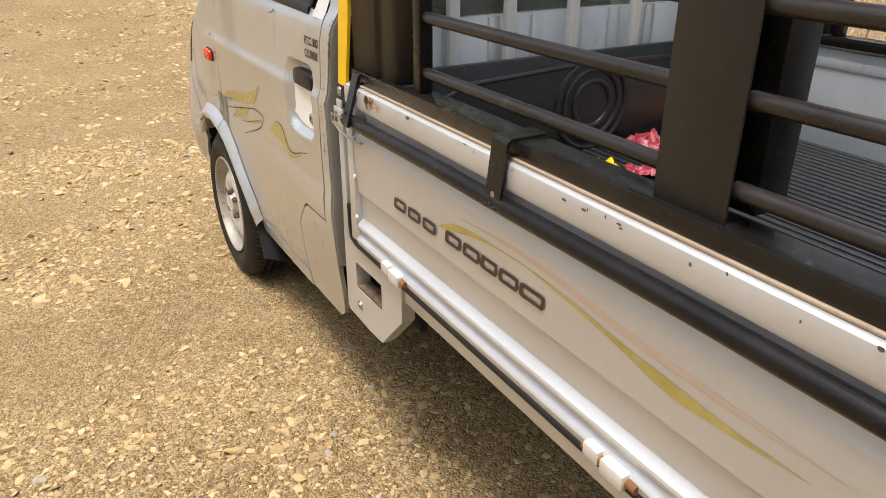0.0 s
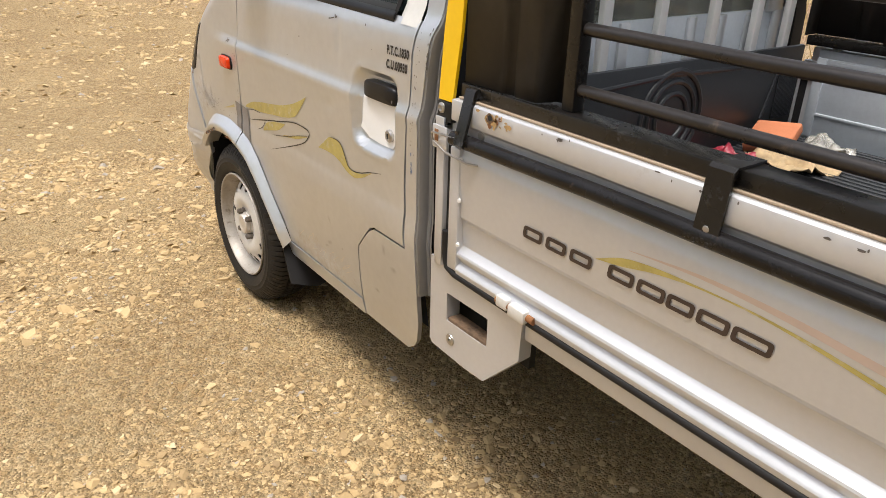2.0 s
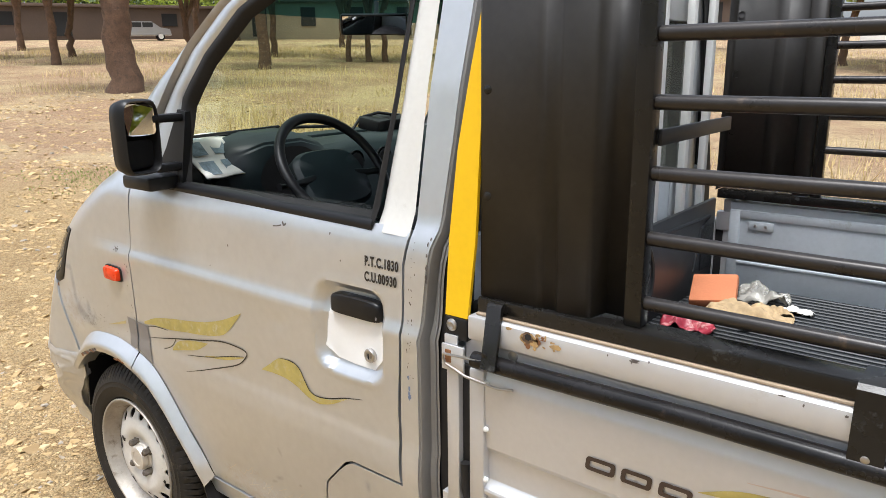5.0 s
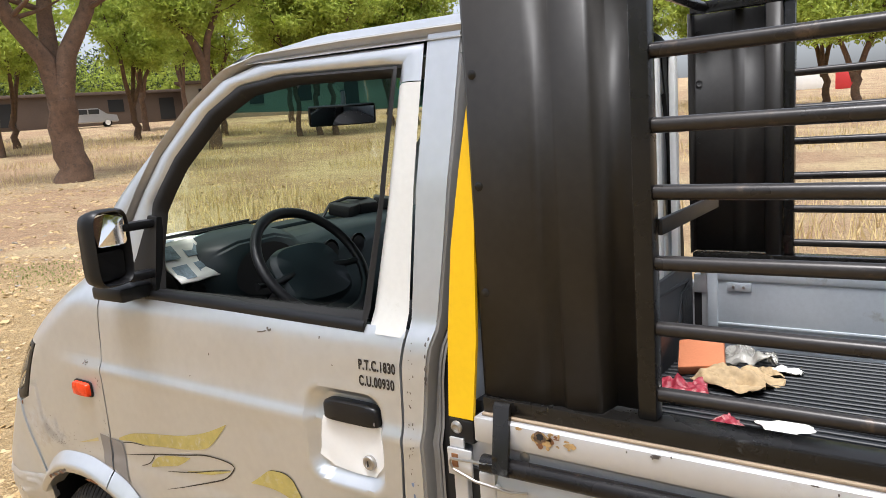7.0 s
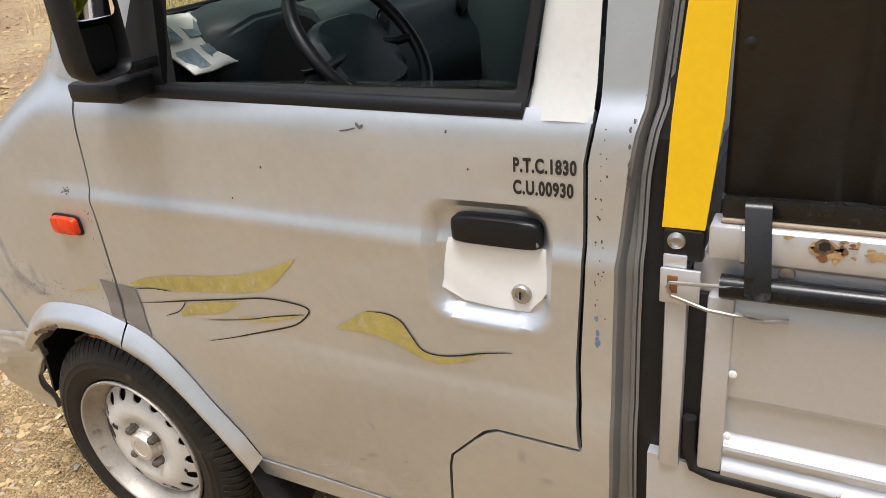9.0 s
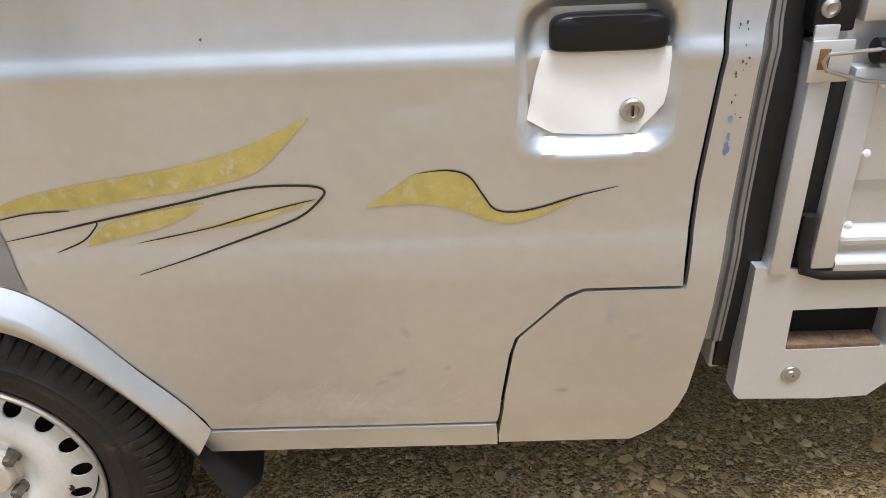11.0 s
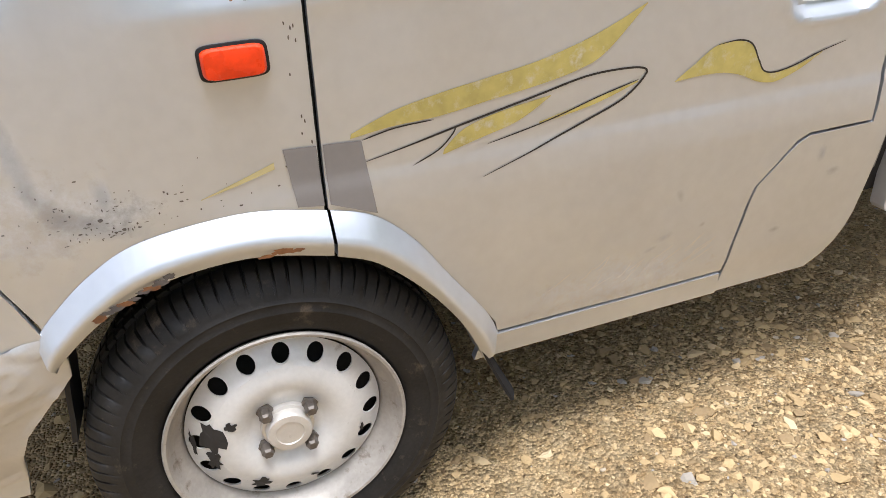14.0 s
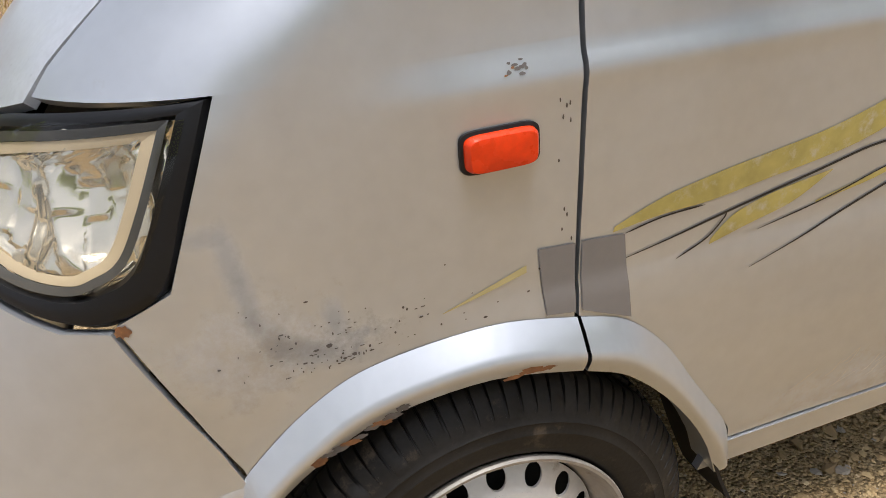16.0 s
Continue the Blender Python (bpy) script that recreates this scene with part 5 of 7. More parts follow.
lathe("door_lock", [(0.0165, 0.006), (0.0165, -0.004), (0.014, -0.0065), (0.009, -0.0065), (0.008, -0.004), (0.0, -0.004)], BARE, near_door, 28, (1.094, float(side_y(1.09, 0.925)) + 0.020, 0.923), "steel key lock")
# near-black sliver on the lock's face paints the shade of the slot
box("key_slot", (1.0925, 0.0135, 0.9165), (1.0955, 0.0155, 0.9295), DARK, find("door_lock"), 0.0)

# side marker lamp
verts, faces = [], []
n = 32
for grow, off in ((1.10, 0.0), (1.10, 0.004), (1.0, 0.005), (0.98, 0.012), (0.9, 0.0165), (0.6, 0.018), (0.0, 0.0185)):
    for k in range(n):
        a = k * math.tau / n
        cx, cz = math.cos(a), math.sin(a)
        x = 0.0275 + 0.0415 * grow * abs(cx) ** 0.35 * (1 if cx > 0 else -1)
        z = 0.936 + 0.0205 * (grow if grow < 1.01 else 1.18) * abs(cz) ** 0.35 * (1 if cz > 0 else -1)
        verts.append(tuple(skin(x, z, off)))
ring = [(i * n + k, i * n + (k + 1) % n, (i + 1) * n + (k + 1) % n, (i + 1) * n + k) for i in range(6) for k in range(n)]
marker = mesh_object("side_marker", verts[2 * n:], [tuple(v - 2 * n for v in f) for f in ring if min(f) >= 2 * n], ORANGE, near_wing, "orange side marker lamp")
mesh_object("marker_gasket", verts[:3 * n], [f for f in ring if max(f) < 3 * n], RUBBER, marker, "black gasket")

# headlamps
def bowl(s, z):
    """Two dished reflectors side by side, broken into upright mirror facets of differing tilt."""
    d = min(math.hypot((s - c) / 0.056, (z - 0.945) / 0.064) for c in (-0.378, -0.486))
    cu = math.floor(s / 0.027)
    fu = s / 0.027 - cu
    cv = math.floor(z / 0.036 + 0.37 * (cu % 3))
    fv = z / 0.036 + 0.37 * (cu % 3) - cv
    a, b = math.sin(cu * 12.9 + cv * 78.2) * 43.7 % 1 - 0.5, math.sin(cu * 39.3 + cv * 11.1) * 23.4 % 1 - 0.5
    return 0.022 * (1 - min(1.0, d) ** 2) + 0.013 * a * (fu - 0.5) + 0.016 * b * (fv - 0.5) + 0.0016 * abs(fu - 0.5)


LAMP_OUT = curve_line([(-0.244, 1.036), (-0.285, 0.945), (-0.325, 0.855), (-0.384, 0.830), (-0.433, 0.836), (-0.498, 0.860), (-0.60, 0.90), (-0.63, 0.99), (-0.524, 1.018), (-0.40, 1.030), (-0.244, 1.036)], 4)
LAMP_IN = curve_line([(-0.288, 1.020), (-0.325, 0.945), (-0.358, 0.892), (-0.392, 0.874), (-0.425, 0.868), (-0.494, 0.883), (-0.58, 0.92), (-0.60, 0.98), (-0.524, 1.002), (-0.40, 1.014), (-0.288, 1.020)], 4)
for other in (False, True):
    lamp = ribbon("headlamp", LAMP_OUT, LAMP_IN, BLACKPLASTIC, truck, (-0.012, 0.001, 0.002, 0.002, 0.001, -0.04), "clear headlamp in a black surround", other)
    panel("reflector", [[(0.866, -0.44, -0.395), (0.886, -0.50, -0.340), (0.92, -0.58, -0.322), (0.985, -0.60, -0.286), (1.02, -0.42, -0.268)]], CHROME, lamp, off=-0.012, step=0.004, wide=0.004, fold=0,
          relief=lambda s, z: bowl(s, z), other=other, label="faceted chrome reflector", angle=80)
    ribbon("bezel", LAMP_IN, [(s + 0.10 * (-0.43 - s), z + 0.10 * (0.945 - z)) for s, z in LAMP_IN], BEZEL, lamp, (-0.001, -0.003, -0.006), "grey inner bezel", other)
    ribbon("lamp_frame", [(s + 0.10 * (-0.43 - s), z + 0.10 * (0.945 - z)) for s, z in LAMP_IN], [(s + 0.24 * (-0.43 - s), z + 0.22 * (0.945 - z)) for s, z in LAMP_IN], CREAM, lamp, (-0.008, -0.009, -0.011), "yellowed inner frame", other)
    lens = panel("lens", [[(0.868, -0.44, -0.390), (0.886, -0.50, -0.344), (0.92, -0.58, -0.324), (0.985, -0.60, -0.288), (1.019, -0.42, -0.272)]], LENS, lamp, off=0.003, step=0.015, wide=0.015, fold=0, other=other, label="clear plastic lens")
    lens.visible_shadow = False

# yellow swooshes and thin dark lines on the flank
SWOOSH = {"fills": [("swoosh", [(0.17, 0.808), (0.237, 0.833), (0.315, 0.848), (0.392, 0.859), (0.469, 0.871), (0.547, 0.891), (0.602, 0.911), (0.656, 0.935)], [(0.168, 0.801), (0.23, 0.809), (0.306, 0.812), (0.384, 0.822), (0.462, 0.832), (0.54, 0.847), (0.589, 0.869), (0.656, 0.933)]),
    ("swoosh", [(0.311, 0.757), (0.344, 0.784), (0.402, 0.801), (0.492, 0.814)], [(0.309, 0.749), (0.37, 0.764), (0.436, 0.781), (0.492, 0.812)]),
    ("swoosh", [(0.473, 0.773), (0.562, 0.792), (0.651, 0.813)], [(0.473, 0.77), (0.569, 0.785), (0.65, 0.81)]),
    ("swoosh", [(0.721, 0.798), (0.76, 0.824), (0.799, 0.849), (0.84, 0.851), (0.87, 0.84), (0.886, 0.817), (0.902, 0.792), (0.926, 0.783), (0.974, 0.788), (1.03, 0.807)], [(0.721, 0.798), (0.767, 0.801), (0.814, 0.8), (0.85, 0.792), (0.878, 0.78), (0.894, 0.773), (0.918, 0.767), (0.942, 0.767), (0.983, 0.78), (1.03, 0.805)])],
    "lines": [([(0.185, 0.796), (0.237, 0.806), (0.297, 0.808)], 0.0022),
    ([(0.185, 0.761), (0.258, 0.775), (0.331, 0.79), (0.458, 0.815), (0.553, 0.834), (0.63, 0.836), (0.664, 0.829), (0.658, 0.813), (0.624, 0.786), (0.557, 0.76), (0.465, 0.729), (0.374, 0.7)], 0.0035),
    ([(0.26, 0.741), (0.303, 0.759), (0.327, 0.781), (0.331, 0.79)], 0.0025),
    ([(0.383, 0.752), (0.489, 0.773), (0.578, 0.797), (0.651, 0.814)], 0.0022),
    ([(0.799, 0.849), (0.84, 0.852), (0.87, 0.842), (0.89, 0.812), (0.906, 0.79), (0.934, 0.784), (0.974, 0.791), (1.022, 0.806), (1.08, 0.819)], 0.0028)]}
for name, up, low in SWOOSH["fills"]:
    ribbon("swoosh", curve_line(up), curve_line(low), DECALYEL, near_door, (0.0011,), "worn yellow swoosh decal", sub=1, lay=door_relief)
for pts, w in SWOOSH["lines"]:
    stroke("pinstripe", pts, w, INK, near_door, 0.0013, lay=door_relief)
ribbon("swoosh", curve_line([(-0.052, 0.752), (0.0, 0.768), (0.055, 0.786)]), curve_line([(-0.052, 0.751), (0.0, 0.762), (0.055, 0.776)]), DECALFADE, near_wing, (0.0010,), "faded yellow swoosh tip", sub=1)
# tape over the seam
ribbon("seam_tape", [(0.070, 0.803), (0.118, 0.800)], [(0.078, 0.712), (0.117, 0.706)], TAPE, near_wing, (0.0020,) * 16, "grey tape beside the seam")
ribbon("seam_tape", [(0.127, 0.800), (0.184, 0.796)], [(0.126, 0.706), (0.196, 0.676)], TAPE, near_door, (0.0020,) * 16, "grey tape beside the seam", lay=door_relief)
# load plate lettering
def lettering(text, s, z, size, parent, squeeze=0.66):
    cu = bpy.data.curves.new("lettering", "FONT")
    cu.body, cu.size, cu.extrude, cu.offset = text, size, 0.0, size * 0.040
    cu.space_character = 1.12
    ob = bpy.data.objects.new("lettering", cu)
    scene.collection.objects.link(ob)
    dg = bpy.context.evaluated_depsgraph_get()
    me = bpy.data.meshes.new_from_object(ob.evaluated_get(dg))
    bpy.data.objects.remove(ob)
    for v in me.vertices:
        v.co = Vector(skin(s + v.co.x * squeeze, z + v.co.y, 0.0012 - door_relief(s + v.co.x * squeeze, z + v.co.y)))
    me.materials.clear()
    me.materials.append(INK)
    out = new("lettering", me)
    out.parent = parent
    return tagged(out, "black stencilled load figures")


lettering("P.T.C.1830", 1.0935, 1.1325, 0.0290, near_door)
lettering("C.U.00930", 1.0925, 1.0985, 0.0290, near_door)
# scratch, dents and spots
stroke("scratch", [(0.790, 1.178), (0.806, 1.180), (0.822, 1.184)], 0.003, CHIP, near_door, lay=door_relief)
stroke("scratch", [(0.822, 1.192), (0.829, 1.185), (0.836, 1.189)], 0.005, CHIP, near_door, lay=door_relief)
for k, (s, z, r) in enumerate([(0.61, 1.105, 0.002), (0.985, 1.185, 0.002), (0.905, 1.03, 0.002), (1.02, 1.13, 0.0015), (1.13, 1.02, 0.0025), (0.53, 1.04, 0.0015)]):
    blob("paint_spot", s, z, r, r * 1.6, CHIP, near_door, seed=k)
for s, z, a, b in ((0.765, 0.578, 0.020, 0.030), (0.745, 0.490, 0.040, 0.014), (0.72, 0.470, 0.03, 0.010), (0.83, 0.500, 0.016, 0.010)):
    add_grime(DOORPAINT, tuple(skin(s, z, 0.0)), (a, 0.1, b), (0.27, 0.26, 0.25), 30, 0.55, 0.5, 1.4, 0.6, -20)
corner_panel = find("cab_corner")
CORNERPAINT = silver("rubbed_corner_paint")
corner_panel.data.materials[0] = CORNERPAINT
for s, z, a, b in ((1.13, 0.555, 0.034, 0.018), (1.02, 0.440, 0.030, 0.014), (1.085, 0.60, 0.018, 0.030)):
    add_grime(CORNERPAINT, tuple(skin(s, z, 0.0)), (a, 0.1, b), (0.27, 0.26, 0.25), 30, 0.6, 0.5, 1.4, 0.65)
rnd = random.Random(7)
for k in range(30):
    blob("paint_chip", 1.217 + 0.018 * rnd.random(), 0.90 + 0.30 * rnd.random(), 0.0008 + 0.001 * rnd.random(), 0.001 + 0.0025 * rnd.random() ** 2, CHIP, corner_panel, seed=k, n=7)
for k in range(12):
    blob("paint_chip", 1.262 + 0.006 * rnd.random(), 1.12 + 0.09 * rnd.random(), 0.002, 0.004, CHIP, corner_panel, seed=k + 60, n=8)
BLUE = material("blue_smear", (0.16, 0.22, 0.34), 0.6, 0, 0.2, 60, 200, 0.0)
for k in range(5):
    blob("paint_smear", 1.221 + 0.004 * rnd.random(), 0.86 + 0.055 * rnd.random(), 0.003, 0.006, BLUE, corner_panel, seed=k + 80, n=9)
PALESCRATCH = material("pale_scratch", (0.66, 0.62, 0.55), 0.5, 0.2, 0.1, 20, 60, 0.0)
# dirt on the wing
for k in range(64):
    t = rnd.random()
    s, z = -0.30 + 0.32 * t + 0.05 * rnd.gauss(0, 1), 0.74 + 0.10 * (1 - t) * rnd.random() + 0.03 * rnd.gauss(0, 1)
    if -0.335 < s < 0.10 and z > 0.727 and z < 0.82:
        blob("dirt_speck", s, z, 0.0009 + 0.0026 * rnd.random() ** 3, 0.0007 + 0.0016 * rnd.random() ** 2, CHIP, near_wing, seed=k, n=7)
# rubbed grey scuff curling down from the lamp towards the arch
for s, z, a, b, turn, top in ((-0.284, 0.905, 0.030, 0.014, 0, 0.35), (-0.266, 0.875, 0.015, 0.055, 0, 0.40), (-0.258, 0.825, 0.016, 0.060, 0, 0.45), (-0.243, 0.782, 0.020, 0.045, -30, 0.45), (-0.215, 0.758, 0.060, 0.018, 20, 0.5), (-0.174, 0.782, 0.016, 0.034, 0, 0.5), (-0.20, 0.742, 0.09, 0.022, 15, 0.4)):
    add_grime(WINGPAINT, tuple(skin(s, z, 0.0)), (a, 0.1, b), (0.20, 0.19, 0.18), 40, 1.1, 0.5, 1.5, top, turn)
for k in range(22):
    s0, z0 = 0.50 + 0.34 * rnd.random(), 0.405 + 0.055 * rnd.random()
    stroke("pale_scratch", [(s0, z0), (s0 + 0.012, z0 + 0.006), (s0 + 0.022 + 0.03 * rnd.random(), z0 + 0.020 + 0.012 * rnd.random())], 0.0016, PALESCRATCH, near_door, 0.0007, lay=door_relief)
for k, (s, z, a, b) in enumerate([(0.045, 0.664, 0.018, 0.006), (0.065, 0.660, 0.012, 0.004), (0.020, 0.660, 0.014, 0.003)]):
    blob("rust_spot", s, z, a, b, RUST, near_wing, 0.0300, seed=k + 31, label="rust on the arch lip")
for k in range(60):
    s0, z0 = -0.188 + 0.032 * rnd.gauss(0, 1), 0.722 + 0.026 * abs(rnd.gauss(0, 1))
    if s0 < -0.12:
        blob("dirt_speck", s0, max(z0, 0.712), 0.0008 + 0.0030 * rnd.random() ** 3, 0.0007 + 0.0022 * rnd.random() ** 2, CHIP, near_wing, seed=k + 300, n=7)
for k in range(9):
    u = k / 8
    blob("rust_spot", -0.222 + 0.105 * u, 0.613 + 0.044 * u + 0.004 * rnd.random(), 0.008 + 0.006 * rnd.random(), 0.003 + 0.004 * rnd.random(), CHIP if k % 3 else RUST, near_wing, 0.0300, seed=k + 400, label="dirt and rust along the arch lip")
blob("rust_spot", -0.378, 0.826, 0.008, 0.007, RUST, near_wing, seed=77, label="rust at the wing's corner")
for k in range(10):
    blob("paint_spot", 0.095 + 0.02 * rnd.random(), 0.80 + 0.18 * rnd.random(), 0.0012, 0.003, CHIP, near_wing, seed=k + 91, n=7)
for k in range(12):
    blob("rust_spot", 0.052 + 0.011 * rnd.gauss(0, 1), 1.014 + 0.005 * rnd.gauss(0, 1), 0.0015 + 0.003 * rnd.random(), 0.001 + 0.0015 * rnd.random(), RUST if k < 2 else CHIP, near_wing, seed=k + 55, n=8)

# lettering shapes and stripes on the bed side
def badge_block(x, z, w, h):
    """A plain rounded block with a slot along its middle, leaning a little."""
    def corner_run(u0, v0, u1, v1, r, n=4):
        out = []
        for cu, cv, a0 in ((u1 - r, v1 - r, 0), (u0 + r, v1 - r, 90), (u0 + r, v0 + r, 180), (u1 - r, v0 + r, 270)):
            out += [(cu + r * math.cos(radians(a0 + 90 * k / n)), cv + r * math.sin(radians(a0 + 90 * k / n))) for k in range(n + 1)]
        return out
    t = 0.0085
    o, i = corner_run(0, 0, w, h, 0.007), corner_run(t, t * 0.9, w - t, h - t * 0.9, 0.003)
    bm = bmesh.new()
    lean = lambda u, v: (x + u + 0.12 * v, 0.0083, z + v)
    a, b = [bm.verts.new(lean(*p)) for p in o], [bm.verts.new(lean(*p)) for p in i]
    n = len(o)
    for k in range(n):
        bm.faces.new((a[k], a[(k + 1) % n], b[(k + 1) % n], b[k]))
    return part("badge_block", bm, BADGEINK, near_drop, "dark brown rounded badge block", smooth=False)


near_drop = find("dropside")
for x, w in ((1.628, 0.056), (1.695, 0.055), (1.762, 0.056)):
    badge_block(x, 0.846, w, 0.027)
for x, w in ((1.858, 0.060), (1.926, 0.060), (1.990, 0.055), (2.051, 0.060), (2.116, 0.070)):
    badge_block(x, 0.851, w, 0.028)


def bed_band(up, low, mat, label):
    a, b = curve_line(up, 8), curve_line(low, 8)
    def yy(z):
        return float(np.interp(z, [0.70, 0.74, 0.806, 0.818, 0.90, 0.95], [0.024, 0.024, 0.021, 0.013, 0.009, 0.008])) - 0.0008
    vs = [(x, yy(z), z) for x, z in a] + [(x, yy(z), z) for x, z in b]
    n = len(a)
    return mesh_object("swoosh", vs, [(k, k + 1, n + k + 1, n + k) for k in range(n - 1)], mat, near_drop, label)


bed_band([(1.828, 0.8755), (1.89, 0.901), (1.96, 0.911), (2.05, 0.914), (2.15, 0.914), (2.25, 0.907), (2.367, 0.892), (2.47, 0.884), (2.57, 0.876), (2.68, 0.876)],
         [(1.828, 0.8745), (1.89, 0.884), (1.96, 0.900), (2.05, 0.910), (2.15, 0.910), (2.25, 0.900), (2.367, 0.881), (2.47, 0.861), (2.57, 0.866), (2.68, 0.8755)], DECALYEL, "yellow swoosh decal on the bed side")
bed_band([(1.90, 0.921), (2.05, 0.935), (2.2, 0.934), (2.36, 0.921), (2.5, 0.913), (2.72, 0.905)], [(1.90, 0.920), (2.05, 0.928), (2.2, 0.922), (2.36, 0.907), (2.5, 0.902), (2.72, 0.904)], DECALPALE, "faded pinkish swoosh on the bed side")

# ---- mirror ----
mirror = tagged(new("wing_mirror"), "black plastic wing mirror", "")
mirror.parent = truck
def mirror_shape():
    """Housing with rounded corners round an upright glass, on a bracket at the door's front corner."""
    m = Matrix.Translation((0.388, -0.060, 1.372)) @ Euler((radians(0), radians(0), radians(12))).to_matrix().to_4x4()
    n = 28
    def ring(w, h, x, bm):
        out = []
        for k in range(n):
            a = k * math.tau / n
            c, s = math.cos(a), math.sin(a)
            out.append(bm.verts.new(m @ Vector((x, w * abs(c) ** 0.45 * (1 if c > 0 else -1), h * abs(s) ** 0.35 * (1 if s > 0 else -1)))))
        return out
    bm = bmesh.new()
    rs = [ring(w, h, x, bm) for w, h, x in ((0.051, 0.088, -0.044), (0.051, 0.088, 0.000), (0.054, 0.092, 0.006), (0.058, 0.096, 0.000), (0.059, 0.097, -0.022), (0.054, 0.090, -0.048), (0.036, 0.068, -0.064), (0.010, 0.020, -0.068))]
    for q, w in zip(rs, rs[1:]):
        for k in range(n):
            bm.faces.new((q[k], q[(k + 1) % n], w[(k + 1) % n], w[k]))
    bm.faces.new(rs[-1])
    housing = part("housing", bm, BLACKPLASTIC, mirror)
    bm = bmesh.new()
    bm.faces.new(ring(0.052, 0.089, -0.043, bm))
    part("mirror_back", bm, BLACKPLASTIC, housing)
    def pane(name, z0, z1, w, mat, tilt, turn, mid):
        bm = bmesh.new()
        vs = []
        for k in range(20):
            a = k * math.tau / 20
            c, s = math.cos(a), math.sin(a)
            vs.append(bm.verts.new(m @ Vector((-0.022 + tilt * s + turn * w * c, mid + w * abs(c) ** 0.3 * (1 if c > 0 else -1), (z0 + z1) / 2 + (z1 - z0) / 2 * abs(s) ** 0.3 * (1 if s > 0 else -1)))))
        bm.faces.new(vs)
        return part(name, bm, mat, housing, smooth=False)
    pane("mirror_glass", 0.002, 0.083, 0.032, MIRROR, -0.0045, 0.74, 0.014)
    # lower pane in black: its dark reflection is put into the colour
    pane("dark_lower_pane", -0.082, -0.008, 0.044, BLACKPLASTIC, 0.004, 0.10, 0.003)
    bm = bmesh.new()
    add_box(bm, (0.228, -0.045, 1.224), (0.366, 0.055, 1.262), 0.010)
    part("mirror_foot", bm, BLACKPLASTIC, mirror)
    bm = bmesh.new()
    pts = [(0.235, 0.040, 1.226), (0.385, 0.040, 1.226), (0.388, 0.052, 1.320), (0.392, 0.068, 1.430), (0.355, 0.068, 1.435), (0.300, 0.056, 1.33)]
    a = [bm.verts.new(p) for p in pts]
    b = [bm.verts.new((x, y + 0.02, z)) for x, y, z in pts]
    bm.faces.new(a)
    bm.faces.new(b)
    for k in range(6):
        bm.faces.new((a[k], a[(k + 1) % 6], b[(k + 1) % 6], b[k]))
    part("corner_plate", bm, BLACKPLASTIC, mirror)
    for z in (1.285, 1.415):
        box("mirror_arm", (0.345, -0.02, z - 0.011), (0.382, 0.068, z + 0.011), BLACKPLASTIC, mirror, 0.006)


mirror_shape()

# ---- inside the cab ----
dash = extrude_profile("dashboard_core", [(0.13, 0.80), (0.13, 1.20), (WIDTH - 0.13, 1.20), (WIDTH - 0.13, 0.80)], 0.05, 0.34, DASH, truck, "dark plastic dashboard")
prof = [(-0.02, 1.262), (0.10, 1.288), (0.22, 1.292), (0.30, 1.284), (0.345, 1.262), (0.365, 1.225), (0.36, 1.17), (0.40, 1.10), (0.40, 0.95), (0.30, 0.80), (0.05, 0.80)]
bm = bmesh.new()
stations = [(0.13, 0), (0.20, 0), (0.24, 0.035), (0.32, 0.060), (0.46, 0.062), (0.56, 0.035), (0.62, 0.0), (0.80, 0.01), (0.95, 0.01), (1.05, 0.0), (1.43, 0.0)]
rings = []
for y, lift in stations:
    rings.append([bm.verts.new((x + (0.05 * lift / 0.06 if 0.2 < x < 0.38 and z > 1.15 else 0), y, z + (lift if 0.15 < x < 0.36 and z > 1.24 else 0))) for x, z in prof])
for q, w in zip(rings, rings[1:]):
    for k in range(len(prof)):
        bm.faces.new((q[k], q[(k + 1) % len(prof)], w[(k + 1) % len(prof)], w[k]))
bm.faces.new(rings[0])
bm.faces.new(rings[-1])
bmesh.ops.recalc_face_normals(bm, faces=bm.faces)
bmesh.ops.bevel(bm, geom=[e for e in bm.edges if e.calc_face_angle(0) > 0.5], offset=0.008, segments=2, affect='EDGES')
dashboard = part("dashboard", bm, DASH, truck, "dark green-grey moulded dashboard")
box("dash_top", (-0.105, 0.20, 1.255), (0.0, WIDTH - 0.20, 1.287), DASH, dashboard, 0.008, "dark dash top under the windscreen")
# flat face whose near-black colour paints the shade of the instrument recess
bm = bmesh.new()
rr = [[bm.verts.new((0.421 - 0.0 * k, 0.40 + 0.125 * math.cos(a), 1.215 + (0.095 if math.sin(a) > 0 else 0.06) * math.sin(a))) for a in np.linspace(0, math.tau, 28, endpoint=False)] for k in range(1)]
bm.faces.new(rr[0])
part("instrument_panel", bm, DARK, dashboard, "flat near-black face standing in for the shaded instrument recess", smooth=False)
for y, z in ((0.175, 1.205), (0.72, 1.225), (0.86, 1.225), (1.37, 1.205)):
    o = lathe("air_vent", [(0.038, -0.004), (0.036, 0.006), (0.030, 0.006), (0.028, -0.006), (0.0, -0.008)], BLACKPLASTIC, dashboard, 24, (0, 0, 0), "round air vent")
    o.matrix_basis = pose(0.368, y, z, 0, -12, 90)
    for k in (-1, 0, 1):
        s = box("vent_slat", (0.362, y - 0.026, z + k * 0.014 - 0.002), (0.372, y + 0.026, z + k * 0.014 + 0.002), BLACKPLASTIC, dashboard, 0.0)
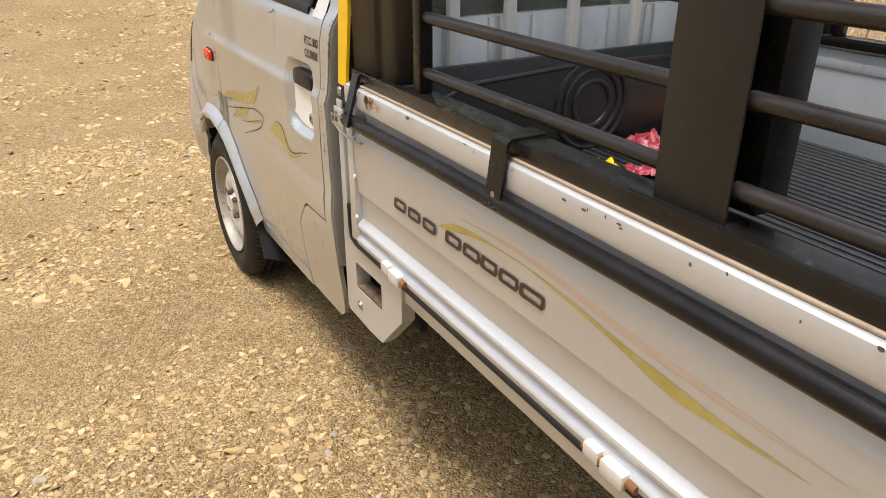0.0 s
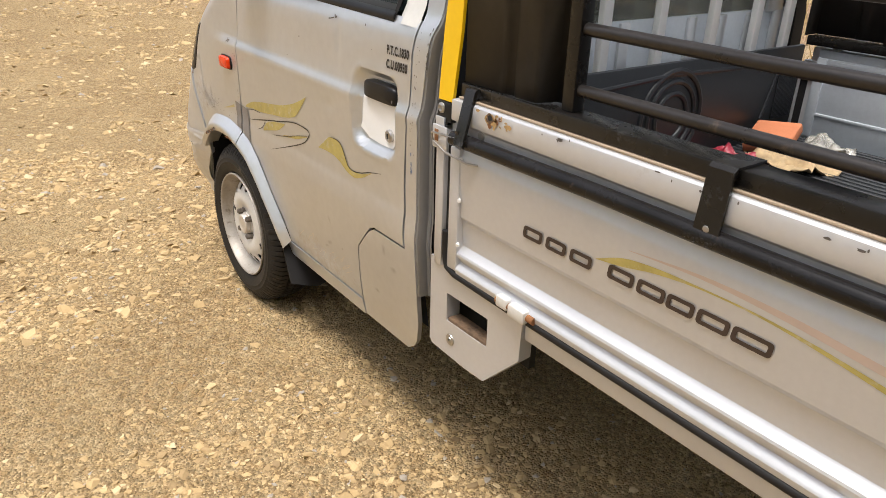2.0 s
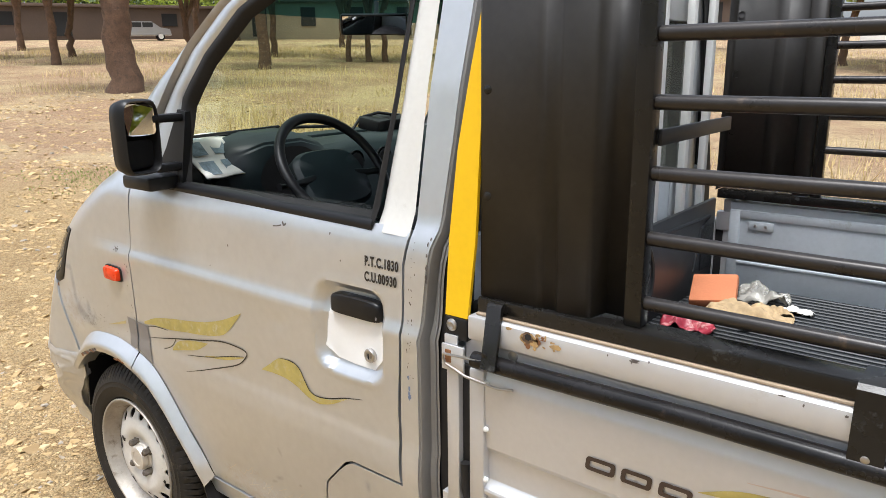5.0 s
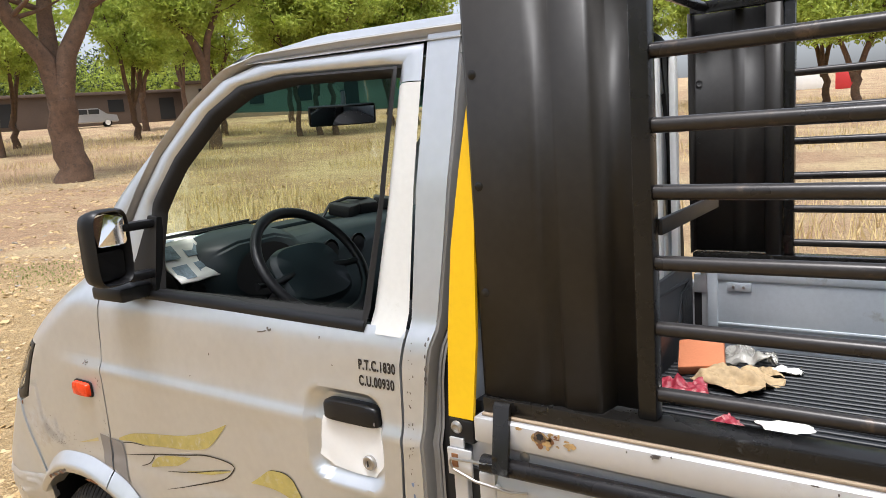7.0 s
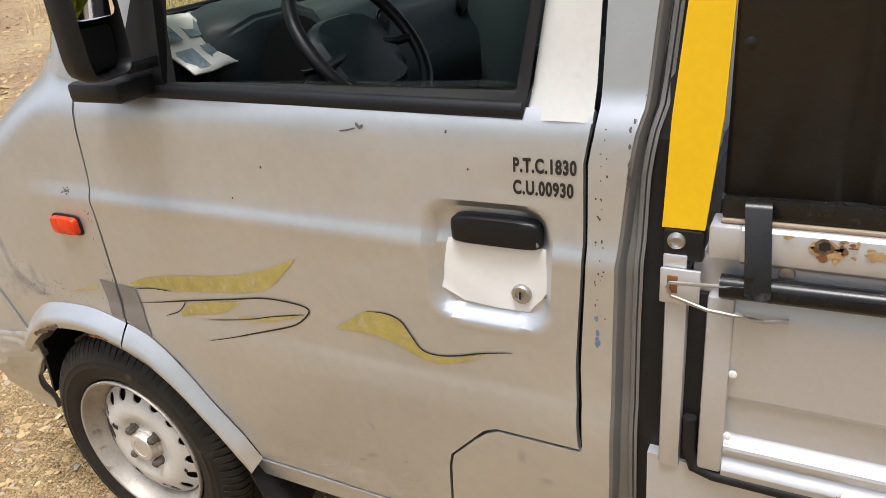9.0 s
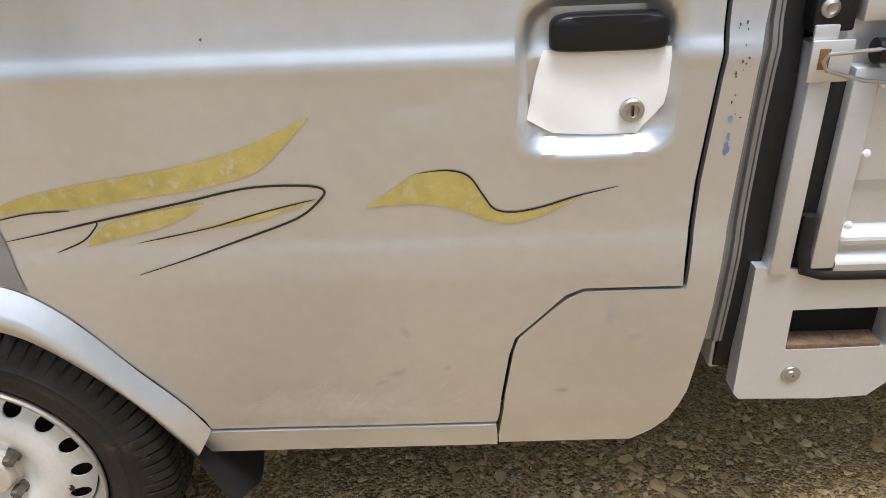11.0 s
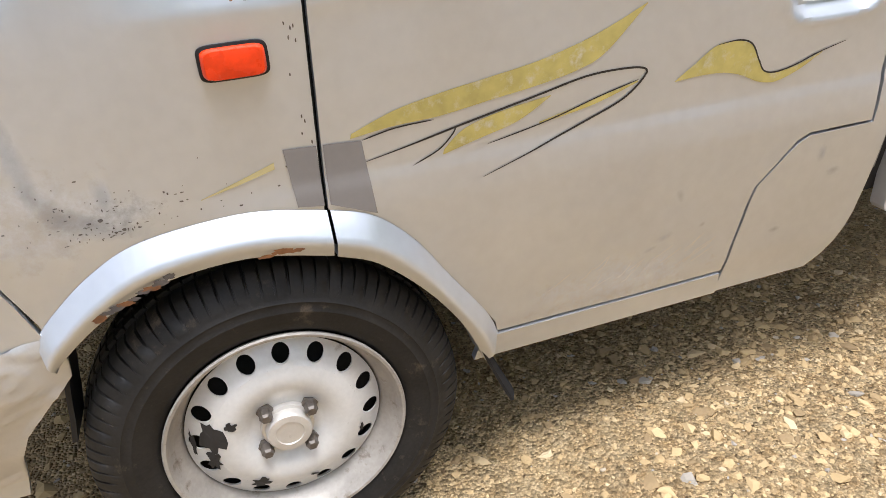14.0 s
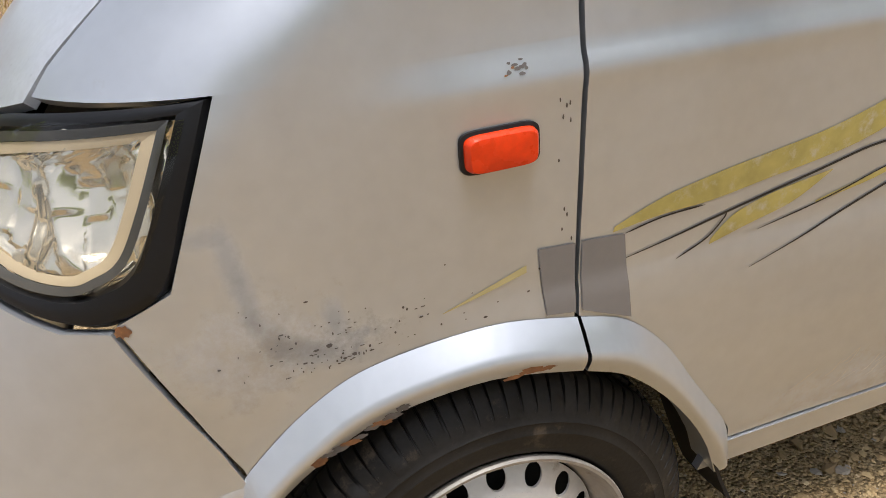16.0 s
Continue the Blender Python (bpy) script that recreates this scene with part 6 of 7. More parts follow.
# steering wheel
SW = Matrix.Translation((0.600, 0.405, 1.255)) @ Euler((0, radians(52), 0)).to_matrix().to_4x4()
bm = bmesh.new()
ringn, tn = 56, 12
vv = [[bm.verts.new(SW @ Vector(((0.178 + 0.0155 * math.cos(b)) * math.cos(a), (0.178 + 0.0155 * math.cos(b)) * math.sin(a), 0.0135 * math.sin(b)))) for b in np.linspace(0, math.tau, tn, endpoint=False)] for a in np.linspace(0, math.tau, ringn, endpoint=False)]
for i in range(ringn):
    for j in range(tn):
        bm.faces.new((vv[i][j], vv[(i + 1) % ringn][j], vv[(i + 1) % ringn][(j + 1) % tn], vv[i][(j + 1) % tn]))
steering = part("steering_wheel", bm, BLACKPLASTIC, truck, "black steering wheel")
bm = bmesh.new()
pad = []
for grow, h in ((1.0, -0.04), (1.0, -0.012), (0.9, 0.002), (0.5, 0.008), (0.0, 0.009)):
    pad.append([bm.verts.new(SW @ Vector((0.018 + 0.098 * grow * abs(math.cos(a)) ** 0.6 * (1 if math.cos(a) > 0 else -1), 0.128 * grow * abs(math.sin(a)) ** 0.6 * (1 if math.sin(a) > 0 else -1), h - 0.012))) for a in np.linspace(0, math.tau, 32, endpoint=False)])
for q, w in zip(pad, pad[1:]):
    for k in range(32):
        bm.faces.new((q[k], q[(k + 1) % 32], w[(k + 1) % 32], w[k]))
part("horn_pad", bm, DASH, steering, "dark horn pad")
for a in (-0.2, 0.2 + math.pi):
    d = Vector((math.sin(a) * 0.4 + 0.25, math.cos(a), 0)).normalized()
    bm = bmesh.new()
    add_tube(bm, [SW @ (d * 0.08 + Vector((0, 0, -0.018))), SW @ (d * 0.13 + Vector((0, 0, -0.012))), SW @ (d * 0.176)], [0.014, 0.010, 0.010], 10)
    part("spoke", bm, BLACKPLASTIC, steering)
bm = bmesh.new()
add_tube(bm, [SW @ Vector((0, 0, -0.02)), SW @ Vector((0.02, 0, -0.30))], [0.045, 0.040], 16)
part("steering_column", bm, BLACKPLASTIC, steering)
bm = bmesh.new()
add_tube(bm, [SW @ Vector((0.0, -0.04, -0.08)), SW @ Vector((0.0, -0.16, -0.06)), SW @ Vector((0, -0.17, -0.06))], [0.006, 0.007, 0.012], 10)
part("stalk", bm, BLACKPLASTIC, steering)
# seats, far door's inside
for y0 in (0.16, 0.84):
    seat = box("seat_cushion", (0.62, y0, 0.66), (1.10, y0 + 0.54, 0.84), SEAT, truck, 0.05, "dark cloth seat cushion")
    box("seat_back", (1.04, y0, 0.78), (1.20, y0 + 0.54, 1.23), SEAT, seat, 0.05, "dark cloth seat back")
trim = box("door_trim", (0.20, WIDTH - 0.085, 0.62), (1.20, WIDTH - 0.06, 1.245), TRIM, truck, 0.012, "grey-green inner door trim")
box("door_trim", (0.40, 0.062, 0.62), (1.20, 0.075, 1.215), TRIM, truck, 0.004, "grey-green inner door trim")
box("arm_rest", (0.55, WIDTH - 0.14, 0.98), (1.05, WIDTH - 0.08, 1.05), DASH, trim, 0.012)
bm = bmesh.new()
add_tube(bm, [(0.62, WIDTH - 0.14, 1.30), (0.63, WIDTH - 0.17, 1.36), (0.66, WIDTH - 0.18, 1.48), (0.68, WIDTH - 0.15, 1.54)], 0.012, 10)
part("grab_handle", bm, BLACKPLASTIC, trim, "black grab handle")
# rear-view mirror
RVM = Matrix.Translation((0.518, 0.676, 1.665)) @ Euler((0, radians(16), radians(-44))).to_matrix().to_4x4()
rear = box("rear_view_mirror", (-0.02, -0.105, -0.033), (0.0, 0.105, 0.033), BLACKPLASTIC, truck, 0.009, "black rear-view mirror", RVM)
box("rear_view_glass", (0.0005, -0.098, -0.027), (0.002, 0.098, 0.027), MIRROR, rear, 0.0, "", RVM)
tube("mirror_stem", [(0.51, 0.69, 1.680), (0.47, 0.74, 1.72), (0.45, 0.76, 1.745)], 0.008, BLACKPLASTIC, rear, 8)
tube("wiper", [(0.06, 0.30, 1.318), (0.045, 0.75, 1.325), (0.05, 0.95, 1.315)], 0.006, BLACKPLASTIC, truck, 8, "black wiper arm")
tube("wiper", [(0.075, 0.22, 1.327), (0.055, 0.65, 1.335)], 0.005, BLACKPLASTIC, truck, 8, "black wiper blade")

# ---- loose things ----
def crumple(name, cx, cy, cz, w, d, h, mat, label, category, seed, n=16, turn=0):
    """A creased sheet lying in folds."""
    bm = bmesh.new()
    vs = []
    for i in range(n + 1):
        for j in range(n + 1):
            u, v = i / n - 0.5, j / n - 0.5
            q = noise.noise(Vector((u * 3.2 + seed, v * 3.2, seed * 1.7)))
            q2 = noise.noise(Vector((u * 8 + seed, v * 8, seed * 2.7)))
            edge = 1 + 0.18 * noise.noise(Vector((u * 5, v * 5, seed)))
            vs.append(bm.verts.new((w * u * edge, d * v * edge, max(0.0, h * (0.45 + 0.7 * q + 0.35 * q2)) * (1 - max(abs(u), abs(v)) * 0.9))))
    for i in range(n):
        for j in range(n):
            bm.faces.new((vs[i * (n + 1) + j], vs[(i + 1) * (n + 1) + j], vs[(i + 1) * (n + 1) + j + 1], vs[i * (n + 1) + j + 1]))
    ob = part(name, bm, mat, None, "", angle=60)
    mod = ob.modifiers.new("thickness", "SOLIDIFY")
    mod.thickness = 0.002
    ob.matrix_basis = pose(cx, cy, cz, 0, 0, turn)
    return tagged(ob, label, category)


FLOOR = 0.786
block = box("foam_block", (-0.070, -0.070, 0.0), (0.070, 0.070, 0.036), BRICK, None, 0.008)
tagged(block, "flat orange block leaning on rubbish on the bed liner", "block")
block.matrix_basis = pose(1.45, 1.235, FLOOR + 0.028, 22, -6, 12)
crumple("red_bag", 1.455, 0.98, FLOOR, 0.15, 0.16, 0.075, REDCLOTH, "crumpled red printed bag on the bed liner", "bag", 3.0, turn=20, n=24)
crumple("red_bag", 1.62, 0.80, FLOOR, 0.10, 0.09, 0.045, REDCLOTH, "small crumpled red printed bag beside a bright packet", "bag", 4.0, turn=50, n=20)
crumple("tan_wrapper", 1.575, 1.13, FLOOR, 0.20, 0.17, 0.07, TANPAPER, "crumpled tan paper wrapping on the bed liner", "wrapping paper", 5.0, turn=-15, n=30)
crumple("tan_wrapper", 1.62, 1.23, FLOOR, 0.12, 0.09, 0.045, TANPAPER, "scrap of tan paper wrapping beside the plastic bag", "wrapping paper", 8.0, turn=30, n=24)
crumple("plastic_bag", 1.57, 1.35, FLOOR, 0.15, 0.10, 0.075, SHEET, "clear crumpled plastic bag on the bed liner", "plastic bag", 11.0, turn=10)
crumple("white_paper", 1.69, 1.28, FLOOR, 0.09, 0.045, 0.03, PAPER, "torn white paper on the bed liner", "paper", 13.0)
crumple("white_paper", 1.757, 0.865, FLOOR, 0.12, 0.08, 0.02, PAPER, "torn white paper lying flat on the liner ribs", "paper", 17.0, turn=35)
crumple("yellow_packet", 1.52, 0.74, FLOOR, 0.10, 0.07, 0.035, YELLOW, "orange and yellow packet on the bed liner", "packet", 23.0, turn=-20)
# newspaper on the dashboard
for k, (x, y, z, w, d, turn, tx) in enumerate([(0.110, 0.340, 1.306, 0.20, 0.36, 30, 4), (0.335, 0.180, 1.280, 0.15, 0.15, 4, 42)]):
    bm = bmesh.new()
    n = 8
    vs = [[bm.verts.new((w * (i / n - 0.5), d * (j / n - 0.5), 0.004 * math.sin(i * 0.9 + k) + 0.003 * math.cos(j * 1.1))) for j in range(n + 1)] for i in range(n + 1)]
    for i in range(n):
        for j in range(n):
            bm.faces.new((vs[i][j], vs[i + 1][j], vs[i + 1][j + 1], vs[i][j + 1]))
    sheet = part("newspaper", bm, PAPER, None)
    mod = sheet.modifiers.new("thickness", "SOLIDIFY")
    mod.thickness = 0.004
    tagged(sheet, "folded newspaper lying on the dashboard", "newspaper")
    sheet.matrix_basis = pose(x, y, z + 0.008, 0, tx, turn)
    for i in range(2):
        for j in range(2):
            b = box("print_block", (w * (i * 0.5 - 0.42), d * (j * 0.5 - 0.42), 0.0066), (w * (i * 0.5 - 0.42) + w * 0.34, d * (j * 0.5 - 0.42) + d * 0.34, 0.0072), PRINT, sheet, 0.0)
# gadgets with leads on the dash
for k, (x, y, a) in enumerate([(0.13, 1.06, 20), (0.12, 1.17, -25), (0.15, 1.28, 40)]):
    g = box("phone_holder", (-0.045, -0.06, 0.0), (0.045, 0.06, 0.048), BLACKPLASTIC, None, 0.01)
    tagged(g, "small black gadget with leads on the dashboard", "gadget")
    g.matrix_basis = pose(x, y, 1.296, 0, 12, a)
tagged(tube("charging_lead", [(0.12, 0.95, 1.300), (0.10, 1.02, 1.345), (0.12, 1.10, 1.360), (0.13, 1.20, 1.345), (0.15, 1.34, 1.302)], 0.006, BLACKPLASTIC, None, 8), "black charging lead looped on the dashboard", "cable")

# ---- ground ----
def ground_z(x, y):
    run = max(0.0, -0.75 * x + 0.6 * y - 3.0)
    return 0.068 * (math.sqrt(min(run, 130.0) ** 2 + 4) - 2)


def relief(x, y):
    near = math.exp(-((x - 0.6) ** 2 + (y + 0.6) ** 2) / 60.0)
    v = Vector((x, y, 0))
    return -0.036 + ground_z(x, y) + 0.018 * noise.noise(v * 0.9) * near + 0.010 * noise.noise(v * 3.1) * near + 0.05 * noise.noise(v * 0.12)


def axis(near0, near1, step, far, grow=1.25):
    mid = list(np.arange(near0, near1, step))
    up, s = [near1], step
    while up[-1] < far:
        s *= grow
        up.append(up[-1] + s)
    down, s = [], step
    last = near0
    while last > -far:
        s *= grow
        last -= s
        down.append(last)
    return down[::-1] + mid + up


gx, gy = axis(-3.0, 4.0, 0.05, 900), axis(-3.0, 2.5, 0.05, 900)
gv = [(x, y, relief(x, y) - 0.05 * noise.noise(Vector((0.6, -0.6, 0)) * 0.12)) for x in gx for y in gy]
ny = len(gy)
ground = mesh_object("ground", gv, [(i * ny + k, (i + 1) * ny + k, (i + 1) * ny + k + 1, i * ny + k + 1) for i in range(len(gx) - 1) for k in range(ny - 1)], GRAVEL)
tagged(ground, "pale yellow stony soil with loose gravel", "ground", kind="structure")


def floor_at(x, y):
    return relief(x, y) - 0.05 * noise.noise(Vector((0.6, -0.6, 0)) * 0.12)


def scatter_stones(name, count, box4, sizes, seed, label, power=4, bare=0.10):
    rnd = random.Random(seed)
    t = (1 + 5 ** 0.5) / 2
    ico = np.array([(-1, t, 0), (1, t, 0), (-1, -t, 0), (1, -t, 0), (0, -1, t), (0, 1, t), (0, -1, -t), (0, 1, -t), (t, 0, -1), (t, 0, 1), (-t, 0, -1), (-t, 0, 1)]) / 1.9
    tri = np.array([(0, 11, 5), (0, 5, 1), (0, 1, 7), (0, 7, 10), (0, 10, 11), (1, 5, 9), (5, 11, 4), (11, 10, 2), (10, 7, 6), (7, 1, 8), (3, 9, 4), (3, 4, 2), (3, 2, 6), (3, 6, 8), (3, 8, 9), (4, 9, 5), (2, 4, 11), (6, 2, 10), (8, 6, 7), (9, 8, 1)])
    rng = np.random.RandomState(seed)
    vs, fs = [], []
    for k in range(count):
        x, y = rnd.uniform(box4[0], box4[1]), rnd.uniform(box4[2], box4[3])
        if noise.noise(Vector((x * 1.3, y * 1.3, 4))) < -bare + 0.7 * (rnd.random() - 0.5):
            continue
        r = sizes[0] + (sizes[1] - sizes[0]) * rnd.random() ** power
        a = rnd.random() * math.tau
        p = ico * (r * (0.6 + 0.6 * rng.rand(12, 1)))
        p += r * 0.55 * (rng.rand(12, 3) - 0.5)
        p[:, 2] *= 0.35 + 0.35 * rnd.random()
        p[:, 0] *= 0.9 + 0.9 * rnd.random()
        c, s = math.cos(a), math.sin(a)
        tip = rnd.uniform(-0.4, 0.4)
        p[:, 2] += tip * p[:, 0]
        q = np.column_stack((p[:, 0] * c - p[:, 1] * s + x, p[:, 0] * s + p[:, 1] * c + y, p[:, 2] + floor_at(x, y) - 0.05 * r))
        fs.append(tri + 12 * len(vs))
        vs.append(q)
    ob = mesh_object(name, np.vstack(vs).tolist(), np.vstack(fs).tolist(), STONE, None, "", smooth=False)
    return tagged(ob, label, "gravel", kind="stuff")


scatter_stones("gravel", 72000, (-2.4, 3.3, -2.0, 0.9), (0.0022, 0.009), 5, "loose pale gravel strewn over the soil")
scatter_stones("gravel", 23000, (-2.6, 3.2, -1.9, 0.5), (0.0032, 0.0180), 9, "larger pale chips of stone pressed into the soil", 3.6, 0.05)
scatter_stones("gravel", 36000, (-9.0, 0.0, -5.0, 4.0), (0.005, 0.032), 6, "loose pale gravel strewn over the soil", 3.6, 0.1)
scatter_stones("gravel", 11000, (-18.0, -5.0, 1.0, 12.0), (0.008, 0.055), 12, "stones and litter strewn across the dry field", 3.0, 0.2)

# ---- trees, dry grass and what stands far behind ----
def add_limb(bm, pts, r0, r1, seg=9):
    n = len(pts)
    add_tube(bm, pts, [r0 + (r1 - r0) * i / (n - 1) for i in range(n)], seg, cap=True)


def pine(x, y, height, trunk_r, seed, fork=0.3, lean=0.0, crown_r=2.4, low=0.45, ways=(), label="tall pine with reddish bark and a loose green crown"):
    rnd = random.Random(seed)
    base = tagged(new("pine_tree"), label, "tree", "pines round the field")
    z0 = floor_at(x, y)
    base.matrix_basis = pose(x, y, z0)
    bm = bmesh.new()
    tips = []
    pts, rad = [Vector((0, 0, -0.3)), Vector((0, 0, 0.02))], [trunk_r * 1.45, trunk_r * 1.25]
    split = height * fork
    m = 6
    for k in range(1, m + 1):
        u = k / m
        pts.append(Vector((lean * u * split + 0.05 * rnd.gauss(0, 1), 0.05 * rnd.gauss(0, 1), split * u)))
        rad.append(trunk_r * (1.05 - 0.2 * u))
    add_tube(bm, pts, rad, 12)
    top = pts[-1]
    for a0 in range(len(ways) or (3 if fork < 0.5 else 2)):
        ang = radians(ways[a0]) if ways else a0 * 2.2 + rnd.random() * 1.5
        reach = crown_r * (0.35 + 0.45 * rnd.random())
        end = Vector((math.cos(ang) * reach + lean * height, math.sin(ang) * reach, height * (0.78 + 0.2 * rnd.random())))
        line = [top + (end - top) * (k / 5) + Vector((rnd.gauss(0, 0.10), rnd.gauss(0, 0.10), 0.05 * k)) for k in range(6)]
        line[0] = top - Vector((0, 0, 0.3))
        add_limb(bm, line, trunk_r * 0.72, trunk_r * 0.16)
        for k in range(2, 6):
            for j in range(2):
                d = Vector((rnd.gauss(0, 1), rnd.gauss(0, 1), 0.25 + 0.4 * rnd.random())).normalized()
                e = line[k] + d * crown_r * (0.35 + 0.4 * rnd.random())
                add_limb(bm, [line[k], (line[k] + e) / 2 + Vector((0, 0, -0.08)), e], trunk_r * 0.20, 0.015, 6)
                tips += [e, (line[k] + e) / 2]
            tips.append(line[k])
    part("trunk", bm, BARK, base, "forked reddish-brown trunk and limbs", angle=70)
    rng = np.random.RandomState(seed)
    near = x < 0 < y
    count, size = (46, 0.62) if near else (16, 1.3)
    tips = np.array([tuple(t) for t in tips if t.z >= height * low])
    cen = tips[:, None] + rng.normal(0, 0.30 * crown_r / 2.4, (len(tips), 5, 3)) * (1, 1, 0.6)
    p = (cen[:, :, None] + rng.normal(0, 0.22, (len(tips), 5, count, 3)) * (1.1, 1.1, 0.7)).reshape(-1, 3)
    d = rng.normal(0, 1, p.shape)
    d /= np.linalg.norm(d, axis=1)[:, None]
    e = np.cross(d, rng.normal(0, 1, p.shape))
    e /= np.linalg.norm(e, axis=1)[:, None]
    L, W = size * (0.20 + 0.16 * rng.rand(len(p), 1)), size * (0.045 + 0.045 * rng.rand(len(p), 1))
    vs = np.stack((p - e * W, p + e * W, p + d * L + e * W * 0.4, p + d * L - e * W * 0.4), axis=1).reshape(-1, 3).tolist()
    fs = np.arange(4 * len(p)).reshape(-1, 4).tolist()
    mesh_object("crown", vs, fs, FOLIAGE, base, "loose clumps of yellow-green needles", smooth=False)
    return base


pine(-17.3, 9.5, 9.0, 0.40, 1, 0.24, 0.0, 3.2, 0.62, (242, 70, 150))
pine(-31.5, 20.8, 7.6, 0.17, 41, 0.25, 0.0, 3.3, 0.28)
pine(-0.9, 31.9, 6.2, 0.17, 43, 0.25, 0.0, 3.0, 0.25)
pine(-4.4, 35.0, 6.4, 0.17, 44, 0.25, 0.0, 3.0, 0.25)
pine(2.8, 37.0, 6.4, 0.17, 45, 0.25, 0.0, 3.0, 0.25)
pine(-35.0, 16.6, 7.4, 0.16, 46, 0.22, 0.0, 3.4, 0.24)
pine(-36.5, 12.0, 7.2, 0.16, 47, 0.22, 0.0, 3.3, 0.24)
pine(-27.5, 23.0, 7.4, 0.16, 42, 0.25, 0.0, 3.2, 0.30)
# three pines out of view, added for what the wing mirror reflects
pine(17.0, -1.0, 8.0, 0.30, 31, 0.4, 0.02, 2.8, 0.5)
pine(20.0, 2.4, 8.0, 0.26, 32, 0.4, 0.0, 2.8, 0.5)
pine(15.0, -4.2, 8.5, 0.28, 33, 0.4, -0.02, 2.8, 0.5)
pine(-21.5, 17.6, 8.0, 0.22, 2, 0.42, 0.0, 2.8, 0.5)
for k, (x, y, h, r, f) in enumerate([(-21.6, 23.6, 7.0, 0.13, 0.30), (-21.0, 24.0, 7.2, 0.13, 0.36), (-22.3, 23.0, 6.8, 0.12, 0.33), (-21.6, 28.9, 7.0, 0.15, 0.28), (-20.6, 29.6, 7.0, 0.13, 0.3), (-40, 27, 8, 0.2, 0.3),
                                     (-30, 13.5, 7, 0.17, 0.33), (-33, 33, 8, 0.18, 0.3), (-20, 38, 8, 0.18, 0.3), (-9, 41, 7.5, 0.17, 0.3), (-2.8, 38.6, 6.5, 0.17, 0.26), (3.5, 43, 7, 0.17, 0.28), (-38, 10, 8, 0.2, 0.3), (-44, 18, 8, 0.2, 0.3),
                                     (-30, 42, 8, 0.2, 0.3), (-14, 46, 8, 0.2, 0.3), (9, 47, 8, 0.2, 0.3), (-48, 36, 9, 0.2, 0.3), (-26, 4.0, 7.5, 0.18, 0.3),
                                     # unseen from here on: added behind the camera to darken the paint's reflections
                                     (3, -17, 7, 0.2, 0.3), (-5, -15, 7, 0.2, 0.3), (9, -14, 7.5, 0.2, 0.3), (14, -7, 7.5, 0.25, 0.3), (12, -10, 7, 0.2, 0.3), (18, -3, 7.5, 0.2, 0.3), (-12, -18, 8, 0.2, 0.3), (-1, -22, 8, 0.2, 0.3), (7, -22, 8, 0.2, 0.3), (-18, -14, 8, 0.2, 0.3), (20, -12, 8, 0.2, 0.3)]):
    pine(x, y, h, r, 10 + k, f, 0.03 * (k % 3 - 1), 2.3 + 0.3 * (k % 3), 0.36)


def grass(name, spots, mat, seed, label, tall=(0.10, 0.34)):
    rng = np.random.RandomState(seed)
    vs, fs, c = [], [], 0
    for x, y, r, count in spots:
        for k in range(count):
            px, py = x + rng.normal(0, r), y + rng.normal(0, r)
            z = floor_at(px, py) - 0.01
            h = rng.uniform(*tall)
            a = rng.rand() * math.tau
            w = 0.006 + 0.010 * rng.rand()
            dx, dy = math.cos(a) * w, math.sin(a) * w
            bx, by = rng.normal(0, 0.22, 2) * h
            vs += [(px - dx, py - dy, z), (px + dx, py + dy, z), (px + bx, py + by, z + h)]
            fs.append((c, c + 1, c + 2))
            c += 3
    return tagged(mesh_object(name, vs, fs, mat, None, "", smooth=False), label, "grass", kind="stuff")


rnd = random.Random(11)
spots = []
for k in range(620):
    d = 17 + 30 * rnd.random() ** 0.8
    a = math.radians(88 + 85 * rnd.random())
    x, y = 1 + d * math.cos(a), d * math.sin(a)
    if noise.noise(Vector((x * 0.16, y * 0.16, 7))) > -0.02 or d > 33:
        spots.append((x, y, 0.6, 46))
grass("dry_grass", spots, STRAW, 3, "tall dry straw-coloured grass across the field")
spots = [(3 + rnd.gauss(0, 3.0), 8 + rnd.random() * 4, 0.4, 30) for k in range(60)] + [(-6 + rnd.gauss(0, 2.5), 6.5 + rnd.random() * 4, 0.4, 30) for k in range(60)]
grass("dry_grass", spots, STRAW, 5, "tufts of dry grass beside the lot", (0.15, 0.42))
grass("green_grass", [(-7.2 + rnd.gauss(0, 0.7), 3.4 + rnd.gauss(0, 0.35), 0.2, 30) for k in range(22)], GREENGRASS, 7, "low patch of green weeds", (0.015, 0.045))

# low scrub and buildings behind the trees
for k in range(40):
    d = 76 + 8 * rnd.random()
    a = math.radians(128 + 46 * k / 40)
    x, y = d * math.cos(a), d * math.sin(a)
    rng = np.random.RandomState(k)
    p = rng.normal(0, 1, (1500, 3)) * (2.0, 2.0, 1.3) + (0, 0, 3.4 + 1.2 * rng.rand())
    p = p[p[:, 2] > 0.1]
    e, f = rng.normal(0, 0.14, p.shape), rng.normal(0, 0.14, p.shape)
    vs = np.stack((p - e, p + e, p + f), axis=1).reshape(-1, 3).tolist()
    fs = np.arange(3 * len(p)).reshape(-1, 3).tolist()
    bush = mesh_object("crown", vs, fs, SCRUB if k % 2 else FOLIAGE, None, "", smooth=False)
    bush.name = "bush"
    tagged(bush, "dense dark green bush at the field's edge", "bush", "bushes at the field's edge")
    bush.matrix_basis = pose(x, y, floor_at(x, y) - 0.2)


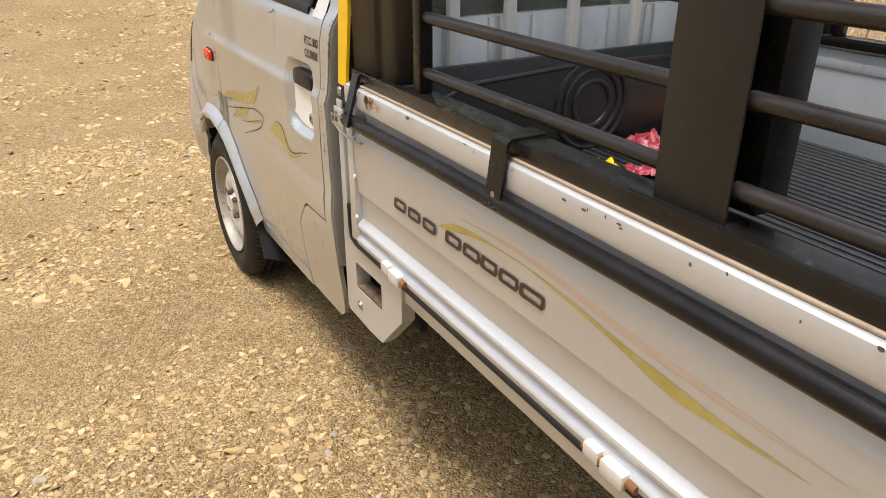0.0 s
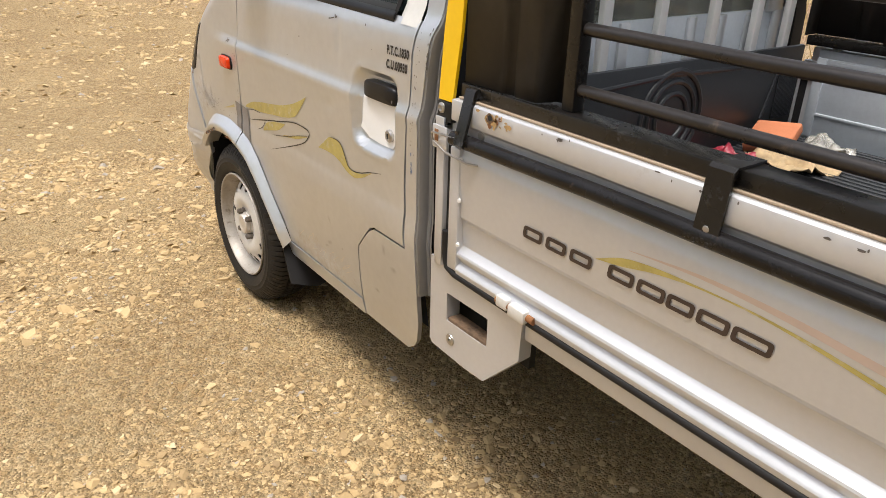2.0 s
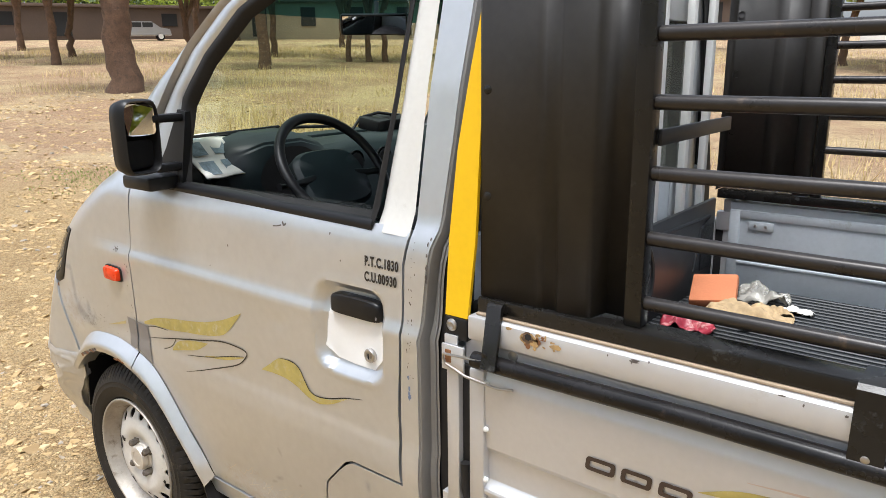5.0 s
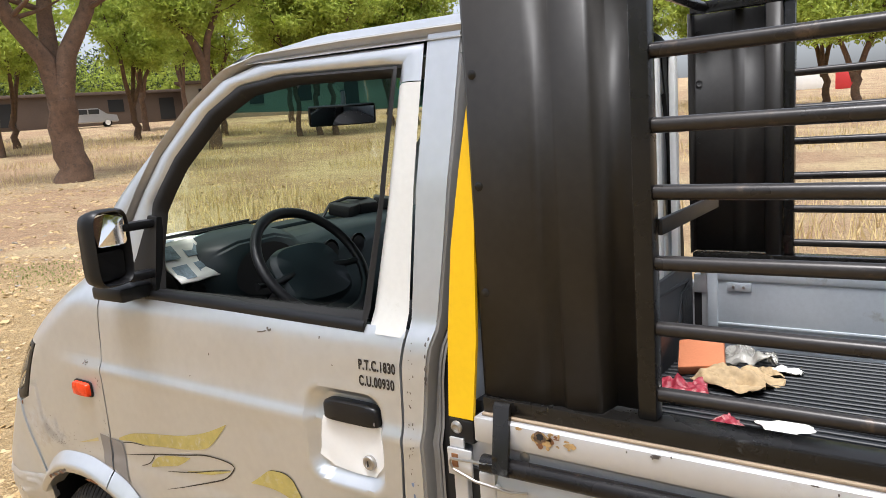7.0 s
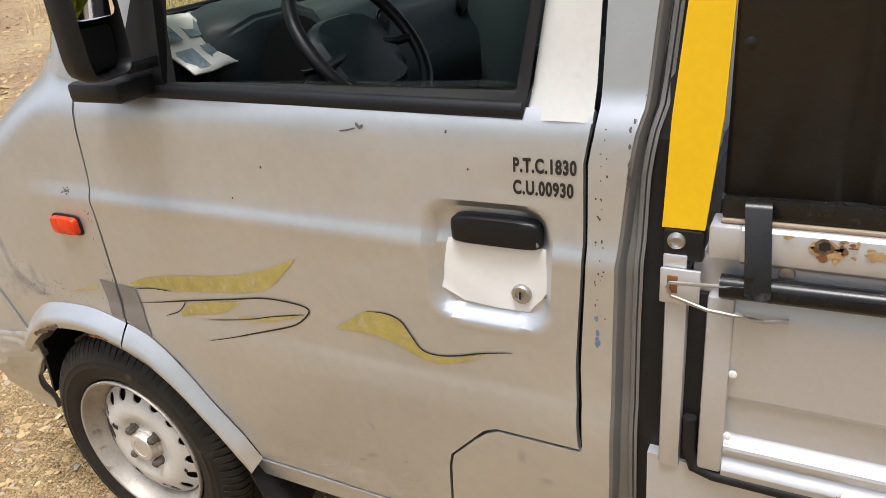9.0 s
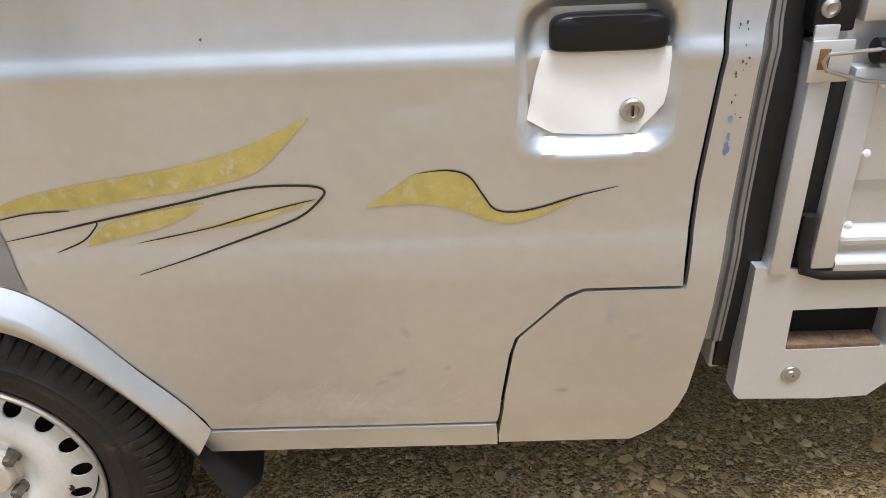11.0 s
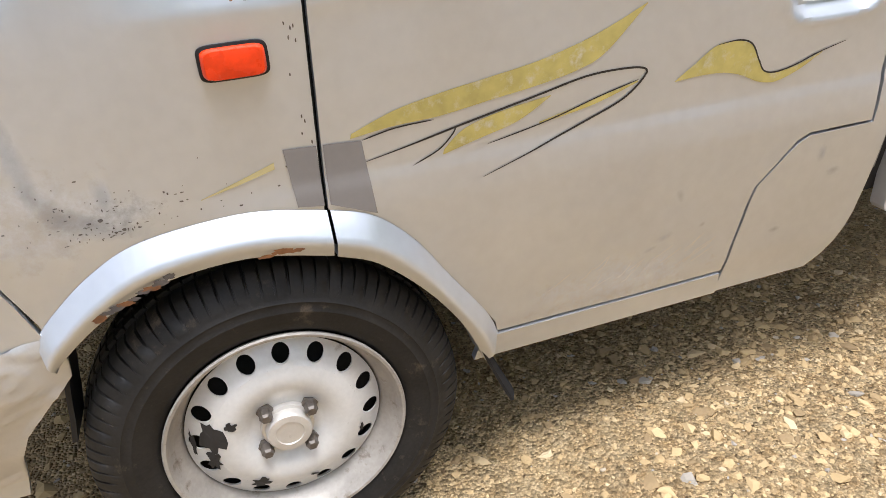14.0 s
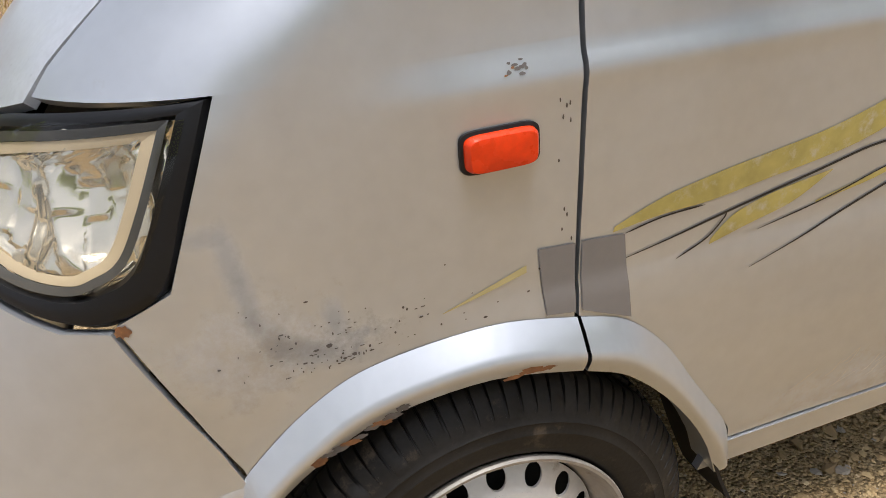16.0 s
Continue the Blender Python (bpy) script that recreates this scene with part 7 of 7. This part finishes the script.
def building(x, y, turn, w, h, mat, label):
    base = tagged(new("house"), label, "house")
    base.matrix_basis = pose(x, y, floor_at(x, y), 0, 0, turn)
    box("wall", (-w / 2, -3, -0.5), (w / 2, 3, h), mat, base, 0.02)
    box("roof", (-w / 2 - 0.4, -3.4, h), (w / 2 + 0.4, 3.4, h + 0.25), WALLFAR, base, 0.02, "brown flat roof")
    for k in range(int(w // 4)):
        cx = -w / 2 + 2 + 4 * k
        box("window" if k % 3 else "door", (cx - 0.6, -3.06, 0.1 if k % 3 == 0 else 0.9), (cx + 0.6, -2.98, h - 0.4), DARK, base, 0.0)
    return base


building(-60, 31.5, 62, 34, 2.3, WALLFAR, "long low brown building behind the trees")
building(-46, 46, 45, 18, 2.8, WALLPALE, "low pale building behind the trees")
building(-30, 62, 25, 24, 3.0, WALLFAR, "low brown building behind the trees")
for k in range(9):
    x = -8 + k * 3.2
    stall = box("red_panel", (x, 60, floor_at(x, 60)), (x + (1.4 if k % 2 else 2.6), 60.2, floor_at(x, 60) + 1.4), REDPANEL if k % 2 else WHITE, None, 0.01)
    stall.name = "fence_panel"
    tagged(stall, "red painted fence panel far across the field" if k % 2 else "white painted fence panel far across the field", "fence panel", "fence panels across the field")


def far_car(x, y, turn):
    car = tagged(new("car"), "grey parked car beside the far building", "car")
    car.matrix_basis = pose(x, y, floor_at(x, y), 0, 0, turn)
    bm = bmesh.new()
    pr = [(-2.1, 0.35), (-2.15, 0.75), (-1.9, 0.9), (-1.2, 0.95), (-0.7, 1.40), (0.7, 1.42), (1.3, 0.98), (2.0, 0.85), (2.1, 0.4)]
    a = [bm.verts.new((px, -0.85, pz)) for px, pz in pr]
    b = [bm.verts.new((px, 0.85, pz)) for px, pz in pr]
    bm.faces.new(a)
    bm.faces.new(b)
    for k in range(len(pr)):
        bm.faces.new((a[k], a[(k + 1) % len(pr)], b[(k + 1) % len(pr)], b[k]))
    part("body", bm, CARGREY, car)
    for px in (-1.3, 1.3):
        for py, sg in ((-0.87, 1), (0.87, -1)):
            lathe("wheel", [(0.30, 0.0), (0.30, 0.2), (0.0, 0.2)], TYRE, car, 20, (px, py, 0.30), "", sg)
            lathe("wheel_cover", [(0.19, -0.01), (0.0, -0.01)], RIM, car, 20, (px, py, 0.30), "", sg)
    for x0, x1 in ((-0.98, -0.05), (0.05, 0.98)):
        for py in (-0.856, 0.852):
            box("window", (x0 * 0.8, py, 0.98), (x1 * 0.8, py + 0.004, 1.33), DARK, car, 0.0)


far_car(-52.5, 30.5, 62)
